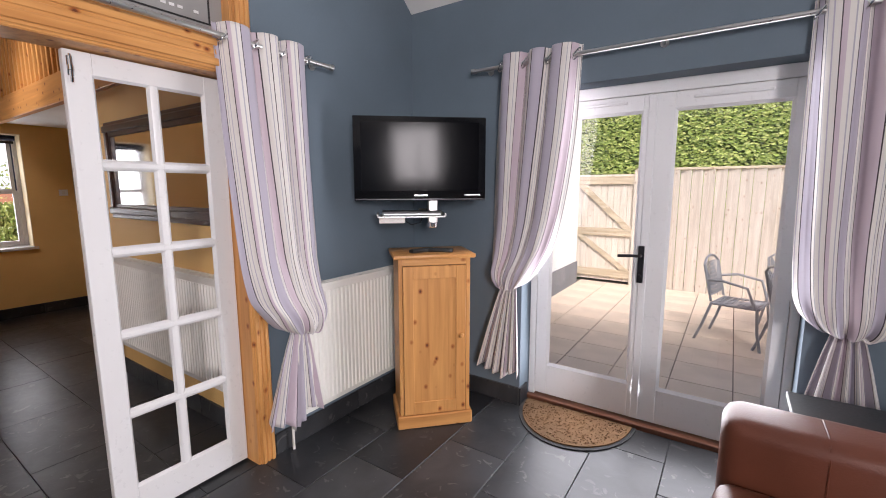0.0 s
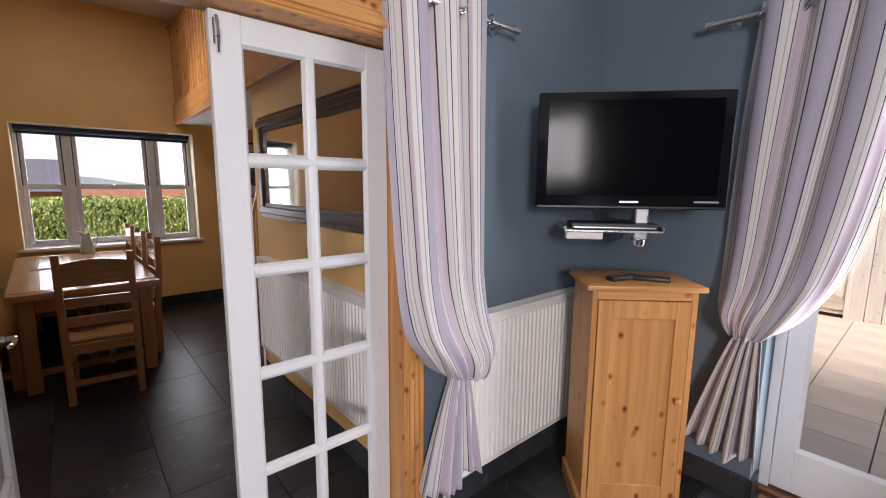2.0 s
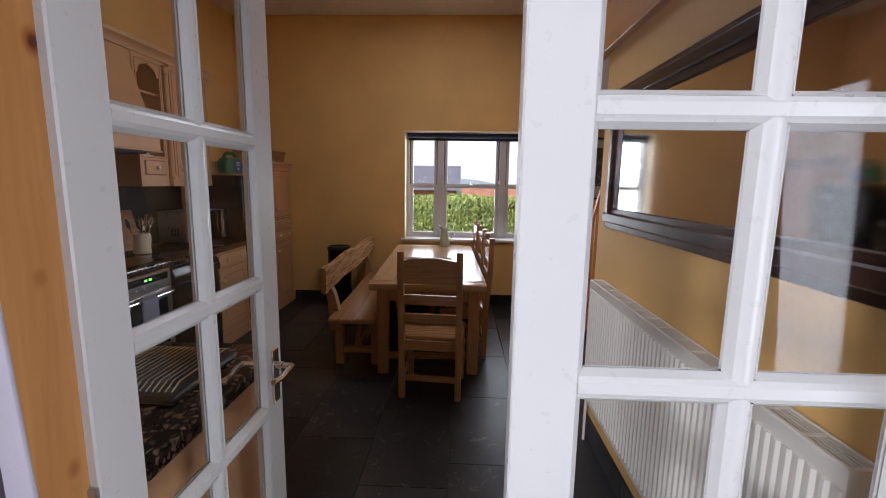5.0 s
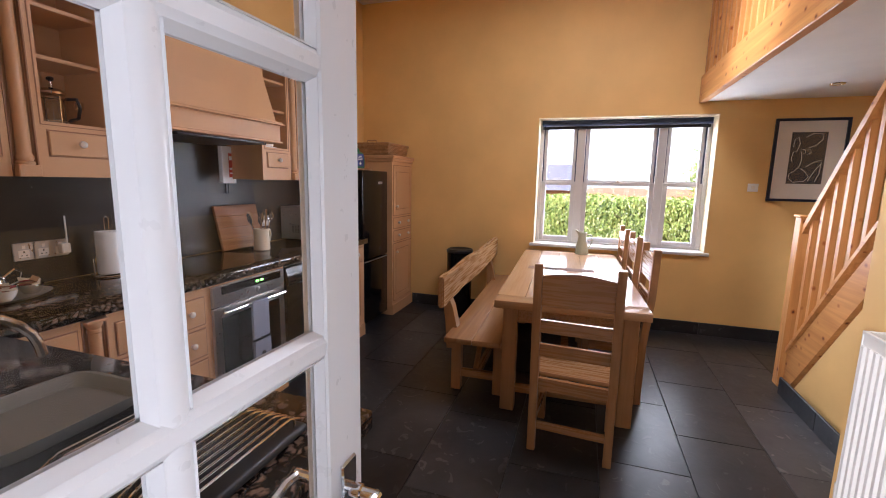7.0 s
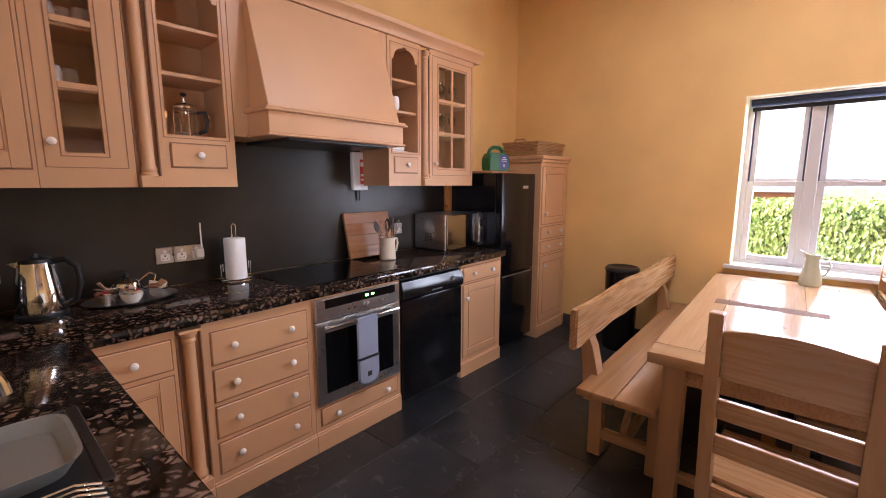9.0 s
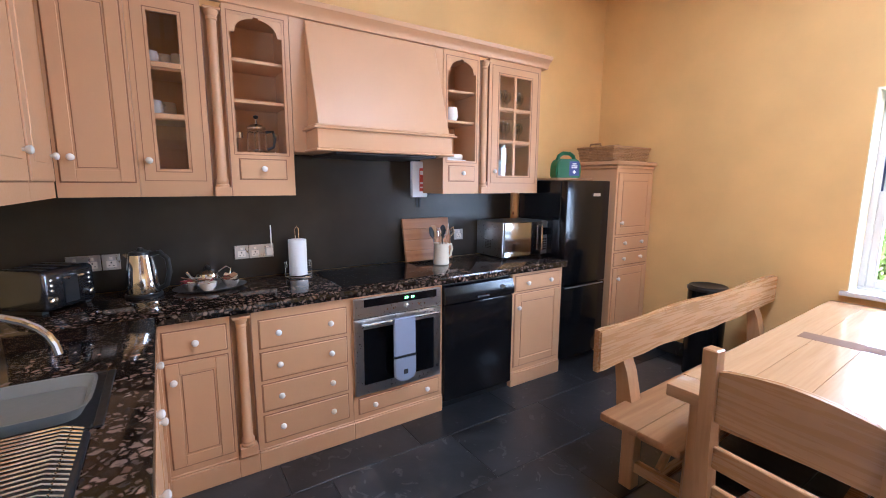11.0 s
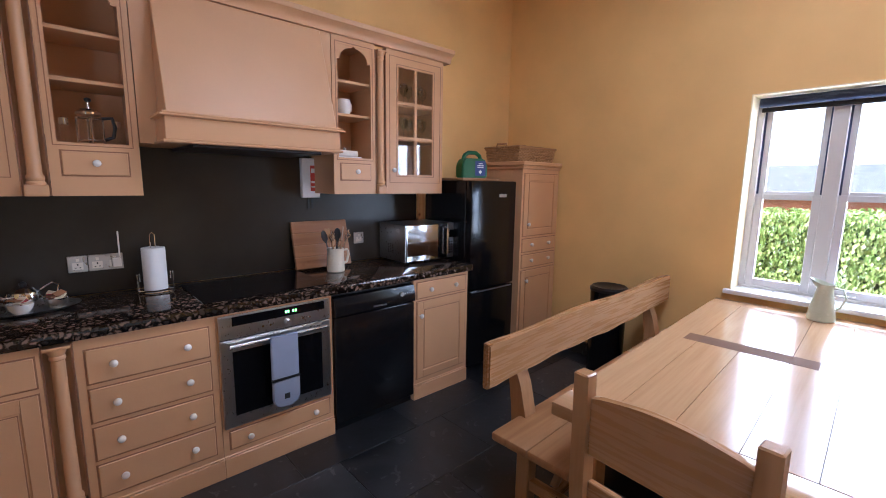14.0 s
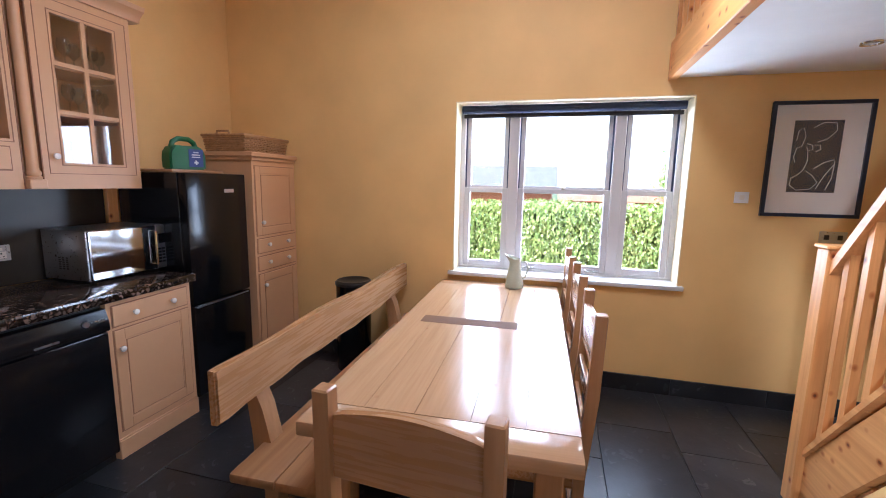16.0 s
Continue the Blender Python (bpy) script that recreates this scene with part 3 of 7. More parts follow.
def column(par, x0, x1, y, z0, z1):
    """Turned half column in a recess between two units."""
    part("recess", mk((x0, x1, y - 0.05, y - 0.03, z0, z1)), M["cream"], par, "", W)
    cx, r = (x0 + x1) / 2, 0.03
    part("plinth_block", mk((x0 + 0.004, x1 - 0.004, y - 0.03, y + 0.03, z0, z0 + 0.05), bev=0.003), M["cream"], par, "", W)
    bm = bmesh.new()
    lathe(bm, [(0.034, z0 + 0.05), (0.034, z0 + 0.06), (0.028, z0 + 0.066), (0.032, z0 + 0.075), (0.032, z0 + 0.085), (0.025, z0 + 0.095), (0.023, z1 - 0.06), (0.027, z1 - 0.055), (0.027, z1 - 0.045), (0.024, z1 - 0.04), (0.033, z1 - 0.022), (0.034, z1 - 0.012)], (cx, y - 0.004, 0), "z", 20)
    part("column", bm, M["cream"], par, "turned cream column", W)
    part("capital_block", mk((x0 + 0.004, x1 - 0.004, y - 0.03, y + 0.03, z1 - 0.012, z1), bev=0.002), M["cream"], par, "", W)
    for x in (x0, x1):
        part("glaze_line", mk((x - 0.0025, x + 0.0025, y - 0.01, y + 0.0025, z0, z1)), M["glaze"], par, "brown glaze line", W)


def base_unit(name, x0, x1, label):
    ob = thing(name, ((x0 + x1) / 2, YF - 0.3, 0), label, "kitchen cabinet", group="fitted base units")
    lo, hi = min(x0, x1), max(x0, x1)
    part("body", mk((lo + 0.001, hi - 0.001, YS + 0.02, YF, 0.115, 0.884)), M["cream"], ob, "", W)
    part("plinth", mk((lo + 0.0005, hi - 0.0005, YS + 0.02, YF + 0.012, 0.0, 0.105), (lo + 0.0005, hi - 0.0005, YS + 0.02, YF + 0.006, 0.105, 0.117), bev=0.003), M["cream"], ob, "", W)
    return ob


u = base_unit("base_cabinet", -2.862, -3.165, "cream painted base cabinet with drawer and panelled door")
front(u, -2.88, -3.145, 0.715, 0.84, YF, [(-3.01, 0.778)], name="drawer_front")
front(u, -2.88, -3.145, 0.155, 0.685, YF, [(-2.91, 0.60)], True)
u = base_unit("pilaster", -3.165, -3.265, "cream turned pilaster between base cabinets")
u2 = [o for o in u.children if o.name.startswith("body")][0]
bpy.data.objects.remove(u2)
column(u, -3.262, -3.168, YF, 0.118, 0.872)
u = base_unit("drawer_unit", -3.265, -3.80, "cream painted four-drawer base unit")
for i in range(4):
    z0 = 0.152 + i * 0.176
    front(u, -3.30, -3.765, z0, z0 + 0.148, YF, [(-3.39, z0 + 0.078), (-3.67, z0 + 0.078)], name="drawer_front")
u = base_unit("oven_housing", -3.80, -4.428, "cream painted oven housing with a shallow drawer")
front(u, -3.835, -4.395, 0.15, 0.245, YF, [(-3.93, 0.197), (-4.30, 0.197)], name="drawer_front")
u = base_unit("base_cabinet", -5.045, -5.575, "cream painted base cabinet with drawer and panelled door")
front(u, -5.075, -5.545, 0.745, 0.855, YF, [(-5.19, 0.8), (-5.43, 0.8)], name="drawer_front")
front(u, -5.075, -5.545, 0.155, 0.72, YF, [(-5.10, 0.62)], True)

# worktop: one L of granite with a rounded front edge
wt = thing("worktop", (-2.6, -1.8, 0.885), "polished brown and black granite worktop in an L", "worktop")
bm = mk((-5.60, -2.2, YS + 0.012, -1.487, 0.885, 0.935), bev=0.008, seg=2)
part("slab_run", bm, M["granite"], wt, "", W)
part("slab_return", mk((-2.87, -2.2, -1.4865, -0.03, 0.885, 0.935), bev=0.008, seg=2), M["granite"], wt, "", W)
structure("splashback", mk((-5.56, -2.2, YS + 0.001, YS + 0.012, 0.9355, 1.75)), M["splash"], "dark slate splashback behind the worktop", "splashback")
structure("splashback", mk((-2.199, -2.19, YS + 0.012, -0.1, 0.9355, 1.46)), M["splash"], "dark slate splashback beside the sink", "splashback")
single("pine_upright", mk((-5.64, -5.57, YS + 0.001, YS + 0.03, 0.9, 1.5), bev=0.003), M["pine_z"], "narrow pine batten at the end of the splashback", "batten", base=(-5.6, YS + 0.01, 0.9))

# east run under the sink
single("corner_post", mk((-2.864, -2.83, -1.53, -1.488, 0.0, 0.884)), M["cream"], "cream corner post between the base cabinets", "corner post", base=(-2.85, -1.51, 0))
for k, (a, b) in enumerate(((-1.49, -1.06), (-1.06, -0.58), (-0.58, -0.06))):
    ob = thing("base_cabinet", (-2.5, (a + b) / 2, 0), "cream painted base cabinet under the sink worktop", "kitchen cabinet", group="sink base units")
    part("body", mk((-2.845, -2.205, a + 0.001, b - 0.001, 0.115, 0.884)), M["cream"], ob, "", W)
    part("plinth", mk((-2.856, -2.205, a + 0.0005, b - 0.0005, 0, 0.115), bev=0.003), M["cream"], ob, "", W)
    for z0, z1 in ((0.155, 0.69), (0.72, 0.845)):
        part("shadow_line", mk((-2.8465, -2.84, a + 0.026, b - 0.026, z0 - 0.004, z1 + 0.004)), M["glaze"], ob, "brown glazed bead", W)
        d = part("door" if z0 < 0.5 else "drawer_front", mk((-2.853, -2.84, a + 0.03, b - 0.03, z0, z1), bev=0.003), M["cream"], ob, "", W)
        bm = knob(0, 0, 0)
        bm.transform(Matrix.Translation((-2.852, (a + b) / 2 if z0 > 0.5 else b - 0.07, 0.78 if z0 > 0.5 else 0.6)) @ Matrix.Rotation(math.pi / 2, 4, "Z"))
        part("knob", bm, M["knob"], d, "white china knob", W)

# wall units
def wall_unit(name, x0, x1, label, solid=True):
    lo, hi = min(x0, x1), max(x0, x1)
    ob = thing(name, ((lo + hi) / 2, UF - 0.15, 1.46), label, "wall cabinet", group="fitted wall units")
    if solid:
        part("body", mk((lo + 0.001, hi - 0.001, YS + 0.013, UF, 1.462, 2.45)), M["cream"], ob, "", W)
    return ob


def hollow(ob, lo, hi, z0, z1, shelves, open_lo, open_hi, oz0, oz1, arch=False):
    """Carcass with a see-in opening in its front and shelves."""
    t = 0.018
    for nm, bx in (("side_panel", (lo + 0.001, lo + t, YS + 0.013, UF - 0.02, z0, z1)), ("side_panel", (hi - t, hi - 0.001, YS + 0.013, UF - 0.02, z0, z1)), ("back_panel", (lo + t, hi - t, YS + 0.013, YS + 0.03, z0, z1)),
                   ("bottom_panel", (lo + t, hi - t, YS + 0.03, UF - 0.02, z0, z0 + t)), ("top_panel", (lo + t, hi - t, YS + 0.03, UF - 0.02, z1 - t, z1))):
        part(nm, mk(bx), M["cream"], ob, "", W)
    bm = mk((lo + 0.001, open_lo, UF - 0.02, UF, z0, z1), (open_hi, hi - 0.001, UF - 0.02, UF, z0, z1), (open_lo, open_hi, UF - 0.02, UF, z0, oz0), (open_lo, open_hi, UF - 0.02, UF, oz1, z1))
    part("face_frame", bm, M["cream"], ob, "", W)
    for z in shelves:
        part("shelf", mk((lo + t, hi - t, YS + 0.03, UF - 0.03, z - 0.018, z), bev=0.002), M["cream"], ob, "", W)
    if arch:
        w, cx = open_hi - open_lo, (open_lo + open_hi) / 2
        r = w * 0.40
        rz_ = 0.066
        zs = oz1 - rz_ - 0.022
        pts = [(open_lo, oz1), (open_lo, zs), (cx - r - 0.004, zs), (cx - r - 0.004, zs + 0.012)]
        pts += arc(lambda a: (cx - r * math.cos(a), zs + 0.014 + rz_ * math.sin(a)), 10, 0, math.pi * 0.46)
        pts += [(cx - 0.013, oz1 - 0.004), (cx + 0.013, oz1 - 0.004)]
        pts += arc(lambda a: (cx + r * math.cos(a), zs + 0.014 + rz_ * math.sin(a)), 10, math.pi * 0.46, 0)
        pts += [(cx + r + 0.004, zs + 0.012), (cx + r + 0.004, zs), (open_hi, zs), (open_hi, oz1)]
        # two cheeks, so that each outline stays simple
        bm = bmesh.new()
        half = len(pts) // 2
        prism(bm, pts[:half] + [(cx - 0.013, oz1)], "y", UF - 0.018, UF - 0.003)
        prism(bm, [(cx + 0.013, oz1)] + pts[half:], "y", UF - 0.018, UF - 0.003)
        part("arched_valance", bm, M["cream"], ob, "shaped cream arch", W)
    g = 0.004
    part("bead", mk((open_lo - 0.016, open_hi + 0.016, UF, UF + 0.002, oz0 - 0.016, oz0 - 0.016 + g), (open_lo - 0.016, open_lo - 0.016 + g, UF, UF + 0.002, oz0 - 0.012, oz1 + 0.016), (open_hi + 0.016 - g, open_hi + 0.016, UF, UF + 0.002, oz0 - 0.012, oz1 + 0.016), (open_lo - 0.012, open_hi + 0.012, UF, UF + 0.002, oz1 + 0.012, oz1 + 0.016)), M["glaze"], ob, "brown glazed bead", W)


u = wall_unit("wall_cabinet", -2.535, -2.848, "cream painted wall cabinet with panelled door")
front(u, -2.555, -2.83, 1.535, 2.40, UF, [(-2.60, 1.645)], True)
u = wall_unit("glazed_wall_cabinet", -2.848, -3.165, "cream wall cabinet with a three-pane glazed door and china", False)
hollow(u, -3.165, -2.848, 1.462, 2.45, (1.86, 2.10), -3.062, -2.935, 1.60, 2.345)
for z0, z1 in ((1.846, 1.872), (2.09, 2.116)):
    part("glazing_bar", mk((-3.062, -2.935, UF - 0.016, UF - 0.002, z0, z1), bev=0.002), M["cream"], u, "", W)
for z0, z1 in ((1.60, 1.846), (1.872, 2.09), (2.116, 2.345)):
    part("pane", mk((-3.062, -2.935, UF - 0.011, UF - 0.008, z0, z1)), M["pane"], u, "", W).visible_shadow = False
part("shadow_line", mk((-2.874, -2.8705, UF, UF + 0.002, 1.54, 2.41), (-3.1395, -3.136, UF, UF + 0.002, 1.54, 2.41), (-3.136, -2.874, UF, UF + 0.002, 1.54, 1.5435), (-3.136, -2.874, UF, UF + 0.002, 2.4065, 2.41)), M["glaze"], u, "brown glazed bead", W)
part("knob", knob(-2.895, UF + 0.0, 1.64), M["knob"], u, "white china knob", W)
u = wall_unit("pilaster", -3.165, -3.26, "cream turned pilaster between wall cabinets", False)
column(u, -3.257, -3.168, UF, 1.462, 2.41)
u = wall_unit("open_wall_shelf", -3.26, -3.595, "cream arched open shelf unit with a small drawer", False)
hollow(u, -3.595, -3.26, 1.462, 2.45, (1.70, 1.982, 2.195), -3.555, -3.295, 1.70, 2.405, True)
front(u, -3.305, -3.545, 1.555, 1.66, UF, [(-3.425, 1.61)], name="drawer_front")
u = wall_unit("open_wall_shelf", -4.625, -4.945, "cream arched open shelf unit with a small drawer", False)
hollow(u, -4.945, -4.625, 1.462, 2.45, (1.70, 1.985, 2.195), -4.91, -4.665, 1.70, 2.40, True)
front(u, -4.675, -4.90, 1.555, 1.66, UF, [(-4.79, 1.61)], name="drawer_front")
u = wall_unit("pilaster", -4.945, -5.035, "cream turned pilaster between wall cabinets", False)
column(u, -5.032, -4.948, UF, 1.462, 2.42)
u = wall_unit("glazed_wall_cabinet", -5.035, -5.565, "cream wall cabinet with a six-pane glazed door and glasses", False)
hollow(u, -5.565, -5.035, 1.462, 2.45, (1.86, 2.10), -5.46, -5.14, 1.60, 2.345)
for bx in ((-5.46, -5.14, UF - 0.016, UF - 0.003, 1.848, 1.872), (-5.46, -5.14, UF - 0.016, UF - 0.003, 2.09, 2.114), (-5.312, -5.288, UF - 0.0165, UF - 0.0025, 1.60, 2.345)):
    part("glazing_bar", mk(bx, bev=0.002), M["cream"], u, "", W)
for z0, z1 in ((1.60, 1.848), (1.872, 2.09), (2.114, 2.345)):
    for a, b in ((-5.46, -5.312), (-5.288, -5.14)):
        part("pane", mk((a, b, UF - 0.011, UF - 0.008, z0, z1)), M["pane"], u, "", W).visible_shadow = False
part("shadow_line", mk((-5.066, -5.0625, UF, UF + 0.002, 1.54, 2.41), (-5.5375, -5.534, UF, UF + 0.002, 1.54, 2.41), (-5.534, -5.066, UF, UF + 0.002, 1.54, 1.5435), (-5.534, -5.066, UF, UF + 0.002, 2.4065, 2.41)), M["glaze"], u, "brown glazed bead", W)
part("knob", knob(-5.09, UF, 1.63), M["knob"], u, "white china knob", W)
# wall units over the sink
for k, (a, b) in enumerate(((-1.82, -1.36), (-1.36, -0.9))):
    u = thing("wall_cabinet", (-2.36, (a + b) / 2, 1.46), "cream painted wall cabinet with panelled door", "wall cabinet", group="fitted wall units")
    part("body", mk((-2.53, -2.19, a + 0.001, b - 0.001, 1.462, 2.45)), M["cream"], u, "", W)
    part("shadow_line", mk((-2.5315, -2.52, a + 0.016, b - 0.016, 1.531, 2.404)), M["glaze"], u, "", W)
    d = part("door", mk((-2.538, -2.525, a + 0.02, b - 0.02, 1.535, 2.40), (-2.541, -2.53, a + 0.09, b - 0.09, 1.61, 2.33), bev=0.003), M["cream"], u, "", W)
    bm = knob(0, 0, 0)
    bm.transform(Matrix.Translation((-2.537, a + 0.07, 1.645)) @ Matrix.Rotation(math.pi / 2, 4, "Z"))
    part("knob", bm, M["knob"], d, "white china knob", W)

# cornice along the wall units, over the hood as well
bm = bmesh.new()
prof = [(UF - 0.02, 2.45), (UF + 0.012, 2.45), (UF + 0.014, 2.468), (UF + 0.03, 2.49), (UF + 0.055, 2.51), (UF + 0.062, 2.535), (UF - 0.02, 2.535)]
prism(bm, prof, "x", -5.63, -2.545)
box(bm, -5.63, -5.56, YS + 0.013, UF - 0.02, 2.45, 2.535)
single("cornice", bm, M["cream"], "cream moulded cornice along the wall cabinets", "cornice", base=(-4, UF, 2.45))

# hood
hd = thing("cooker_hood", (-4.11, -1.85, 1.7), "cream painted mantel cooker hood over the hob", "cooker hood")
part("body", mk((-4.622, -3.598, YS + 0.013, UF - 0.002, 1.715, 2.449)), M["cream"], hd, "", W)
bm = bmesh.new()
prism(bm, [(-1.819, 2.44), (-1.805, 2.44), (-1.615, 1.835), (-1.819, 1.835)], "x", -4.545, -3.68)
bmesh.ops.bevel(bm, geom=list(bm.edges), offset=0.004, segments=1, affect="EDGES")
part("canopy", bm, M["cream"], hd, "sloping cream canopy", W)
part("fascia", mk((-4.555, -3.668, -1.819, -1.60, 1.725, 1.83), bev=0.003), M["cream"], hd, "", W)
part("mantel_shelf", mk((-4.58, -3.645, -1.819, -1.578, 1.83, 1.84), bev=0.003), M["cream"], hd, "", W)
part("cap_moulding", mk((-4.57, -3.655, -1.819, -1.588, 1.84, 1.854), bev=0.004), M["cream"], hd, "", W)
part("base_moulding", mk((-4.57, -3.655, -1.819, -1.59, 1.711, 1.725), bev=0.004), M["cream"], hd, "", W)
part("extractor", mk((-4.45, -3.78, YS + 0.05, -1.63, 1.695, 1.712), bev=0.004), M["iron"], hd, "dark grey extractor panel", W)

# oven, hob, dishwasher
ov = thing("oven", (-4.11, YF, 0.29), "stainless steel built-in oven with black glass door", "oven")
part("body", mk((-4.40, -3.815, YF - 0.5, YF + 0.004, 0.27, 0.868)), M["iron"], ov, "", W)
part("control_panel", mk((-4.405, -3.81, YF, YF + 0.022, 0.75, 0.868), bev=0.003), M["steel"], ov, "steel control panel", W)
part("display", mk((-4.37, -3.87, YF + 0.022, YF + 0.0235, 0.815, 0.862)), M["screen"], ov, "black display strip", W)
emit, ent, eb = node_mat("green_digits")
eb.inputs["Emission Color"].default_value, eb.inputs["Emission Strength"].default_value = (0.2, 1.0, 0.1, 1), 2.0
part("clock", mk(*[(-4.205 + i * 0.014, -4.196 + i * 0.014, YF + 0.0235, YF + 0.0242, 0.832, 0.846) for i in (0, 1, 3, 4)]), emit, ov, "glowing green clock digits", W)
for x in (-4.15, ):
    bm = bmesh.new()
    lathe(bm, [(0.017, 0), (0.016, 0.022), (0.012, 0.025)], (x, YF + 0.022, 0.785), "y", 18)
    part("dial", bm, M["steel"], ov, "steel dial", W)
bm = bmesh.new()
for x in (-4.02, -4.06, -4.24, -4.28):
    lathe(bm, [(0.006, 0), (0.006, 0.004)], (x, YF + 0.022, 0.785), "y", 10)
part("buttons", bm, M["chrome"], ov, "", W)
d = part("oven_door", mk((-4.405, -3.81, YF, YF + 0.02, 0.272, 0.742), bev=0.003), M["steel"], ov, "steel oven door", W)
part("window", mk((-4.35, -3.865, YF + 0.02, YF + 0.022, 0.335, 0.68)), M["screen"], d, "black glass", W)
bm = bmesh.new()
tube(bm, [(-4.37, YF + 0.055, 0.718), (-3.845, YF + 0.055, 0.718)], 0.009)
for x in (-4.34, -3.875):
    tube(bm, [(x, YF + 0.018, 0.718), (x, YF + 0.055, 0.718)], 0.007)
part("bar_handle", bm, M["chrome"], d, "chrome bar handle", W)
hb = single("hob", mk((-4.45, -3.76, -2.06, -1.56, 0.9355, 0.94), bev=0.002), M["screen"], "black glass induction hob", "hob", base=(-4.1, -1.8, 0.935))
dw = thing("dishwasher", (-4.735, YF, 0), "glossy black dishwasher with control strip", "dishwasher")
part("body", mk((-5.038, -4.435, YS + 0.03, YF - 0.02, 0.0, 0.87)), M["blackmat"], dw, "", W)
part("door", mk((-5.036, -4.437, YF - 0.02, YF + 0.02, 0.06, 0.735), bev=0.006, seg=2), M["black"], dw, "", W)
bm = bmesh.new()
prism(bm, [(YF - 0.02, 0.74), (YF + 0.022, 0.74), (YF + 0.034, 0.75), (YF + 0.034, 0.79), (YF + 0.012, 0.855), (YF - 0.02, 0.862)], "x", -5.036, -4.437)
part("control_strip", bm, M["black"], dw, "", W)
bm = mk((-4.80, -4.70, YF + 0.033, YF + 0.036, 0.762, 0.772))
lathe(bm, [(0.016, 0), (0.015, 0.012)], (-4.925, YF + 0.025, 0.81), "y", 16)
for i in range(4):
    lathe(bm, [(0.005, 0), (0.005, 0.004)], (-4.955 - 0.018 * i, YF + 0.024, 0.81), "y", 8)
part("buttons", bm, M["steel"], dw, "silver dial and buttons", W)

# towel on the oven handle
tw = thing("oven_glove", (-4.13, YF + 0.065, 0.33), "grey double oven glove hung over the handle", "oven glove")
bm = bmesh.new()
def glove(bm, y, z0, z1, th, rnd):
    o = [(-0.075, z1), (0.075, z1)]
    if rnd:
        o += arc(lambda a: (0.075 * math.cos(a), z0 + 0.05 - 0.05 * math.sin(a)), 10, 0, math.pi)
    else:
        o += [(0.075, z0), (-0.075, z0)]
    prism(bm, [(-4.11 + p * 1.0, q) for p, q in o], "y", y, y + th)
    bmesh.ops.bevel(bm, geom=[e for e in bm.edges], offset=0.006, segments=2, affect="EDGES")
glove(bm, YF + 0.066, 0.49, 0.735, 0.014, False)
clothg = paint("grey_cotton", (0.28, 0.31, 0.41), 0.95, 0.12, 220, 0.8)
part("cloth_strip", bm, clothg, tw, "quilted grey cotton", W)
bm = bmesh.new()
glove(bm, YF + 0.064, 0.325, 0.485, 0.022, True)
part("mitt", bm, clothg, tw, "grey rounded mitt end", W)
part("binding", mk((-4.187, -4.033, YF + 0.065, YF + 0.088, 0.484, 0.492)), M["blackmat"], tw, "dark navy binding", W)
part("badge", mk((-4.125, -4.095, YF + 0.0862, YF + 0.0872, 0.375, 0.405)), M["blackmat"], tw, "dark square badge", W)

# fridge and tall cupboard
fg = thing("fridge_freezer", (-5.91, -1.87, 0), "tall glossy black fridge-freezer beside the worktop", "fridge")
part("body", mk((-6.185, -5.645, YS + 0.03, -1.63, 0.02, 1.565), bev=0.004), M["black"], fg, "", W)
part("fridge_door", mk((-6.185, -5.645, -1.625, -1.565, 0.70, 1.565), bev=0.008, seg=2), M["black"], fg, "", W)
part("freezer_door", mk((-6.185, -5.645, -1.625, -1.565, 0.06, 0.69), bev=0.008, seg=2), M["black"], fg, "", W)
# thin silver strip along the top of the freezer door
part("grip", mk((-6.16, -5.67, -1.566, -1.56, 0.675, 0.683)), M["steel"], fg, "thin silver line below the door seam", W)
part("badge", mk((-6.06, -5.97, -1.565, -1.563, 1.435, 1.46)), M["steel"], fg, "small silver badge", W)
tc = thing("tall_cupboard", (-6.47, -1.83, 0), "tall narrow cream cupboard with two doors and drawers", "cupboard")
part("body", mk((-6.745, -6.205, YS + 0.01, YF, 0.115, 1.67)), M["cream"], tc, "", W)
part("plinth", mk((-6.747, -6.202, YS + 0.01, YF + 0.012, 0, 0.115), bev=0.003), M["cream"], tc, "", W)
bm = mk((-6.755, -6.18, YS + 0.01, YF + 0.03, 1.70, 1.735), (-6.75, -6.192, YS + 0.01, YF + 0.015, 1.67, 1.70), bev=0.006)
part("cornice", bm, M["cream"], tc, "", W)
front(tc, -6.235, -6.72, 1.1, 1.63, YF, [(-6.29, 1.2)], True)
front(tc, -6.235, -6.72, 0.96, 1.07, YF, [(-6.35, 1.02), (-6.6, 1.02)], name="drawer_front")
front(tc, -6.235, -6.72, 0.82, 0.93, YF, [(-6.35, 0.88), (-6.6, 0.88)], name="drawer_front")
front(tc, -6.235, -6.72, 0.155, 0.79, YF, [(-6.29, 0.70)], True)

# ---- kitchen: table, bench, chairs, stairs, loft ----
TR = 2.2
tb = thing("dining_table", (-5.635, 0.34, 0), "long oak farmhouse table with breadboard ends, worn and glossy", "table", TR)
L2, W2 = 1.085, 0.447
for y0, y1 in ((-W2, -0.271), (-0.269, -0.091), (-0.089, 0.099), (0.101, 0.279), (0.281, W2)):
    part("plank", mk((-L2 + 0.141, L2 - 0.141, y0, y1, 0.715, 0.765)), M["top_x"], tb)
for x0, x1 in ((-L2, -L2 + 0.14), (L2 - 0.14, L2)):
    part("breadboard_end", mk((x0, x1, -W2, W2, 0.715, 0.7655), bev=0.006, seg=2), M["top_y"], tb)
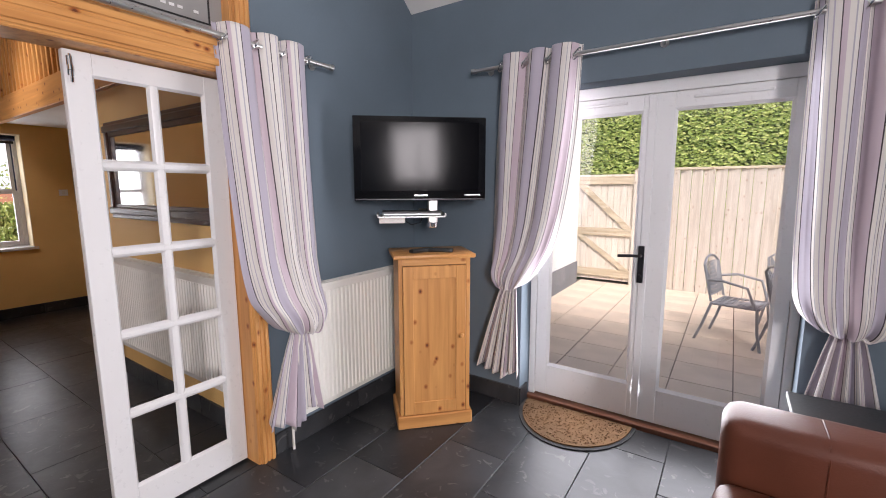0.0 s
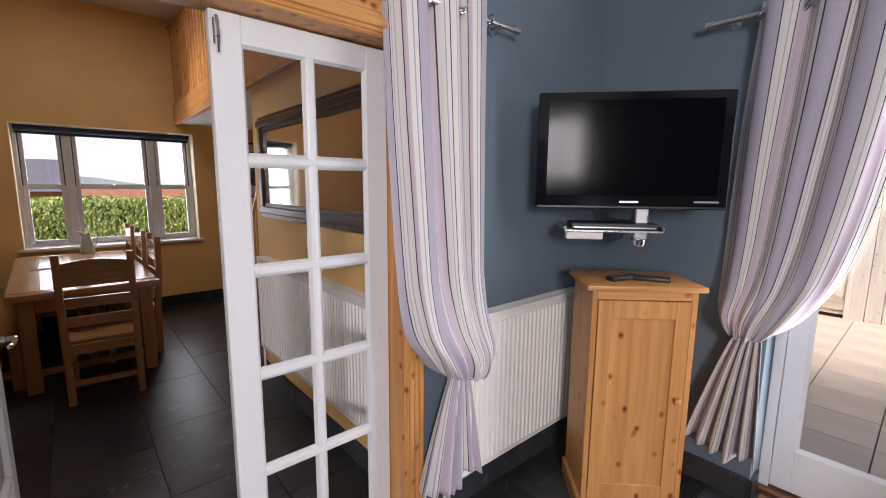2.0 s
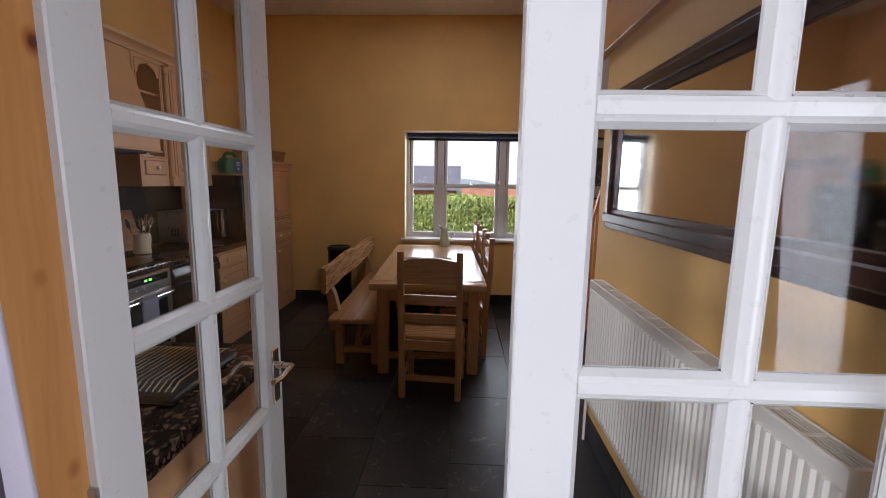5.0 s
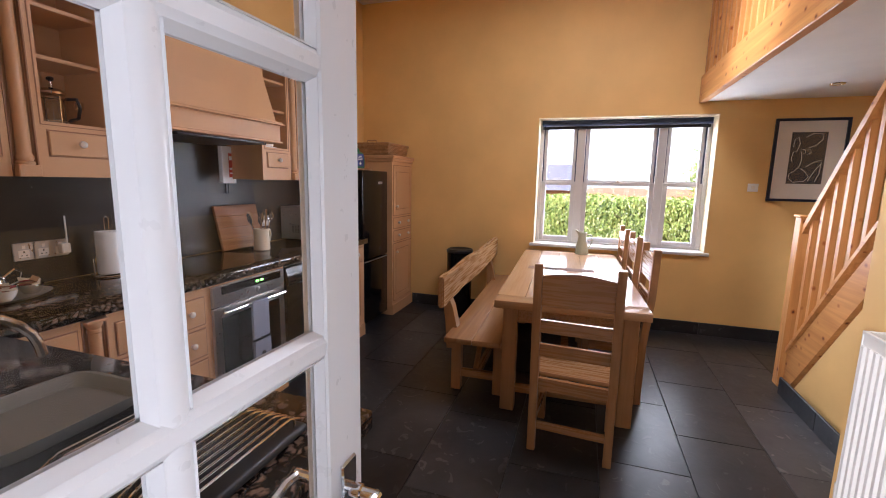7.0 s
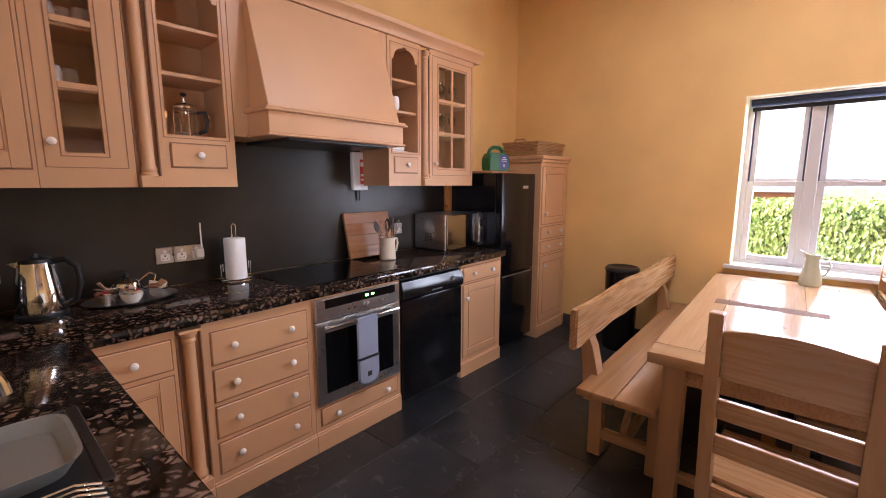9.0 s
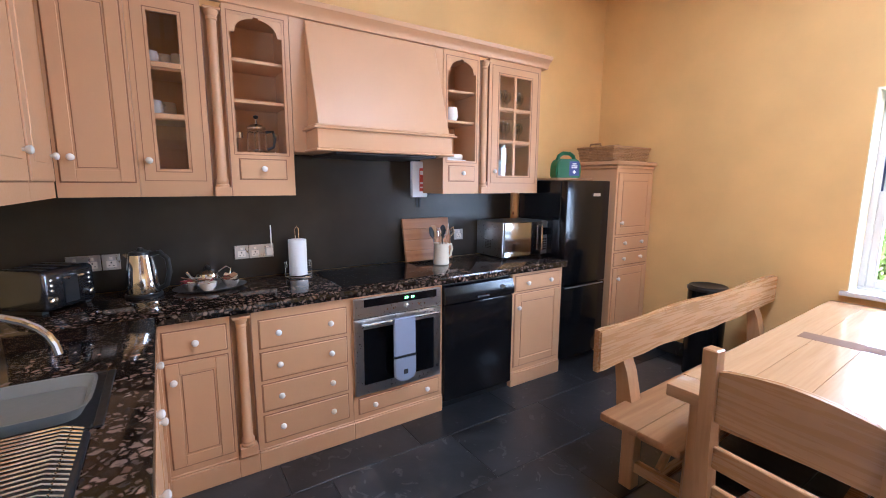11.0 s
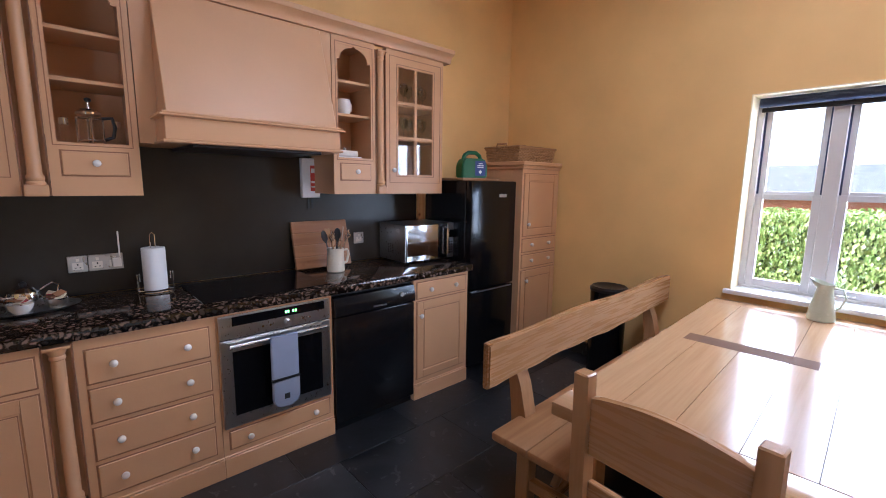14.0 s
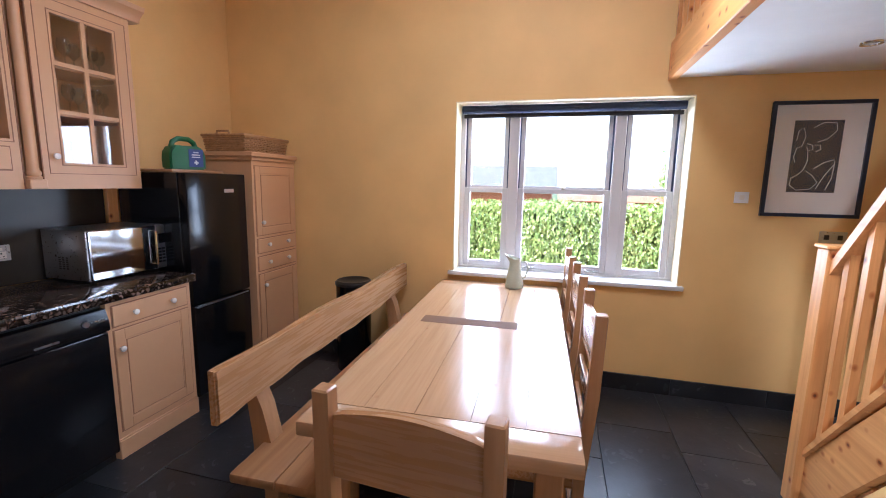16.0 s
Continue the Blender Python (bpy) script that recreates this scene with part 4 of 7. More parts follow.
part("inlay_strip", mk((-0.118, 0.0, -0.335, 0.2, 0.7645, 0.7658)), paint("dark_butterfly_key", (0.17, 0.085, 0.04), 0.75, 0.2, 60, 0.12, 0.0, 0.12), tb, "dark inlaid cross strip")
part("apron", mk((-L2 + 0.16, L2 - 0.16, -W2 + 0.06, -W2 + 0.085, 0.6, 0.715), (-L2 + 0.16, L2 - 0.16, W2 - 0.085, W2 - 0.06, 0.6, 0.715), (L2 - 0.155, L2 - 0.13, -W2 + 0.085, W2 - 0.085, 0.6, 0.715), (-L2 + 0.13, -L2 + 0.155, -W2 + 0.085, W2 - 0.085, 0.6, 0.715)), M["oak_x"], tb)
for sx in (-1, 1):
    for sy in (-1, 1):
        x, y = sx * (L2 - 0.15), sy * (W2 - 0.09)
        part("leg", mk((x - 0.045, x + 0.045, y - 0.045, y + 0.045, 0, 0.716), bev=0.006), M["oak_z"], tb)
part("stretcher", mk((L2 - 0.165, L2 - 0.135, -W2 + 0.13, W2 - 0.13, 0.12, 0.17), (-L2 + 0.135, -L2 + 0.165, -W2 + 0.13, W2 - 0.13, 0.12, 0.17), (-L2 + 0.165, L2 - 0.165, -0.03, 0.03, 0.125, 0.165)), M["oak_y"], tb)

bn = thing("bench", (-5.66, -0.25, 0), "long oak bench with a single waney backrest board", "bench", 1.7)
for y0, y1 in ((-0.19, -0.0012), (-0.0002, 0.19)):
    part("seat_plank", mk((-1.045, 1.045, y0, y1, 0.415, 0.455), bev=0.01, seg=2), M["seat_x"], bn)
bm = bmesh.new()
n = 40
top = [(-1.07 + 2.15 * i / n, 0.868 + 0.008 * math.sin(i * 0.31)) for i in range(n + 1)]
low = [(-1.07 + 2.15 * i / n, 0.672 + 0.007 * math.sin(i * 0.23 + 1) + 0.004 * math.sin(i * 0.9)) for i in range(n, -1, -1)]
prism(bm, top + low, "y", -0.225, -0.185)
bmesh.ops.bevel(bm, geom=[e for e in bm.edges if abs(e.verts[0].co.y - e.verts[1].co.y) < 1e-5], offset=0.008, segments=2, affect="EDGES")
bk = part("backrest", bm, M["oak_x"], bn, "waney-edged oak board")
for x in (-0.8, 0.8):
    bm = bmesh.new()
    prism(bm, [(-0.225, 0.3), (-0.15, 0.3), (-0.15, 0.45), (-0.185, 0.6), (-0.227, 0.7), (-0.227, 0.83), (-0.27, 0.83), (-0.262, 0.68), (-0.238, 0.5)], "x", x - 0.042, x + 0.042)
    part("back_post", bm, M["oak_z"], bn)
for x in (-0.82, 0.82):
    for y in (-0.15, 0.15):
        part("leg", mk((x - 0.035, x + 0.035, y - 0.035, y + 0.035, 0, 0.416), bev=0.005), M["oak_z"], bn)
    part("cross_rail", mk((x - 0.02, x + 0.02, -0.116, 0.116, 0.1, 0.15)), M["oak_y"], bn)
    part("seat_bearer", mk((x - 0.025, x + 0.025, -0.116, 0.116, 0.35, 0.414)), M["oak_y"], bn)
part("stretcher", mk((-0.8, 0.8, -0.02, 0.02, 0.105, 0.145)), M["oak_x"], bn)
for s in (-1, 1):
    bm = bmesh.new()
    tube(bm, [(s * 0.78, -0.02, 0.14), (s * 0.5, -0.02, 0.41)], 0.02)
    part("brace", bm, M["oak_z"], bn)


def dining_chair(base, rz, label):
    """Ladder-back chair; the back stands at local +y, the front faces local -y."""
    ob = thing("dining_chair", base, label, "chair", rz, "oak dining chairs")
    for s in (-1, 1):
        bm = bmesh.new()
        o = [(0.155, 0), (0.2, 0), (0.205, 0.42), (0.235, 0.75), (0.245, 1.067), (0.2, 1.067), (0.19, 0.75), (0.16, 0.45)]
        prism(bm, o, "x", s * 0.2 - 0.021, s * 0.2 + 0.021)
        bmesh.ops.bevel(bm, geom=list(bm.edges), offset=0.004, segments=1, affect="EDGES")
        part("back_post", bm, M["oak_z"], ob)
        part("front_leg", mk((s * 0.2 - 0.022, s * 0.2 + 0.022, -0.2, -0.156, 0, 0.43), bev=0.004), M["oak_z"], ob)
        part("side_rail", mk((s * 0.2 - 0.012, s * 0.2 + 0.012, -0.16, 0.16, 0.36, 0.43)), M["oak_y"], ob)
        part("side_stretcher", mk((s * 0.2 - 0.011, s * 0.2 + 0.011, -0.16, 0.165, 0.14, 0.175)), M["oak_y"], ob)
    bm = bmesh.new()
    n = 14
    o = [(-0.18 + 0.36 * i / n, 1.004 + 0.022 * math.sin(math.pi * i / n)) for i in range(n + 1)] + [(0.18, 0.845), (-0.18, 0.845)]
    prism(bm, o, "y", 0.2, 0.224)
    bmesh.ops.bevel(bm, geom=list(bm.edges), offset=0.003, segments=1, affect="EDGES")
    part("top_rail", bm, M["oak_x"], ob)
    for z0, z1, y in ((0.695, 0.765, 0.193), (0.56, 0.63, 0.18)):
        part("slat", mk((-0.18, 0.18, y, y + 0.02, z0, z1), bev=0.003), M["oak_x"], ob)
    part("seat", mk((-0.225, 0.225, -0.215, 0.16, 0.43, 0.457), bev=0.008, seg=2), M["oak_x"], ob)
    part("back_rail", mk((-0.178, 0.178, 0.165, 0.188, 0.36, 0.43)), M["oak_x"], ob)
    part("back_stretcher", mk((-0.178, 0.178, 0.165, 0.186, 0.13, 0.17)), M["oak_x"], ob)
    part("front_rail", mk((-0.178, 0.178, -0.19, -0.178, 0.36, 0.43)), M["oak_x"], ob)
    return ob


ch = dining_chair((-4.445, 0.435, 0), -94, "solid oak ladder-back chair at the table's end")
for x, y in ((-5.22, 0.66), (-5.92, 0.635), (-6.53, 0.60)):
    c2 = copy_thing(ch, pose(x, y, 0, 0, 0, 2.2))
    tagged(c2, "solid oak ladder-back chair along the table's side")

# window
wn_ = structure("window_1", mk((-6.99, -6.93, -0.085, 1.575, 0.80, 0.85), (-6.99, -6.93, -0.085, 1.575, 2.10, 2.15), (-6.99, -6.93, -0.085, -0.04, 0.85, 2.10), (-6.99, -6.93, 1.53, 1.575, 0.85, 2.10), (-7.0, -6.92, 0.315, 0.395, 0.85, 2.10), (-7.0, -6.92, 1.095, 1.175, 0.85, 2.10), bev=0.004), M["sash"], "white three-part sash window frame", "window")
for a, b in ((-0.04, 0.315), (0.395, 1.095), (1.175, 1.53)):
    for z0, z1, x in ((0.85, 1.50, -6.955), (1.47, 2.10, -6.985)):
        s = 0.045
        sash = part("sash", mk((x - 0.018, x + 0.018, a, a + s, z0, z1), (x - 0.018, x + 0.018, b - s, b, z0, z1), (x - 0.0175, x + 0.0175, a + s, b - s, z0, z0 + 0.05), (x - 0.0175, x + 0.0175, a + s, b - s, z1 - 0.038, z1), bev=0.003), M["sash"], wn_, "white sliding sash")
        pn = part("pane", mk((x - 0.003, x + 0.003, a + s - 0.003, b - s + 0.003, z0 + 0.047, z1 - 0.035)), M["pane"], sash)
        pn.visible_shadow = False
navy = paint("navy_channel", (0.03, 0.04, 0.09), 0.5)
for y in (-0.036, 0.309, 0.399, 1.089, 1.179, 1.524):
    part("blind_channel", mk((-6.967, -6.955, y - 0.006, y + 0.006, 1.50, 2.1)), navy, wn_, "dark blue blind channel")
bm = bmesh.new()
lathe(bm, [(0.02, 1.502), (0.018, 1.515), (0.006, 1.52)], (-6.94, 0.745, 0), "z", 12)
part("sash_catch", bm, M["chrome"], wn_)
for y in (0.5, 0.99):
    bm = bmesh.new()
    tube(bm, [(-6.935, y - 0.05, 0.875), (-6.915, y - 0.04, 0.87), (-6.915, y + 0.04, 0.87), (-6.935, y + 0.05, 0.875)], 0.005)
    part("sash_lift", bm, M["chrome"], wn_)
structure("window_reveal", mk((-6.93, XW + 0.002, -0.0855, -0.078, 0.83, 2.15), (-6.93, XW + 0.002, 1.568, 1.5755, 0.83, 2.15), (-6.93, XW + 0.002, -0.078, 1.568, 2.143, 2.1505)), paint("pale_yellow_reveal", (0.82, 0.7, 0.45), 0.6), "pale yellow painted window reveal", "window reveal")
structure("window_sill", mk((-6.99, XW + 0.035, -0.12, 1.61, 0.80, 0.832), bev=0.006, seg=2), M["white"], "white painted window sill", "window sill")
bl = thing("roller_blind", (-6.87, 0.745, 2.08), "dark blue roller blind rolled up at the window's head", "blind")
bm = bmesh.new()
lathe(bm, [(0.03, -0.055), (0.03, 1.545)], (-6.87, 0, 2.105), "y", 16)
part("roll", bm, paint("dark_blue_fabric", (0.03, 0.045, 0.1), 0.8, 0.1, 150, 0.4), bl, "", W)
part("batten", mk((-6.905, -6.89, -0.05, 1.54, 2.045, 2.075), bev=0.003), M["blackmat"], bl, "", W)

# loft edge, balustrade, stairs
single("loft_beam", mk((XW + 0.001, XK - 0.015, 1.385, 1.444, 2.25, 2.49), bev=0.004), M["pine_x"], "varnished pine beam along the loft edge", "beam", base=(-4.4, 1.41, 2.25))
bal = thing("loft_balustrade", (-4.4, 1.41, 2.49), "pine balustrade along the loft edge", "balustrade")
part("handrail", mk((XW + 0.01, XK - 0.02, 1.38, 1.445, 3.33, 3.38), bev=0.01, seg=2), M["pine_x"], bal, "", W)
for i in range(38):
    x = XW + 0.08 + i * 0.124
    part("baluster", mk((x - 0.018, x + 0.018, 1.395, 1.431, 2.49, 3.332), bev=0.003), M["pine_z"], bal, "", W)
structure("loft_floor", mk((XW, XK - 0.015, 1.446, 2.85, 2.441, 2.49)), M["pine_x"], "pine boarded loft floor", "floor")
for x in (-6.16, -5.0):
    dl = thing("downlight", (x, 2.18, 2.262), "recessed chrome ceiling downlight, off", "ceiling light", group="loft downlights")
    bm = bmesh.new()
    lathe(bm, [(0.028, 0.0), (0.03, -0.006), (0.046, -0.006), (0.048, 0.002)], (0, 0, 0), "z", 20)
    part("rim", bm, M["chrome"], dl)
    bm = bmesh.new()
    lathe(bm, [(0.001, -0.004), (0.028, -0.003)], (0, 0, 0), "z", 20)
    part("lamp_face", bm, M["knob"], dl)

stp = thing("staircase", (-5.7, 1.87, 0), "steep pine staircase with balustrade rising to the loft", "staircase")
SL = 1.28
SX, SY = -5.72, 1.885
part("newel", mk((-5.765, -5.675, 1.885, 1.975, 0, 1.27), bev=0.005), M["pine_z"], stp, "", W)
part("newel_cap", mk((-5.775, -5.665, 1.875, 1.985, 1.27, 1.288), bev=0.005), M["pine_z"], stp, "", W)
def slope_board(x0, x1, lo, hi, y0, y1):
    bm = bmesh.new()
    f = lambda x: (x + 5.72) * SL
    prism(bm, [(x0, f(x0) + lo), (x1, f(x1) + lo), (x1, f(x1) + hi), (x0, f(x0) + hi)], "y", y0, y1)
    return bm
bm = bmesh.new()
prism(bm, [(-5.675, 0.0), (-5.62, 0.0), (-3.82, 2.26), (-3.97, 2.26), (-5.675, 0.27)], "y", 1.92, 1.96)
part("string", bm, M["pine_x"], stp, "broad pine side board", W)
part("string_cap", slope_board(-5.675, -4.1, 0.215, 0.255, 1.905, 1.975), M["pine_x"], stp, "", W)
part("handrail", slope_board(-5.675, -4.9, 1.10, 1.165, 1.9, 1.98), M["pine_x"], stp, "", W)
for i in range(6):
    x = -5.61 + i * 0.118
    part("baluster", mk((x - 0.018, x + 0.018, 1.922, 1.958, (x + 5.72) * SL + 0.23, (x + 5.72) * SL + 1.12)), M["pine_z"], stp, "", W)
for i in range(11):
    x = -5.66 + i * 0.165
    part("tread", mk((x, x + 0.2, 1.96, 2.77, 0.205 * (i + 1) - 0.03, 0.205 * (i + 1))), M["pine_y"], stp, "", W)
bm = bmesh.new()
prism(bm, [(-5.58, 0.0), (-3.98, 0.0), (-3.98, 2.03)], "y", 1.932, 1.954)
structure("wall_under_stairs", bm, M["yellow"], "yellow painted panel under the stairs", "wall")
structure("wall_stair_return", mk((-3.97, -3.9, 1.531, 1.97, 0, 2.26)), M["yellow"], "yellow painted wall end by the stairs", "wall")

# ---- lounge ----
def radiator(name, base, rz, length, z0, z1, label):
    """Ribbed panel radiator with top grille; local x along it, local y out of the wall."""
    ob = thing(name, base, label, "radiator", rz)
    bm = bmesh.new()
    n = int(length / 0.033)
    p = length / n
    o = [(0, 0.07)]
    for i in range(n):
        x = i * p
        o += [(x + p * 0.08, 0.07), (x + p * 0.25, 0.078), (x + p * 0.6, 0.078), (x + p * 0.78, 0.07)]
    o += [(length, 0.07), (length, 0.06), (0, 0.06)]
    prism(bm, o, "z", z0 + 0.03, z1 - 0.05)
    box(bm, 0, length, 0.06, 0.0705, z0, z0 + 0.03)
    box(bm, 0, length, 0.06, 0.0705, z1 - 0.05, z1 - 0.012)
    part("front_panel", bm, M["rad"], ob)
    part("back_panel", mk((0, length, 0.005, 0.018, z0, z1 - 0.012)), M["rad"], ob)
    for x in (0.0, length - 0.003):
        part("end_panel", mk((x - 0.001, x + 0.004, 0.004, 0.074, z0, z1), bev=0.001), M["rad"], ob)
    bm = mk((0, length, 0.062, 0.074, z1 - 0.012, z1), (0, length, 0.003, 0.012, z1 - 0.012, z1), bev=0.002)
    m = int(length / 0.11)
    for i in range(m + 1):
        x = i * (length - 0.012) / m
        box(bm, x, x + 0.012, 0.012, 0.062, z1 - 0.008, z1 - 0.001)
    for k in range(1, 5):
        y = 0.012 + k * 0.01
        box(bm, 0, length, y - 0.0015, y + 0.0015, z1 - 0.007, z1 - 0.002)
    part("grille", bm, M["rad"], ob)
    bm = bmesh.new()
    lathe(bm, [(0.008, 0.0), (0.008, z0 + 0.03), (0.014, z0 + 0.03), (0.016, z0 + 0.09), (0.012, z0 + 0.1)], (length + 0.04, 0.04, 0), "z", 14)
    tube(bm, [(length, 0.04, z0 + 0.045), (length + 0.04, 0.04, z0 + 0.045)], 0.009)
    part("valve", bm, M["knob"], ob, "white radiator valve")
    return ob


radiator("radiator", (XL + 0.001, 2.62, 0), -90, 1.06, 0.19, 0.955, "cream ribbed panel radiator under the television wall")
radiator("radiator", (-2.17, 1.428, 0), 180, 1.63, 0.30, 1.0, "white ribbed panel radiator under the framed mirror")

# mirror over the kitchen radiator
mr = thing("wall_mirror", (-3.0, 1.42, 1.3), "wide wall mirror in a dark moulded wooden frame", "mirror")
part("mirror_glass", mk((-3.70, -2.17, 1.418, 1.424, 1.40, 1.90)), M["mirror"], mr, "", W)
for k, (a, b, c2, e) in enumerate(((-3.79, -2.08, 1.30, 1.405), (-3.79, -2.08, 1.905, 2.01), (-3.79, -3.685, 1.405, 1.905), (-2.185, -2.08, 1.405, 1.905))):
    bm = mk((a, b, 1.405, 1.429, c2, e), bev=0.003)
    if k < 2:
        box(bm, a + 0.0, b - 0.0, 1.39, 1.406, c2 + 0.03, e - 0.025, 0.006)
    else:
        box(bm, a + 0.03, b - 0.025, 1.39, 1.406, c2 - 0.03, e + 0.03, 0.006)
    part("frame_rail", bm, M["dark_x"], mr, "", W)

# glazed doors to the patio
fd = structure("door_1", mk((-0.944, -0.90, 2.905, 2.985, 0.03, 2.134), (0.50, 0.544, 2.905, 2.985, 0.03, 2.134), (-0.90, 0.50, 2.905, 2.985, 2.065, 2.134), bev=0.003), M["upvc"], "white frame of the glazed patio doors", "door")
for nm, a, b, g0, g1 in (("left", -0.897, -0.222, -0.816, -0.272), ("right", -0.218, 0.497, -0.105, 0.432)):
    d = part("door_leaf", mk((a, g0, 2.912, 2.965, 0.045, 2.062), (g1, b, 2.912, 2.965, 0.045, 2.062), (g0, g1, 2.9125, 2.9645, 0.045, 0.265), (g0, g1, 2.9125, 2.9645, 1.97, 2.062), bev=0.003), M["upvc"], fd, "white glazed door leaf")
    pn = part("pane", mk((g0 - 0.003, g1 + 0.003, 2.934, 2.94, 0.262, 1.973)), M["pane"], d)
    pn.visible_shadow = False
    bm = bmesh.new()
    for x0, x1 in ((g0, g0 + 0.014), (g1, g1 - 0.014)):
        prism(bm, [(x0, 2.918), (x1, 2.934), (x0, 2.934)], "z", 0.265, 1.97)
    for z0, z1 in ((0.265, 0.279), (1.97, 1.956)):
        prism(bm, [(2.918, z0), (2.934, z1), (2.934, z0)], "x", g0, g1)
    part("glazing_bead", bm, M["upvc"], d)
    part("trickle_vent", mk((g0 + 0.09, g1 - 0.09, 2.898, 2.912, 2.015, 2.032), bev=0.004), M["upvc"], d, "white trickle vent")
part("astragal", mk((-0.245, -0.2, 2.9, 2.912, 0.05, 2.06), bev=0.004), M["upvc"], fd)
bm = mk((-0.252, -0.217, 2.889, 2.9, 0.94, 1.17), bev=0.004)
tube(bm, [(-0.235, 2.89, 1.11), (-0.235, 2.855, 1.11), (-0.27, 2.85, 1.112), (-0.36, 2.852, 1.105)], 0.0095)
lathe(bm, [(0.008, -0.012), (0.01, 0)], (-0.235, 2.889, 0.985), "y", 12)
part("handle", bm, M["iron"], fd, "dark metal lever handle")
structure("threshold", mk((-0.944, 0.544, 2.86, 3.06, -0.004, 0.032), bev=0.004), wood("threshold_wood", (0.1, 0.035, 0.018), (0.19, 0.075, 0.04), 0), "reddish hardwood door threshold", "threshold")

# curtains
def pole(name, pts, r, label):
    ob = thing(name, pts[0], label, "curtain pole")
    d = (Vector(pts[1]) - Vector(pts[0])).normalized()
    bm = bmesh.new()
    tube(bm, pts, r, 12)
    part("rod", bm, M["steel"], ob, "", W)
    for p, s in ((Vector(pts[0]), -1), (Vector(pts[1]), 1)):
        bm = bmesh.new()
        tube(bm, [p, p + d * s * 0.03], r * 1.35, 12)
        part("finial", bm, M["steel"], ob, "", W)
    return ob


p1 = pole("curtain_pole", [(-1.79, -0.55, 2.215), (-1.79, 1.86, 2.215)], 0.0125, "brushed steel curtain pole over the kitchen doors")
p2 = pole("curtain_pole", [(-1.27, 2.66, 2.285), (1.35, 2.66, 2.285)], 0.0125, "brushed steel curtain pole over the patio doors")
for par, pts in ((p1, [((-1.868, 1.8, 2.215), (-1.79, 1.8, 2.215)), ((-1.868, -0.45, 2.215), (-1.79, -0.45, 2.215))]), (p2, [((x, 2.743, 2.285), (x, 2.66, 2.285)) for x in (-1.2, -0.16, 1.2)])):
    for a, b in pts:
        bm = bmesh.new()
        tube(bm, [a, b], 0.009, 10)
        tube(bm, [a, Vector(a) + (Vector(b) - Vector(a)) * 0.08], 0.022, 14)
        part("bracket", bm, M["steel"], par, "", W)


def smooth_line(knots, t):
    """A point on a rounded line through (share, x, z) knots."""
    for (t0, *p0), (t1, *p1) in zip(knots, knots[1:]):
        if t <= t1:
            break
    k = knots.index((t0, *p0))
    before = knots[max(0, k - 1)]
    after = knots[min(len(knots) - 1, k + 2)]
    f = (t - t0) / (t1 - t0)
    out = []
    for c in (1, 2):
        m0 = (knots[k + 1][c] - before[c]) / max(1e-6, knots[k + 1][0] - before[0]) * (t1 - t0)
        m1 = (after[c] - knots[k][c]) / max(1e-6, after[0] - knots[k][0]) * (t1 - t0)
        a, b = knots[k][c], knots[k + 1][c]
        out.append((2 * f ** 3 - 3 * f * f + 1) * a + (f ** 3 - 2 * f * f + f) * m0 + (3 * f * f - 2 * f ** 3) * b + (f ** 3 - f * f) * m1)
    return out


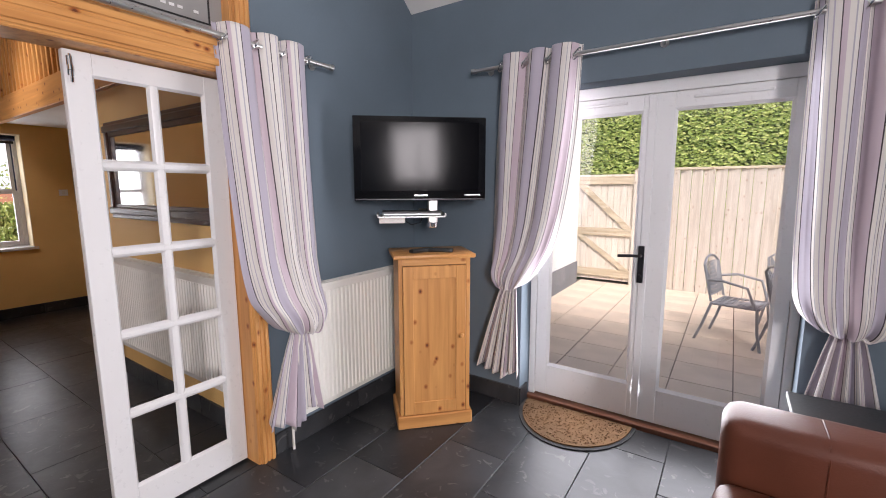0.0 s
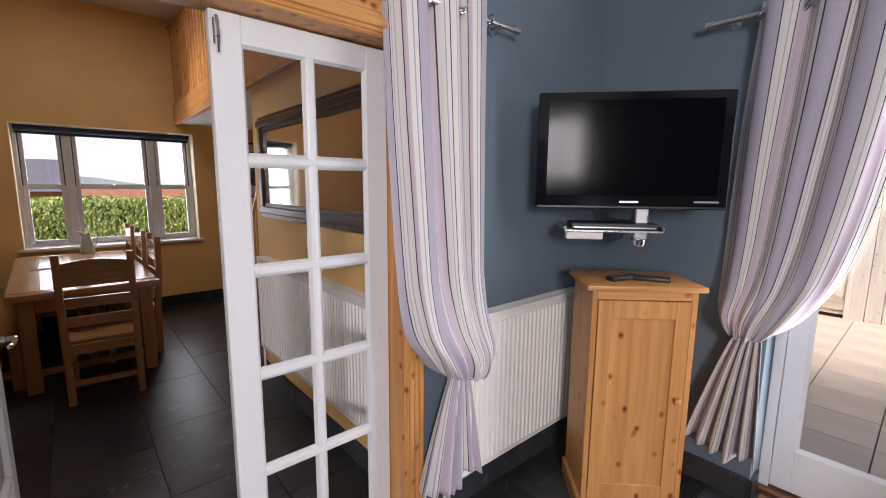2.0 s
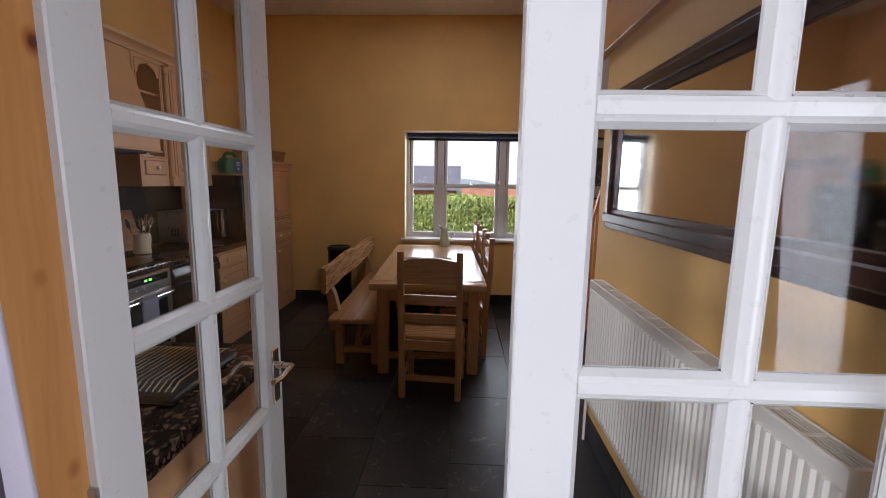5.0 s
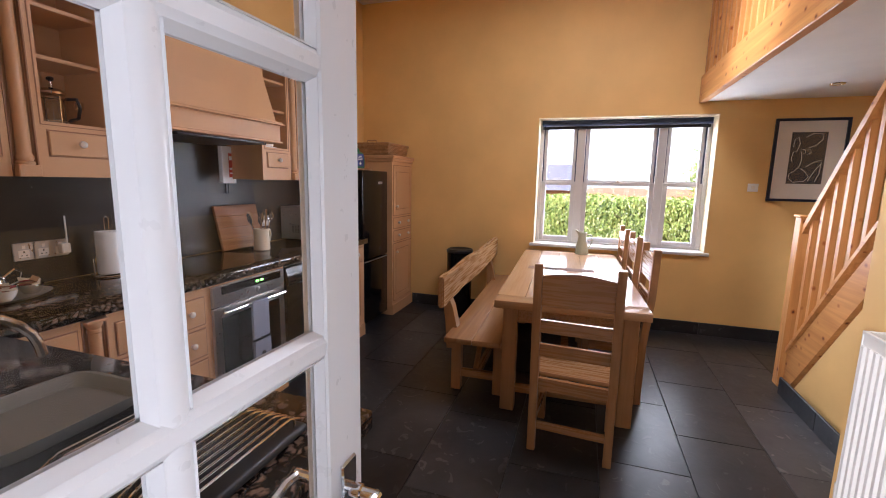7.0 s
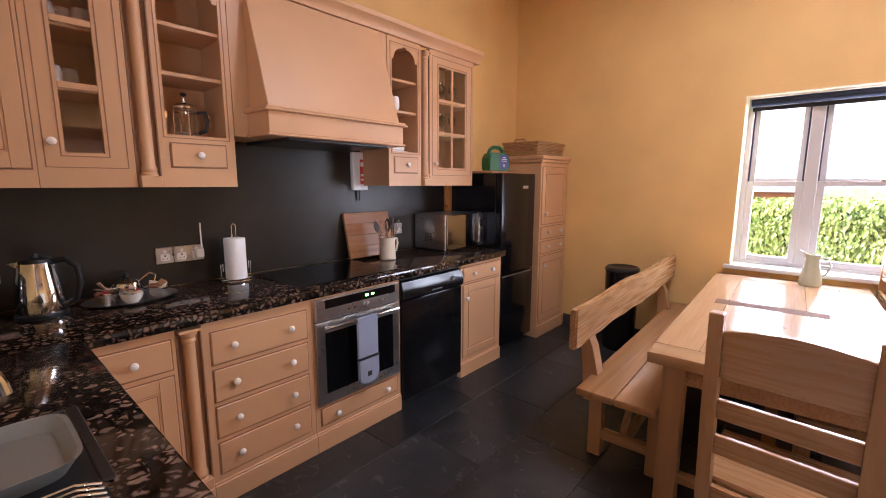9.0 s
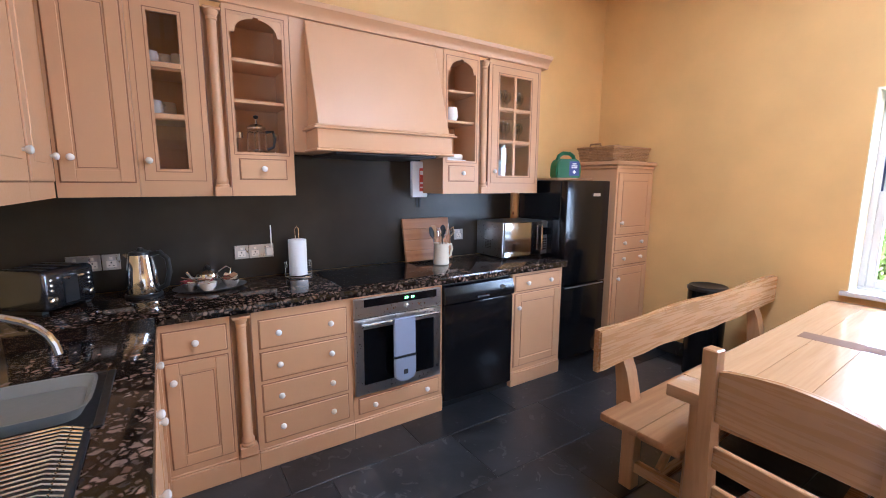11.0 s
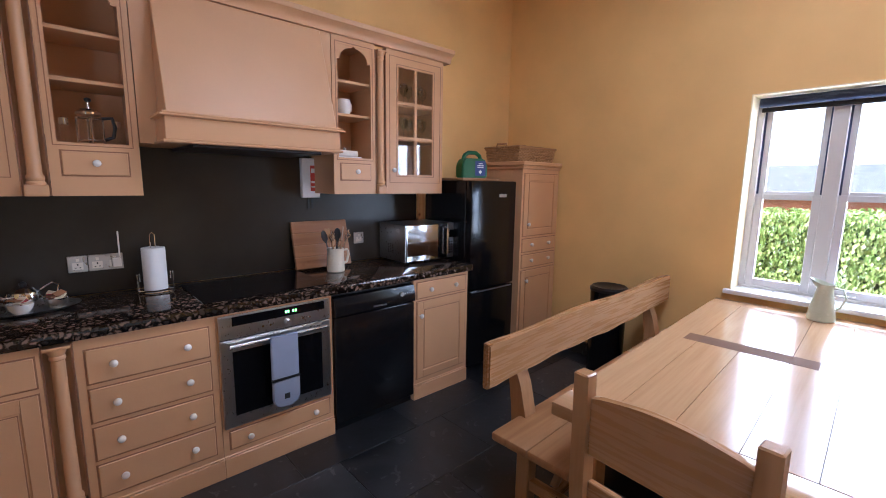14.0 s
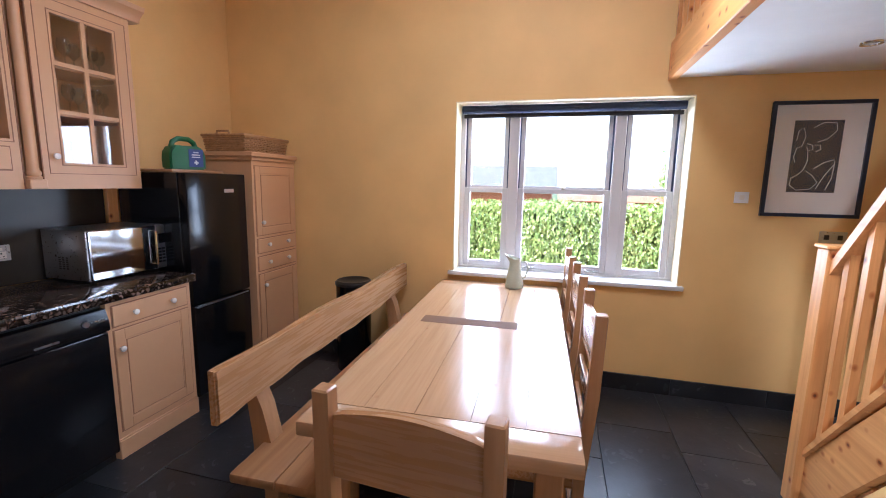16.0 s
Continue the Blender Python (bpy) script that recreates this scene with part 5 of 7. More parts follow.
def curtain(base, rz, edge_a, edge_b, tie, tail_span, zbot, folds, seed, label, phase=0.0):
    """An eyelet curtain tied low, its drop pouched over the tie: local x along the pole, local -y into the room.
    edge_a, edge_b: (share of the drop, x, z) along its two edges."""
    ob = thing("curtain", base, label, "curtain", rz)
    rnd = random.Random(seed)
    jit = [rnd.uniform(-1, 1) for _ in range(40)]
    nu = 168
    ztop = edge_a[0][2]
    w0 = edge_b[0][1] - edge_a[0][1]

    def sheet(n, place):
        bm = bmesh.new()
        uvl = bm.loops.layers.uv.new("UVMap")
        rows = [[bm.verts.new(place(i / nu, j / n)) for i in range(nu + 1)] for j in range(n + 1)]
        for j in range(n):
            for i in range(nu):
                f = bm.faces.new((rows[j][i], rows[j][i + 1], rows[j + 1][i + 1], rows[j + 1][i]))
                for lp, u in zip(f.loops, (i, i + 1, i + 1, i)):
                    lp[uvl].uv = (u / nu * 1.08 + phase, 0)
        return bm

    def pleat(u, v):
        k = u * folds * 2 * math.pi + 0.25 * jit[2] * v
        a = math.sin(k + 0.4 * math.sin(k * 0.5 + jit[1]))
        return math.copysign(abs(a) ** 0.7, a)

    def drop(u, v):
        (xa, za), (xb, zb) = smooth_line(edge_a, v), smooth_line(edge_b, v)
        close = max(0.0, (v - 0.62) / 0.38)
        k = u + 0.05 * math.sin(u * math.pi * 2 + jit[5]) * v
        x = xa + (xb - xa) * k + 0.02 * (1 - v) * math.cos(u * folds * 2 * math.pi)
        z = za + (zb - za) * k - 0.05 * math.sin(math.pi * k) * close * (1 - close ** 6)
        hollow_ = 0.034 * (1 - 0.45 * v) * (1 - 0.5 * close)
        crease = 0.024 * close ** 1.5 * math.sin(u * 26 + 9 * v + jit[7] * 3) + 0.013 * close * math.sin(u * 47 - 11 * v)
        pouch = -0.085 * math.sin(math.pi * min(1.0, close ** 1.6)) * (0.35 + 0.65 * math.sin(math.pi * k))
        edge_in = 0.035 * close * (2 * u - 1) ** 6 + 0.045 * (max(0.0, abs(2 * u - 1) - 0.84) / 0.16) ** 1.5
        return (x, hollow_ * pleat(u, v) + crease + pouch + edge_in, z)

    def tail(u, v):
        a, b = tail_span
        c = tie[0]
        lo, hi = c - 0.045 + (a - c + 0.045) * v ** 0.85, c + 0.045 + (b - c - 0.045) * v ** 0.85
        x = lo + (hi - lo) * u
        step = jit[int(u * 6.99) + 12]
        z = tie[1] + 0.03 + (zbot - tie[1] - 0.03) * v + v * (0.035 * step + 0.025 * math.sin(u * 9 + jit[4]))
        return (x, 0.012 + (0.01 + 0.03 * v) * math.sin(u * 5 * 2 * math.pi + jit[6] * 2) - 0.01 * v, z)

    part("drop", sheet(72, drop), M["cloth"], ob, smooth=60)
    part("tail", sheet(24, tail), M["cloth"], ob, smooth=60)
    for o in ob.children:
        md = o.modifiers.new("thickness", "SOLIDIFY")
        md.thickness = 0.003
    for i in range(int(folds * 2)):
        u = (i + 0.5) / (folds * 2)
        bm = bmesh.new()
        x = edge_a[0][1] + u * w0
        tube(bm, [(x + 0.02 * math.sin(a), 0.026 * math.cos(a), ztop - 0.065 + 0.029 * math.sin(a)) for a in np.linspace(0, 2 * math.pi, 17)], 0.004, 6)
        part("eyelet", bm, M["chrome"], ob, "steel eyelet ring")
    return ob


curtain((-1.79, 1.193, 0), 90, [(0, 0.0, 2.28), (0.4, 0.045, 1.58), (0.74, 0.11, 0.98), (0.88, 0.19, 0.83), (0.96, 0.29, 0.735), (1, 0.355, 0.75)],
        [(0, 0.55, 2.28), (0.4, 0.575, 1.58), (0.74, 0.6, 0.98), (0.88, 0.6, 0.80), (0.96, 0.52, 0.705), (1, 0.42, 0.75)], (0.385, 0.72), (0.14, 0.5), 0.19, 3.5, 3,
        "striped grey, cream and lilac curtain tied beside the doors", 0.22)
curtain((-1.79, -0.425, 0), 90, [(0, 0.0, 2.28), (0.4, -0.03, 1.58), (0.74, -0.04, 0.98), (0.88, -0.02, 0.82), (0.96, 0.08, 0.71), (1, 0.17, 0.75)],
        [(0, 0.56, 2.28), (0.4, 0.54, 1.58), (0.74, 0.56, 0.98), (0.88, 0.53, 0.80), (0.96, 0.41, 0.71), (1, 0.24, 0.75)], (0.205, 0.72), (0.06, 0.42), 0.19, 3.5, 8,
        "striped grey, cream and lilac curtain tied beside the doors", 0.4)
curtain((-1.12, 2.655, 0), 0, [(0, 0.0, 2.35), (0.4, -0.035, 1.75), (0.74, -0.045, 1.08), (0.88, -0.035, 0.95), (0.96, 0.03, 0.865), (1, 0.1, 0.885)],
        [(0, 0.555, 2.35), (0.4, 0.51, 1.75), (0.74, 0.41, 1.2), (0.88, 0.3, 0.98), (0.96, 0.2, 0.875), (1, 0.15, 0.885)], (0.125, 0.86), (-0.1, 0.21), 0.26, 3.5, 5,
        "striped grey, cream and lilac curtain tied beside the patio doors", 0.3)
curtain((0.425, 2.655, 0), 0, [(0, 0.0, 2.35), (0.4, 0.01, 1.75), (0.74, 0.035, 1.1), (0.88, 0.07, 0.94), (0.96, 0.15, 0.865), (1, 0.23, 0.885)],
        [(0, 0.56, 2.35), (0.4, 0.56, 1.75), (0.74, 0.54, 1.1), (0.88, 0.5, 0.94), (0.96, 0.4, 0.865), (1, 0.3, 0.885)], (0.265, 0.86), (0.09, 0.45), 0.26, 3.5, 6,
        "striped grey, cream and lilac curtain tied beside the patio doors", 0.15)

# television across the corner
ang = math.degrees(math.atan2(2.475 - 1.945, -1.09 + 1.70))
tv = thing("television", (-1.395, 2.21, 1.2), "black flat-screen television on a corner wall bracket", "television", ang)
part("casing", mk((-0.405, 0.405, 0.0, 0.05, 0.245, 0.75), bev=0.006, seg=2), M["black"], tv)
part("screen", mk((-0.36, 0.36, -0.003, 0.0005, 0.305, 0.715)), paint("matt_screen", (0.003, 0.003, 0.004), 0.12, 0.03, 40, 0.0, 0.0, 0.07), tv, "dark switched-off screen")
part("lower_trim", mk((-0.4, 0.4, -0.006, 0.001, 0.248, 0.258), bev=0.002), M["iron"], tv, "silver lower trim")
part("badge", mk((-0.04, 0.04, -0.003, 0.0, 0.272, 0.281)), M["steel"], tv, "plain silver badge")
part("badge", mk((0.27, 0.37, -0.003, 0.0, 0.275, 0.283)), M["steel"], tv, "plain silver badge")
part("back_hump", mk((-0.25, 0.25, 0.05, 0.09, 0.33, 0.68), bev=0.01), M["blackmat"], tv)
bm = mk((0.05, 0.11, 0.06, 0.12, 0.1, 0.5), bev=0.006)
tube(bm, [(0.08, 0.1, 0.16), (0.08, 0.3, 0.16), (0.02, 0.42, 0.16)], 0.018)
tube(bm, [(0.08, 0.1, 0.42), (0.08, 0.3, 0.42), (0.02, 0.42, 0.42)], 0.022)
part("bracket_arm", bm, M["steel"], tv, "steel bracket arm")
bm = bmesh.new()
lathe(bm, [(0.03, 0.07), (0.034, 0.08), (0.034, 0.1), (0.02, 0.112)], (0.08, 0.09, 0), "z", 18)
part("bracket_joint", bm, M["chrome"], tv)
part("shelf", mk((-0.27, 0.15, -0.02, 0.2, 0.14, 0.15), (-0.275, -0.265, -0.02, 0.2, 0.15, 0.165), (0.145, 0.155, -0.02, 0.2, 0.15, 0.165), bev=0.002), M["steel"], tv, "steel shelf under the television")
sb = thing("set_top_box", (-1.395, 2.21, 1.35), "slim black set-top box on the bracket shelf", "media player", ang)
part("case", mk((-0.24, 0.13, -0.01, 0.16, 0.0005, 0.03), bev=0.003), M["blackmat"], sb)
part("front_strip", mk((-0.23, 0.12, -0.012, -0.009, 0.008, 0.014)), M["steel"], sb)
part("power_pack", mk((-0.26, -0.1, 0.0, 0.07, -0.045, -0.0105), bev=0.004), M["knob"], sb, "pale adapter hung under the shelf")
bm = bmesh.new()
tube(bm, [(-0.1, 0.03, -0.03), (-0.06, 0.06, -0.06), (0.0, 0.1, -0.05), (0.05, 0.12, 0.05)], 0.003, 6)
part("cable", bm, M["blackmat"], sb)

# pine cupboard
cz = math.degrees(math.atan2(2.357 - 1.995, -1.082 + 1.435))
pc = thing("pine_cupboard", (-1.262, 2.172, 0), "narrow knotty pine cupboard standing across the corner", "cupboard", cz)
part("top", mk((-0.255, 0.255, 0.0, 0.36, 1.095, 1.122), bev=0.008, seg=2), M["pine_x"], pc)
part("plinth", mk((-0.242, 0.242, 0.012, 0.352, 0.0, 0.085), bev=0.006), M["pine_x"], pc)
for x0, x1 in ((-0.225, -0.2), (0.2, 0.225)):
    part("side", mk((x0, x1, 0.025, 0.345, 0.085, 1.096), bev=0.002), M["pine_z"], pc)
part("back", mk((-0.2, 0.2, 0.33, 0.345, 0.085, 1.095)), M["pine_z"], pc)
part("top_rail", mk((-0.2, 0.2, 0.026, 0.05, 1.055, 1.095)), M["pine_x"], pc)
dr = part("door", mk((-0.197, -0.135, 0.022, 0.045, 0.09, 1.05), (0.135, 0.197, 0.022, 0.045, 0.09, 1.05), (-0.135, 0.135, 0.0225, 0.0445, 0.09, 0.17), (-0.135, 0.135, 0.0225, 0.0445, 0.97, 1.05), bev=0.002), M["pine_z"], pc)
part("panel", mk((-0.135, 0.135, 0.031, 0.04, 0.17, 0.97)), M["pine_z"], dr)
bm = bmesh.new()
lathe(bm, [(0.003, -0.034), (0.014, -0.03), (0.017, -0.02), (0.009, -0.008), (0.009, 0)], (0.165, 0.022, 0.60), "y", 16)
part("knob", bm, M["pine_z"], dr)
for k, (x, y, r) in enumerate(((-0.06, 0.13, 25), (0.05, 0.12, -20))):
    ob = thing("remote_control", (0, 0, 0), "black remote control lying on the pine cupboard", "remote control", group="remote controls")
    ob.matrix_basis = pc.matrix_basis @ pose(x, y, 1.122, 0, 0, r)
    part("case", mk((-0.085, 0.085, -0.024, 0.024, 0, 0.02), bev=0.005, seg=2), M["blackmat"], ob)
    bm = bmesh.new()
    for i in range(7):
        for j in range(3):
            box(bm, -0.07 + i * 0.019, -0.06 + i * 0.019, -0.015 + j * 0.012, -0.007 + j * 0.012, 0.0198, 0.0215)
    part("buttons", bm, M["grout"], ob)

# door mat
dm = thing("door_mat", (-0.565, 2.855, 0), "half-round brown coir mat with black rubber edge", "door mat")
n = 40
bm = bmesh.new()
prism(bm, [(0.375 * math.cos(a), -0.46 * math.sin(a)) for a in np.linspace(0, math.pi, n)], "z", 0.0, 0.008)
part("rubber_edge", bm, M["rubber"], dm)
bm = bmesh.new()
prism(bm, [(0.35 * math.cos(a), -0.012 - 0.42 * math.sin(a)) for a in np.linspace(0, math.pi, n)], "z", 0.008, 0.016)
part("coir_field", bm, M["mat"], dm)
rnd = random.Random(4)
bm = bmesh.new()
for i in range(1500):
    a, r = rnd.uniform(0, math.pi), math.sqrt(rnd.random())
    x, y = 0.345 * r * math.cos(a), -0.012 - 0.41 * r * math.sin(a)
    d = rnd.uniform(0, 6.28)
    s = rnd.uniform(0.006, 0.012)
    z = 0.016 + rnd.uniform(0.001, 0.007)
    v1 = bm.verts.new((x - s * math.cos(d), y - s * math.sin(d), 0.0155))
    v2 = bm.verts.new((x + s * math.sin(d) * 0.4, y - s * math.cos(d) * 0.4, z))
    v3 = bm.verts.new((x + s * math.cos(d), y + s * math.sin(d), 0.0155))
    bm.faces.new((v1, v2, v3))
tagged(part("pile", bm, M["mat"], dm), kind="stuff")

# leather sofa and black side cabinet
sf = thing("leather_sofa", (0.95, 1.5, 0), "brown leather sofa with stitched low back", "sofa")


def cushion(x0, x1, y0, y1, z0, z1, r=0.05):
    bm = mk((x0, x1, y0, y1, z0, z1), bev=r, seg=4)
    return bm


part("base", cushion(0.2, 1.75, 1.12, 1.9, 0.08, 0.3, 0.03), M["leather"], sf, "", W)
part("back_cushion", cushion(0.235, 1.16, 1.70, 1.93, 0.28, 0.757, 0.06), M["leather"], sf, "", W)
part("back_cushion", cushion(1.163, 1.72, 1.70, 1.93, 0.28, 0.755, 0.06), M["leather"], sf, "", W)
part("seat_cushion", cushion(0.225, 0.95, 1.08, 1.712, 0.28, 0.555, 0.06), M["leather"], sf, "", W)
part("seat_cushion", cushion(0.955, 1.74, 1.08, 1.712, 0.28, 0.555, 0.06), M["leather"], sf, "", W)
bm = bmesh.new()
tube(bm, [(0.512, 1.699, 0.5), (0.512, 1.699, 0.697), (0.512, 1.7175, 0.7395), (0.512, 1.76, 0.757), (0.512, 1.87, 0.757), (0.512, 1.9125, 0.7395), (0.512, 1.931, 0.69)], 0.0028, 6)
part("piping", bm, M["leather"], sf, "stitched seam piping", W)
for x in (0.25, 1.69):
    for y in (1.16, 1.86):
        part("foot", mk((x - 0.03, x + 0.03, y - 0.03, y + 0.03, 0, 0.085)), M["dark_x"], sf, "", W)
sc = thing("side_cabinet", (0.8, 2.2, 0), "low black cabinet behind the sofa", "cabinet")
part("top", mk((0.47, 1.3, 2.03, 2.42, 0.60, 0.625), bev=0.003), M["blackmat"], sc, "", W)
part("body", mk((0.49, 1.27, 2.05, 2.40, 0.0, 0.60)), M["blackmat"], sc, "", W)

# ---- kitchen: loose things ----
WT = 0.9355
def on_top(name, x, y, z, label, cat, rz=0.0, group=""):
    return thing(name, (x, y, z), label, cat, rz, group)


# kettle
k = on_top("kettle", -2.815, -1.95, WT, "polished steel jug kettle with black handle", "kettle", 150)
bm = bmesh.new()
lathe(bm, [(0.078, 0.02), (0.08, 0.03), (0.072, 0.12), (0.06, 0.2), (0.055, 0.225)], n=28)
part("body", bm, M["chrome"], k)
bm = bmesh.new()
lathe(bm, [(0.085, 0), (0.086, 0.012), (0.08, 0.02)], n=24)
part("base", bm, M["blackmat"], k)
bm = bmesh.new()
lathe(bm, [(0.056, 0.224), (0.05, 0.238), (0.02, 0.245), (0.012, 0.258), (0.0, 0.26)][:-1] + [(0.003, 0.26)], n=20)
part("lid", bm, M["blackmat"], k)
bm = bmesh.new()
tube(bm, [(0.05, 0, 0.225), (0.1, 0, 0.235), (0.135, 0, 0.2), (0.14, 0, 0.13), (0.12, 0, 0.06), (0.08, 0, 0.04)], 0.013, 10)
part("handle", bm, M["blackmat"], k)
bm = bmesh.new()
prism(bm, [(-0.05, 0.2), (-0.085, 0.225), (-0.05, 0.23)], "y", -0.02, 0.02)
part("spout", bm, M["chrome"], k)
part("water_window", mk((-0.012, 0.012, 0.064, 0.072, 0.07, 0.18), bev=0.003), M["knob"], k)

# toaster
t = on_top("toaster", -2.435, -1.935, WT, "dark chrome four-slice toaster with round buttons", "toaster", 52)
tm = paint("dark_chrome", (0.12, 0.12, 0.13), 0.18, 0.05, 60, 0.0, 0.9)
part("body", mk((-0.135, 0.135, -0.12, 0.13, 0.012, 0.2), bev=0.025, seg=4), tm, t)
part("slots", mk(*[(x - 0.012, x + 0.012, -0.1, 0.1, 0.198, 0.2015) for x in (-0.09, -0.035, 0.035, 0.09)]), M["blackmat"], t)
part("front_plate", mk((-0.035, 0.035, 0.129, 0.133, 0.035, 0.165)), M["blackmat"], t)
for x in (-0.035, 0.035):
    part("lever", mk((x - 0.018, x + 0.018, 0.13, 0.155, 0.15, 0.162), bev=0.003), M["chrome"], t)
for sx in (-1, 1):
    for i in range(3):
        bm = bmesh.new()
        lathe(bm, [(0.009, 0), (0.009, 0.006), (0.006, 0.008)], (sx * 0.095, 0.129, 0.105 + i * 0.024), "y", 12)
        part("button", bm, M["chrome"], t)
    bm = bmesh.new()
    lathe(bm, [(0.018, 0), (0.017, 0.016), (0.012, 0.018)], (sx * 0.095, 0.129, 0.06), "y", 16)
    part("dial", bm, M["chrome"], t)
for x in (-0.11, 0.11):
    part("foot", mk((x - 0.015, x + 0.015, -0.1, 0.1, 0, 0.013)), M["rubber"], t)

# tea tray
tx, ty = -3.13, -1.96
tr = on_top("tray", tx, ty, WT, "oval pewter serving tray on the granite worktop", "tray", 5)
bm = bmesh.new()
lathe(bm, [(0.16, 0.0), (0.17, 0.004), (0.19, 0.012), (0.192, 0.014), (0.185, 0.014), (0.165, 0.007), (0.01, 0.005)], n=40)
bm.transform(Matrix.Diagonal((1, 0.72, 1, 1)))
part("dish", bm, M["steel"], tr)
tp = on_top("teapot", tx + 0.01, ty - 0.05, WT + 0.006, "steel teapot with a black lid knob", "teapot", 180)
bm = bmesh.new()
lathe(bm, [(0.045, 0), (0.06, 0.015), (0.068, 0.045), (0.06, 0.075), (0.04, 0.09), (0.03, 0.098), (0.01, 0.1)], n=24)
part("body", bm, M["chrome"], tp)
bm = bmesh.new()
lathe(bm, [(0.012, 0.1), (0.014, 0.112), (0.006, 0.12)], n=14)
part("lid_knob", bm, M["blackmat"], tp)
bm = bmesh.new()
tube(bm, [(0.055, 0, 0.075), (0.1, 0, 0.105), (0.125, 0, 0.09), (0.115, 0, 0.05), (0.06, 0, 0.03)], 0.005, 8)
part("handle", bm, M["chrome"], tp)
bm = bmesh.new()
tube(bm, [(-0.055, 0, 0.04), (-0.085, 0, 0.06), (-0.105, 0, 0.09)], 0.01, 8)
part("spout", bm, M["chrome"], tp)
rnd = random.Random(2)
sach = [paint("red_paper", (0.4, 0.05, 0.05), 0.6), paint("cream_paper", (0.75, 0.65, 0.5), 0.6), paint("brown_paper", (0.3, 0.14, 0.06), 0.6)]
for i, (dx, dy) in enumerate(((0.1, 0.02), (0.02, 0.075), (-0.1, 0.03))):
    b = on_top("bowl", tx + dx, ty + dy, WT + 0.006, "small steel bowl of tea and sugar sachets", "bowl", 0, "bowls on the tray")
    bm = bmesh.new()
    lathe(bm, [(0.025, 0), (0.04, 0.02), (0.047, 0.045), (0.045, 0.045), (0.036, 0.02), (0.005, 0.006)], n=20)
    part("bowl_shell", bm, M["chrome"] if i != 1 else M["knob"], b)
    for q in range(6):
        bm = mk((-0.027, 0.027, -0.014, 0.014, -0.002, 0.002))
        bm.transform(pose(rnd.uniform(-0.02, 0.02), rnd.uniform(-0.02, 0.02), 0.045 + 0.004 * q, rnd.uniform(-35, 35), rnd.uniform(-35, 35), rnd.uniform(0, 180)))
        part("sachet", bm, sach[q % 3], b)

# kitchen roll
kr = on_top("kitchen_roll", -3.64, -2.02, WT, "white kitchen roll on a chrome wire stand", "kitchen roll")
bm = bmesh.new()
lathe(bm, [(0.02, 0.012), (0.055, 0.012), (0.056, 0.02), (0.056, 0.235), (0.055, 0.24), (0.02, 0.24)], n=28)
part("paper", bm, paint("white_paper", (0.85, 0.84, 0.82), 0.95, 0.03, 200, 0.4), kr)
bm = bmesh.new()
tube(bm, [(0.085 * math.cos(a), 0.085 * math.sin(a), 0.005) for a in np.linspace(0, 2 * math.pi, 25)], 0.004, 6)
tube(bm, [(-0.085, 0, 0.005), (0.085, 0, 0.005)], 0.004, 6)
for s in (-1, 1):
    tube(bm, [(s * 0.083, 0, 0.005), (s * 0.083, 0, 0.1), (s * 0.072, 0, 0.102), (s * 0.072, 0, 0.06)], 0.003, 6)
tube(bm, [(-0.011, 0, 0.005), (-0.011, 0, 0.31), (0, 0, 0.322), (0.011, 0, 0.31), (0.011, 0, 0.005)], 0.003, 6)
part("wire_stand", bm, M["chrome"], kr)

# chopping board, utensil jug, microwave
cb = on_top("chopping_board", -4.66, -2.055, WT, "oak chopping board leaning on the splashback", "chopping board")
for i in range(4):
    bm = mk((-0.21, 0.21, -0.012, 0.012, 0.0 + i * 0.083, 0.0825 + i * 0.083), bev=0.003)
    bm.transform(pose(0, -0.0, 0.005, 13, 0, 0))
    part("plank", bm, M["board_x"], cb)
ju = on_top("utensil_jug", -4.66, -1.89, WT, "cream stoneware jug full of kitchen utensils", "jug", 180)
bm = bmesh.new()
lathe(bm, [(0.056, 0), (0.06, 0.006), (0.058, 0.04), (0.055, 0.13), (0.058, 0.16), (0.054, 0.16), (0.05, 0.13), (0.05, 0.02), (0.005, 0.015)], n=28)
part("vessel", bm, paint("cream_stoneware", (0.72, 0.64, 0.5), 0.3, 0.05, 40, 0.05), ju)
bm = bmesh.new()
tube(bm, [(0.055, 0, 0.14), (0.09, 0, 0.145), (0.1, 0, 0.11), (0.085, 0, 0.06), (0.055, 0, 0.045)], 0.008, 8)
part("handle", bm, paint("cream_glaze", (0.72, 0.64, 0.5), 0.3, 0.05, 40, 0.05), ju)
rnd = random.Random(9)
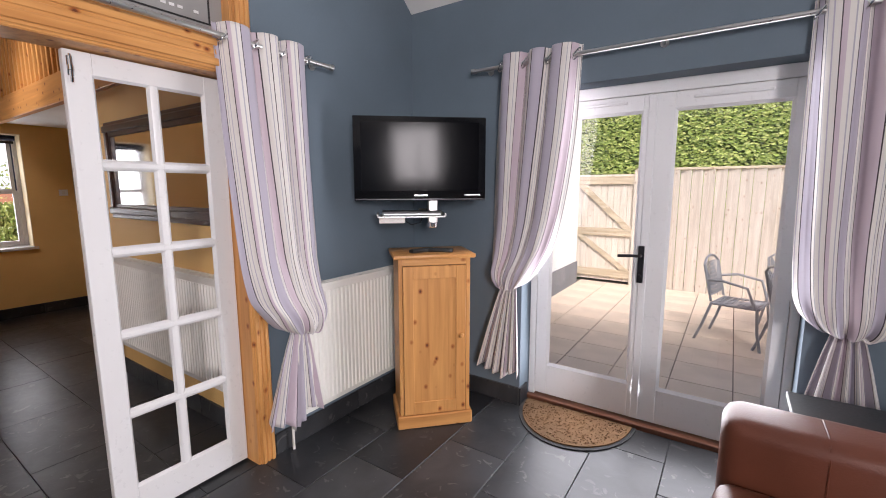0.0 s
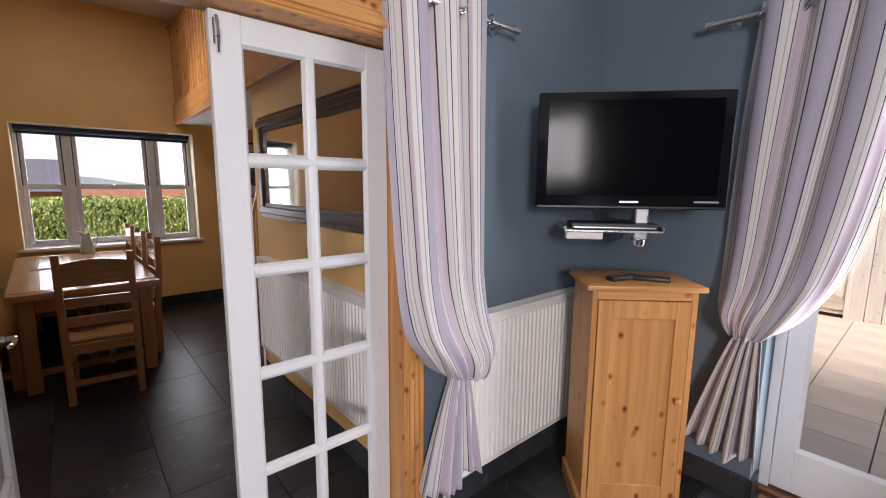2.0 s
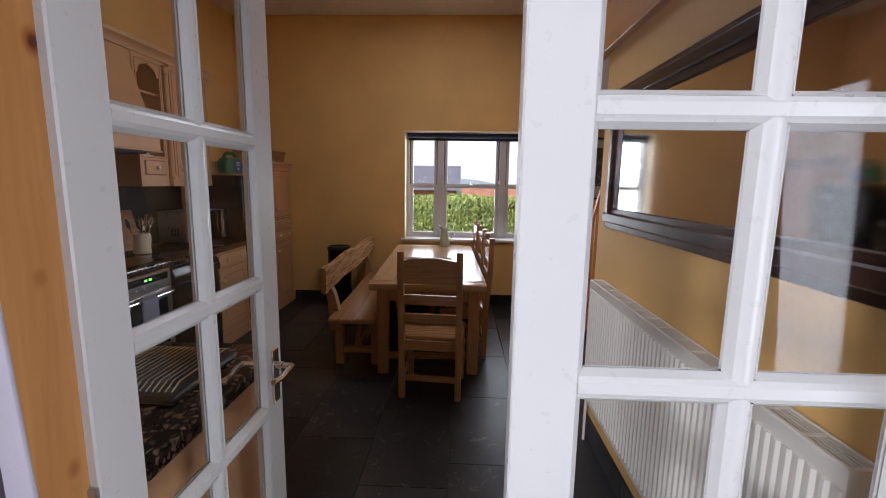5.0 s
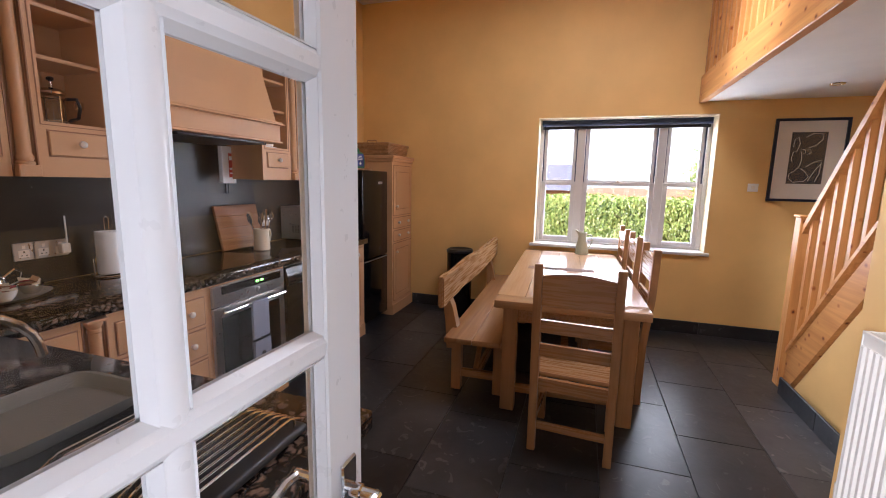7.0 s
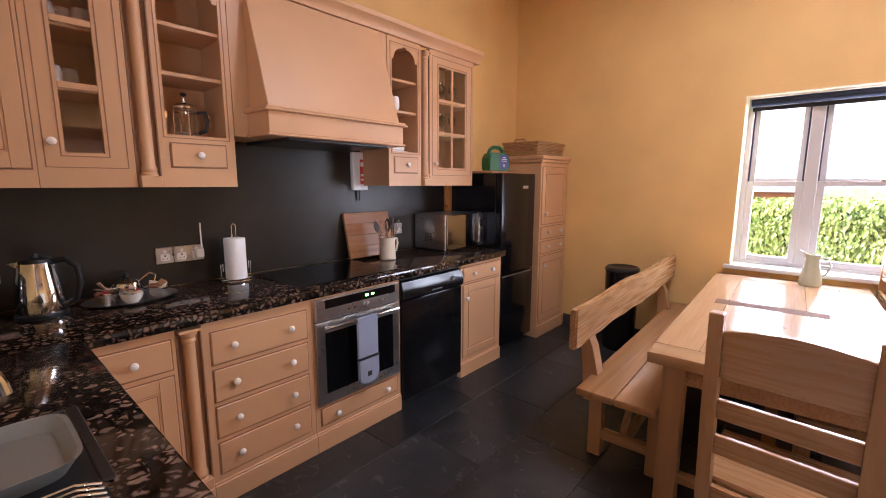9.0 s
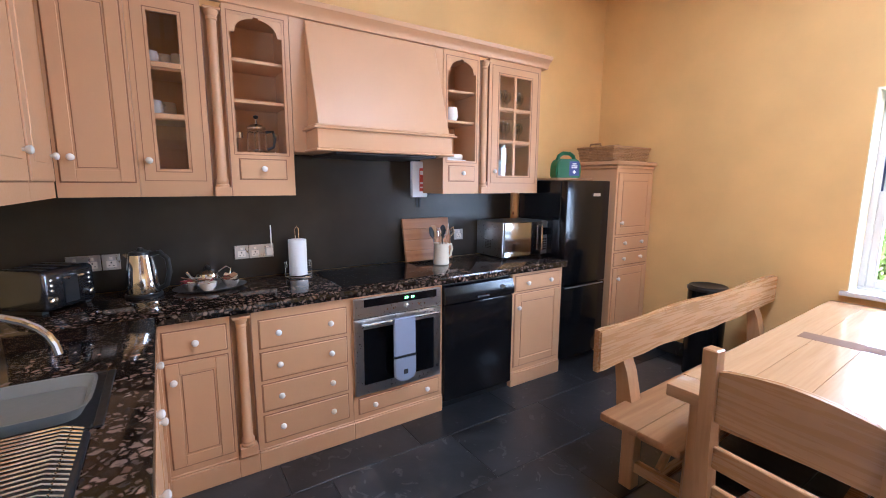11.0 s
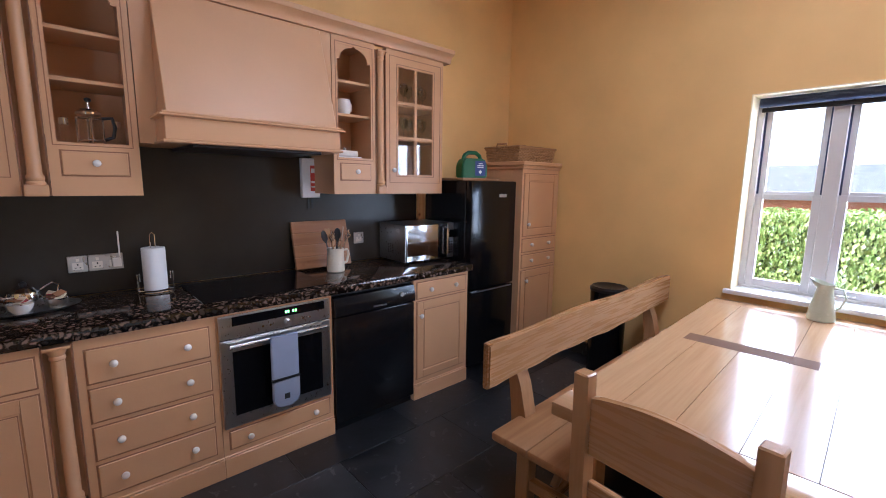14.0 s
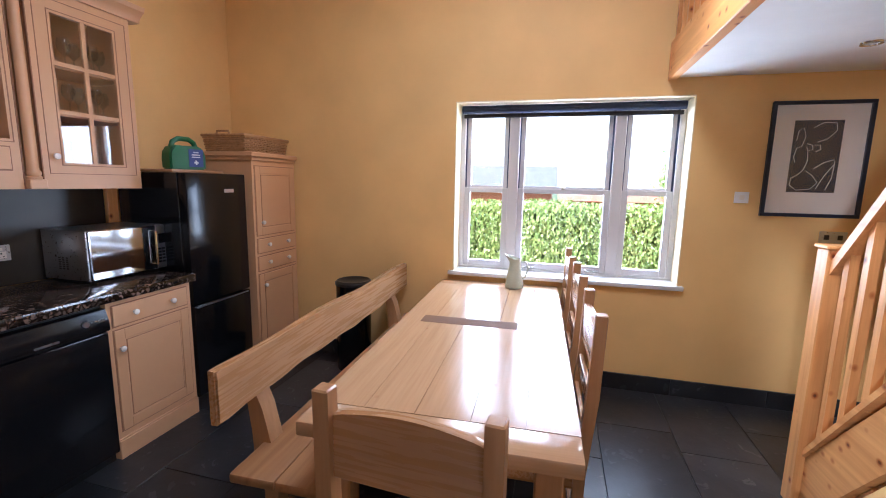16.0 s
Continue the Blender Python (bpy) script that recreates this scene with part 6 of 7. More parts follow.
for i in range(9):
    a, tilt = i * 0.7, rnd.uniform(8, 20)
    m = pose(0.02 * math.cos(a), 0.02 * math.sin(a), 0.02, tilt * math.sin(a) * -1, tilt * math.cos(a), rnd.uniform(0, 180))
    L = rnd.uniform(0.2, 0.27)
    bm = bmesh.new()
    tube(bm, [(0, 0, 0), (0, 0, L * 0.8)], 0.0045, 6)
    if i % 3 == 0:
        lathe(bm, [(0.004, L * 0.78), (0.022, L * 0.9), (0.025, L), (0.016, L + 0.03), (0.003, L + 0.04)], n=12)
        bm.transform(Matrix.Diagonal((1, 0.3, 1, 1)))
    elif i % 3 == 1:
        for q in range(4):
            b = q * math.pi / 4
            tube(bm, [(0, 0, L * 0.75), (0.022 * math.cos(b), 0.022 * math.sin(b), L * 0.95), (0, 0, L * 1.1), (-0.022 * math.cos(b), -0.022 * math.sin(b), L * 0.95), (0, 0, L * 0.75)], 0.0015, 5)
    else:
        box(bm, -0.024, 0.024, -0.002, 0.002, L * 0.78, L + 0.04, 0.0015)
    bm.transform(m)
    part("utensil", bm, (M["blackmat"], M["chrome"], M["oak_z"])[i % 3 if i else 0], ju)
mw = on_top("microwave", -5.425, -1.94, WT, "stainless steel microwave with mirrored door", "microwave", 0)
part("case", mk((-0.235, 0.235, -0.18, 0.16, 0.012, 0.285), bev=0.004), M["steel"], mw)
part("door", mk((-0.145, 0.233, 0.16, 0.18, 0.016, 0.282), bev=0.004), M["mirror_dark"], mw, "mirrored glass door")
part("control_panel", mk((-0.233, -0.147, 0.16, 0.178, 0.016, 0.282), bev=0.003), M["steel"], mw)
part("display", mk((-0.22, -0.16, 0.1785, 0.18, 0.17, 0.23)), M["screen"], mw)
part("buttons", mk(*[(-0.22 + j * 0.024, -0.203 + j * 0.024, 0.178, 0.181, 0.05 + i * 0.02, 0.062 + i * 0.02) for i in range(5) for j in range(3)]), M["iron"], mw)
bm = bmesh.new()
tube(bm, [(-0.125, 0.18, 0.25), (-0.125, 0.205, 0.25), (-0.125, 0.205, 0.05), (-0.125, 0.18, 0.05)], 0.008, 10)
part("handle", bm, M["chrome"], mw)
part("vent_slots", mk(*[(0.2345, 0.2362, -0.06 + i * 0.028, -0.045 + i * 0.028, 0.07 + j * 0.012, 0.076 + j * 0.012) for i in range(3) for j in range(6)]), M["blackmat"], mw)
for x in (-0.2, 0.2):
    part("foot", mk((x - 0.02, x + 0.02, -0.15, 0.14, 0, 0.0125)), M["rubber"], mw)
mw.scale = (1.08, 1.0, 1.04)


# sockets on the splashback
def socket(x0, x1, z0, z1, label, gangs):
    ob = thing("wall_socket", ((x0 + x1) / 2, YS + 0.012, z0), label, "socket", group="wall sockets")
    part("plate", mk((x0, x1, YS + 0.0121, YS + 0.021, z0, z1), bev=0.002), M["steel"], ob, "", W)
    for i in range(gangs):
        cx = x0 + (x1 - x0) * (i + 0.5) / gangs
        part("insert", mk((cx - 0.022, cx + 0.022, YS + 0.021, YS + 0.0225, z0 + 0.014, z0 + 0.05)), M["knob"], ob, "", W)
        part("pins", mk((cx - 0.003, cx + 0.003, YS + 0.0226, YS + 0.0232, z0 + 0.036, z0 + 0.045), (cx - 0.013, cx - 0.006, YS + 0.0226, YS + 0.0232, z0 + 0.022, z0 + 0.026), (cx + 0.006, cx + 0.013, YS + 0.0226, YS + 0.0232, z0 + 0.022, z0 + 0.026)), M["blackmat"], ob, "", W)
        part("switch", mk((cx - 0.007, cx + 0.007, YS + 0.021, YS + 0.025, z0 + 0.056, z0 + 0.072), bev=0.001), M["knob"], ob, "", W)
    return ob


socket(-2.63, -2.485, 1.06, 1.145, "brushed steel double socket on the splashback", 2)
socket(-2.715, -2.635, 1.06, 1.145, "brushed steel single switch on the splashback", 1)
socket(-3.365, -3.285, 1.06, 1.145, "brushed steel cooker switch on the splashback", 1)
s2 = socket(-3.515, -3.368, 1.06, 1.145, "brushed steel double socket with a plugged-in aerial", 2)
part("plug", mk((-3.505, -3.465, YS + 0.02, YS + 0.06, 1.075, 1.125), bev=0.004), M["knob"], s2, "white plug-in unit", W)
bm = bmesh.new()
tube(bm, [(-3.5, YS + 0.04, 1.12), (-3.5, YS + 0.04, 1.265)], 0.004, 8)
part("aerial", bm, M["knob"], s2, "white rod aerial", W)
socket(-5.03, -4.945, 1.075, 1.16, "brushed steel single socket beside the microwave", 1)

# first-aid wall box under the hood
fb = thing("fire_blanket_box", (-4.6, YS + 0.03, 1.43), "slim white fire blanket box with red label", "fire blanket")
part("case", mk((-4.665, -4.535, YS + 0.0125, YS + 0.05, 1.43, 1.70), bev=0.004), M["upvc"], fb, "", W)
redm = paint("red_label", (0.6, 0.08, 0.05), 0.5)
part("label_panel", mk((-4.655, -4.595, YS + 0.05, YS + 0.051, 1.475, 1.65)), redm, fb, "red printed label", W)
bm = mk((-4.65, -4.6, YS + 0.051, YS + 0.0515, 1.60, 1.63), (-4.65, -4.6, YS + 0.051, YS + 0.0515, 1.53, 1.545), (-4.65, -4.6, YS + 0.051, YS + 0.0515, 1.50, 1.51))
part("print_bars", bm, M["upvc"], fb, "", W)
for dx in (-0.015, 0.01):
    part("pull_tape", mk((-4.6 + dx - 0.008, -4.6 + dx + 0.008, YS + 0.02, YS + 0.025, 1.355, 1.43)), M["blackmat"], fb, "black pull tape", W)

# shelf contents
cf = on_top("cafetiere", -3.425, -1.97, 1.7005, "chrome and glass cafetiere on the open shelf", "cafetiere", 160)
bm = bmesh.new()
lathe(bm, [(0.048, 0.012), (0.048, 0.14), (0.046, 0.14), (0.046, 0.015), (0.004, 0.014)], n=24)
part("beaker", bm, M["pane"], cf)
bm = bmesh.new()
lathe(bm, [(0.03, 0.003), (0.03, 0.006), (0.003, 0.008)], n=16)
for z in (0.02, 0.125):
    tube(bm, [(0.05 * math.cos(a), 0.05 * math.sin(a), z) for a in np.linspace(0, 2 * math.pi, 25)], 0.004, 6)
for i in range(4):
    a = i * math.pi / 2 + 0.4
    tube(bm, [(0.05 * math.cos(a), 0.05 * math.sin(a), 0.0), (0.05 * math.cos(a), 0.05 * math.sin(a), 0.13)], 0.004, 6)
lathe(bm, [(0.052, 0.14), (0.052, 0.15), (0.035, 0.165), (0.008, 0.17), (0.003, 0.2)], n=20)
part("frame", bm, M["chrome"], cf)
bm = bmesh.new()
lathe(bm, [(0.004, 0.198), (0.014, 0.205), (0.014, 0.215), (0.004, 0.22)], n=14)
part("plunger_knob", bm, M["blackmat"], cf)
bm = bmesh.new()
tube(bm, [(0.05, 0, 0.125), (0.09, 0, 0.13), (0.1, 0, 0.09), (0.09, 0, 0.04), (0.055, 0, 0.025)], 0.008, 8)
part("handle", bm, M["blackmat"], cf)
for dx in (-0.1, 0.095):
    gm = on_top("condiment_mill", -3.425 + dx, -1.95, 1.7005, "clear and chrome pepper mill on the open shelf", "pepper mill", 0, "mills")
    bm = bmesh.new()
    lathe(bm, [(0.017, 0), (0.017, 0.085), (0.004, 0.086)], n=14)
    part("tube_body", bm, M["pane"], gm)
    bm = bmesh.new()
    lathe(bm, [(0.018, 0.085), (0.018, 0.115), (0.01, 0.12)], n=14)
    part("cap", bm, M["chrome"], gm)


def mug(x, y, z, label, r=0.038, h=0.085, rz=200, grp="white crockery"):
    ob = on_top("mug", x, y, z, label, "mug", rz, grp)
    bm = bmesh.new()
    lathe(bm, [(r * 0.75, 0), (r, h * 0.3), (r * 1.02, h * 0.7), (r * 0.9, h), (r * 0.82, h), (r * 0.85, h * 0.3), (0.004, 0.008)], n=22)
    part("cup", bm, M["knob"], ob)
    bm = bmesh.new()
    tube(bm, [(r * 0.9, 0, h * 0.8), (r * 1.6, 0, h * 0.8), (r * 1.7, 0, h * 0.4), (r * 0.95, 0, h * 0.25)], 0.005, 8)
    part("handle", bm, M["knob"], ob)
    return ob


mug(-4.765, -1.93, 1.9855, "white china cream jug on the open shelf", 0.05, 0.1)
bd = on_top("butter_dish", -4.78, -1.95, 1.7005, "white lidded china butter dish", "butter dish")
part("plate", mk((-0.1, 0.1, -0.06, 0.06, 0, 0.012), bev=0.004), M["knob"], bd)
part("lid", mk((-0.085, 0.085, -0.045, 0.045, 0.012, 0.055), bev=0.014, seg=3), M["knob"], bd)
bm = bmesh.new()
lathe(bm, [(0.008, 0.054), (0.012, 0.068), (0.004, 0.075)], n=12)
part("knob", bm, M["knob"], bd)
gm = glass("drinking_glass", (0.9, 0.93, 0.93), 1.6)
wine = None
for z in (1.8605, 2.1005):
    for i, x in enumerate((-5.12, -5.2, -5.27, -5.35, -5.42, -5.49)):
        y = -1.93 - 0.05 * (i % 2)
        if wine is None:
            wine = on_top("wine_glass", x, y, z, "clear stemmed wine glass in the glazed cabinet", "wine glass", 0, "glasses")
            bm = bmesh.new()
            lathe(bm, [(0.03, 0), (0.03, 0.003), (0.004, 0.008), (0.004, 0.07), (0.03, 0.1), (0.035, 0.13), (0.028, 0.165), (0.026, 0.165), (0.033, 0.13), (0.028, 0.102), (0.003, 0.075)], n=18)
            part("glass_body", bm, gm, wine)
        else:
            copy_thing(wine, pose(x, y, z))
gj = on_top("glass_jug", -5.2, -1.96, 1.4805, "tall clear glass water jug in the cabinet", "jug", 20)
bm = bmesh.new()
lathe(bm, [(0.05, 0), (0.065, 0.05), (0.06, 0.16), (0.07, 0.24), (0.066, 0.24), (0.055, 0.16), (0.06, 0.05), (0.004, 0.01)], n=22)
part("glass_body", bm, paint("pale_glass", (0.28, 0.34, 0.33), 0.15), gj)
for i, (z, n2) in enumerate(((1.4805, 3), (1.8605, 2), (2.1005, 3))):
    for q in range(n2):
        mug(-2.94 - 0.06 * q, -1.96 - 0.04 * (q % 2), z, "dark and white mugs behind the glazed door", 0.035, 0.09, 60 * q, "mugs in the cabinet")

# on the fridge and cupboard
bo = single("wooden_board", mk((-6.13, -5.68, -2.06, -1.70, 1.566, 1.588), bev=0.006, seg=2), M["oak_x"], "round-edged wooden board lying on the fridge", "board", base=(-5.9, -1.88, 1.566))
fa = thing("first_aid_box", (-5.88, -1.80, 1.588), "green plastic first-aid case with blue label", "first-aid kit", -14)
gr = paint("green_plastic", (0.006, 0.115, 0.03), 0.4, 0.05, 60, 0.1)
bm = bmesh.new()
prism(bm, [(-0.122, 0), (0.122, 0), (0.125, 0.09), (0.112, 0.135), (0.085, 0.16), (-0.085, 0.16), (-0.112, 0.135), (-0.125, 0.09)], "y", -0.055, 0.055)
bmesh.ops.bevel(bm, geom=list(bm.edges), offset=0.01, segments=2, affect="EDGES")
part("case", bm, gr, fa)
bm = bmesh.new()
tube(bm, [(-0.085, 0, 0.145), (-0.072, 0, 0.185), (-0.035, 0, 0.208), (0.035, 0, 0.208), (0.072, 0, 0.185), (0.085, 0, 0.145)], 0.017, 10)
part("handle", bm, gr, fa)
part("label_panel", mk((-0.1, 0.0, 0.055, 0.0565, 0.02, 0.14)), paint("blue_label", (0.03, 0.05, 0.22), 0.5), fa, "blue printed label")
part("print_bars", mk((-0.07, -0.03, 0.0565, 0.057, 0.115, 0.123), (-0.08, -0.02, 0.0565, 0.057, 0.098, 0.106), (-0.08, -0.02, 0.0565, 0.057, 0.083, 0.09), (-0.056, -0.044, 0.0565, 0.057, 0.035, 0.065), (-0.065, -0.035, 0.0565, 0.0568, 0.044, 0.056)), M["upvc"], fa)
for kx in (-6.32, -6.58):
    bk2 = thing("wicker_basket", (kx, -1.74, 1.736), "brown wicker basket on the tall cupboard", "basket", 0, "wicker baskets")
    wick = bpy.data.materials.get("wicker") or wood("wicker", (0.3, 0.15, 0.055), (0.52, 0.3, 0.13), 0, 0.6, 2.0)
    hw, hd2, hh = 0.12, 0.17, 0.12
    bm = bmesh.new()
    for j in range(9):
        z = 0.01 + j * hh / 9
        pts = []
        for (ax, ay), (bx, by) in zip(((-hw, -hd2), (hw, -hd2), (hw, hd2), (-hw, hd2)), ((hw, -hd2), (hw, hd2), (-hw, hd2), (-hw, -hd2))):
            for q in range(12):
                f = q / 12
                wv = 0.004 * (1 if (q + j) % 2 else -1)
                nx, ny = (by - ay), -(bx - ax)
                l = math.hypot(nx, ny)
                g = 1 + 0.1 * z / hh
                pts.append(((ax + (bx - ax) * f + nx / l * wv) * g, (ay + (by - ay) * f + ny / l * wv) * g, z))
        tube(bm, pts + [pts[0]], 0.0062, 5)
    part("weave", bm, wick, bk2)
    bm = bmesh.new()
    g = 1.12
    tube(bm, [(-hw * g, -hd2 * g, hh), (hw * g, -hd2 * g, hh), (hw * g, hd2 * g, hh), (-hw * g, hd2 * g, hh), (-hw * g, -hd2 * g, hh)], 0.011, 8)
    tube(bm, [(hw * g, -0.06, hh + 0.0), (hw * g, -0.05, hh + 0.03), (hw * g, 0.05, hh + 0.03), (hw * g, 0.06, hh)], 0.008, 8)
    part("rim", bm, wick, bk2)
    part("base", mk((-hw, hw, -hd2, hd2, 0, 0.008)), wick, bk2)
hb2 = thing("hanging_beads", (-5.585, -1.86, 1.64), "string of dark wooden beads hung on the cabinet side", "ornament")
bm = bmesh.new()
for i in range(9):
    lathe(bm, [(0.002, -0.01), (0.01, -0.004), (0.01, 0.004), (0.002, 0.01)], (-5.58, -1.86 + 0.004 * math.sin(i), 1.66 + i * 0.026), "z", 8)
tube(bm, [(-5.58, -1.86, 1.65), (-5.58, -1.86, 1.92)], 0.002, 5)
part("beads", bm, M["dark_x"], hb2, "", W)

# jug on the table, bin, picture, switches
jg = thing("enamel_jug", (-6.60, 0.43, 0.766), "pale green enamel jug on the table", "jug", 80)
en = paint("pale_green_enamel", (0.5, 0.52, 0.4), 0.25, 0.06, 40, 0.05)
bm = bmesh.new()
lathe(bm, [(0.065, 0), (0.068, 0.01), (0.06, 0.07), (0.045, 0.15), (0.04, 0.19), (0.046, 0.22), (0.043, 0.22), (0.036, 0.19), (0.04, 0.15), (0.055, 0.07), (0.004, 0.012)], n=26)
for v in bm.verts:
    if v.co.z > 0.2 and v.co.x < 0:
        v.co.x -= 0.03 * (-v.co.x / 0.045)
        v.co.z += 0.025 * (-v.co.x / 0.07)
part("vessel", bm, en, jg)
bm = bmesh.new()
tube(bm, [(0.042, 0, 0.2), (0.085, 0, 0.2), (0.1, 0, 0.15), (0.08, 0, 0.09), (0.056, 0, 0.07)], 0.006, 8)
part("handle", bm, en, jg)
bn2 = thing("waste_bin", (-6.5, -0.84, 0), "tall dark metal waste bin behind the bench", "bin")
bm = bmesh.new()
lathe(bm, [(0.12, 0), (0.135, 0.02), (0.14, 0.7), (0.143, 0.72)], n=30)
part("drum", bm, M["black"], bn2)
bm = bmesh.new()
lathe(bm, [(0.146, 0.715), (0.146, 0.735), (0.13, 0.75), (0.125, 0.745), (0.05, 0.73), (0.004, 0.73)], n=30)
part("rim", bm, M["iron"], bn2)
pt = thing("framed_picture", (XW, 2.29, 1.36), "line drawing on navy in a dark frame with wide mount", "picture")
for a, b, c2, e in ((2.02, 2.57, 1.355, 1.378), (2.02, 2.57, 2.067, 2.09), (2.02, 2.043, 1.378, 2.067), (2.547, 2.57, 1.378, 2.067)):
    part("frame_rail", mk((XW + 0.001, XW + 0.028, a, b, c2, e), bev=0.002), paint("navy_frame", (0.012, 0.018, 0.04), 0.35), pt, "", W)
part("mount", mk((XW + 0.004, XW + 0.012, 2.043, 2.547, 1.378, 2.067)), paint("cream_mount", (0.72, 0.66, 0.6), 0.8), pt, "cream card mount", W)
part("print", mk((XW + 0.012, XW + 0.014, 2.155, 2.42, 1.515, 1.97)), paint("navy_print", (0.015, 0.018, 0.035), 0.7), pt, "navy print", W)
bm = bmesh.new()
X = XW + 0.015
curves = [
    [(0.08, 0.72), (0.1, 0.86), (0.2, 0.9), (0.26, 0.78), (0.2, 0.64), (0.1, 0.62), (0.06, 0.5), (0.1, 0.42)],
    [(0.4, 0.9), (0.6, 0.97), (0.85, 0.96), (0.88, 0.86), (0.7, 0.74), (0.5, 0.7)],
    [(0.3, 0.68), (0.42, 0.66), (0.44, 0.6), (0.34, 0.58), (0.3, 0.64)],
    [(0.46, 0.66), (0.58, 0.66), (0.6, 0.6), (0.5, 0.57)],
    [(0.34, 0.57), (0.36, 0.45), (0.3, 0.32), (0.18, 0.24), (0.06, 0.2), (0.05, 0.1), (0.2, 0.03), (0.5, 0.05), (0.62, 0.14), (0.5, 0.24), (0.36, 0.3)],
    [(0.5, 0.33), (0.7, 0.42), (0.9, 0.46), (0.92, 0.4), (0.75, 0.24), (0.6, 0.05)],
    [(0.92, 0.4), (0.9, 0.2), (0.8, 0.04)],
]
for c3 in curves:
    tube(bm, [(X, 2.155 + 0.265 * u, 1.515 + 0.455 * v) for u, v in c3], 0.0022, 5)
part("drawn_lines", bm, M["knob"], pt, "pale drawn lines", W)
pg = part("glazing", mk((XW + 0.018, XW + 0.02, 2.04, 2.55, 1.375, 2.07)), M["pane"], pt, "", W)
pg.visible_shadow = False
for nm, y0, y1, z0, z1, mt, lb in (("light_switch", 1.865, 1.95, 1.435, 1.51, "upvc", "white plastic switch plate on the yellow wall"), ("wall_socket", 2.38, 2.53, 1.19, 1.265, "steel", "brushed steel double switch plate on the yellow wall")):
    ob = thing(nm, (XW, (y0 + y1) / 2, z0), lb, "switch")
    part("plate", mk((XW + 0.001, XW + 0.012, y0, y1, z0, z1), bev=0.002), M[mt], ob, "", W)
    n3 = 1 if nm == "light_switch" else 2
    for i in range(n3):
        cy = y0 + (y1 - y0) * (i + 0.5) / n3
        part("rocker", mk((XW + 0.012, XW + 0.016, cy - 0.014, cy + 0.014, z0 + 0.022, z1 - 0.022), bev=0.001), M["knob" if n3 == 1 else "iron"], ob, "", W)

# sink, draining tray, tap
sk = thing("sink", (-2.52, -0.85, 0.9), "black composite sink with washing-up bowl in the worktop", "sink")

part("rim", mk((-2.765, -2.742, -0.89, -0.5, 0.9352, 0.941), (-2.31, -2.287, -0.89, -0.5, 0.9352, 0.941), (-2.742, -2.31, -0.89, -0.868, 0.9352, 0.941), (-2.742, -2.31, -0.522, -0.5, 0.9352, 0.941), bev=0.003), M["blackmat"], sk, "", W)
part("basin", mk((-2.742, -2.31, -0.868, -0.522, 0.9352, 0.937)), M["blackmat"], sk, "", W)
bw = thing("washing_up_bowl", (-2.57, -0.68, 0.937), "grey plastic washing-up bowl in the sink", "bowl")
def tub_ring(k, z):
    return [(x * k, y * k, z) for x, y in arc(lambda a: (math.copysign(abs(math.cos(a)) ** 0.35, math.cos(a)) * 0.165, math.copysign(abs(math.sin(a)) ** 0.35, math.sin(a)) * 0.135), 39, 0, 2 * math.pi * 39 / 40)]
bm = bmesh.new()
rings = [[bm.verts.new(p) for p in tub_ring(k, z)] for k, z in ((0.86, 0.0), (0.97, 0.03), (1.0, 0.035), (0.95, 0.034), (0.84, 0.006))]
for a, b in zip(rings, rings[1:]):
    for i in range(40):
        bm.faces.new((a[i], a[(i + 1) % 40], b[(i + 1) % 40], b[i]))
bm.faces.new(rings[0]), bm.faces.new(rings[-1])
part("tub", bm, paint("grey_plastic", (0.2, 0.2, 0.185), 0.4, 0.05), bw)
gp = thing("griddle_tray", (-2.6, -0.3, WT), "black ribbed draining tray beside the sink", "draining tray")
bm = mk((-2.745, -2.42, -0.47, -0.12, WT, WT + 0.02), bev=0.012, seg=3)
part("tray", bm, M["blackmat"], gp, "", W)
for i in range(19):
    y = -0.452 + i * 0.0175
    bm = bmesh.new()
    tube(bm, [(-2.735, y, WT + 0.03), (-2.70, y, WT + 0.045), (-2.47, y, WT + 0.045), (-2.435, y, WT + 0.03)], 0.0026, 6)
    tube(bm, [(-2.715, y, WT + 0.015), (-2.715, y, WT + 0.042)], 0.0024, 5)
    tube(bm, [(-2.455, y, WT + 0.015), (-2.455, y, WT + 0.042)], 0.0024, 5)
    part("wire", bm, M["chrome"], gp, "chrome wire", W)
tpm = thing("tap", (-2.265, -0.8, WT), "chrome swan-neck mixer tap at the sink", "tap")
bm = bmesh.new()
lathe(bm, [(0.026, 0), (0.026, 0.02), (0.018, 0.03), (0.016, 0.12)], (-2.265, -0.8, WT), n=16)
part("base", bm, M["chrome"], tpm, "", W)
bm = bmesh.new()
tube(bm, [(-2.265, -0.8, WT + 0.1)] + [(-2.455 + 0.19 * math.cos(a), -0.8, WT + 0.12 + 0.13 * math.sin(a)) for a in np.linspace(0, math.pi * 0.95, 14)] + [(-2.648, -0.8, WT + 0.11)], 0.011, 10)
part("spout", bm, M["chrome"], tpm, "", W)
bm = bmesh.new()
tube(bm, [(-2.265, -0.8, WT + 0.09), (-2.265, -0.74, WT + 0.12)], 0.007, 8)
part("lever", bm, M["chrome"], tpm, "", W)

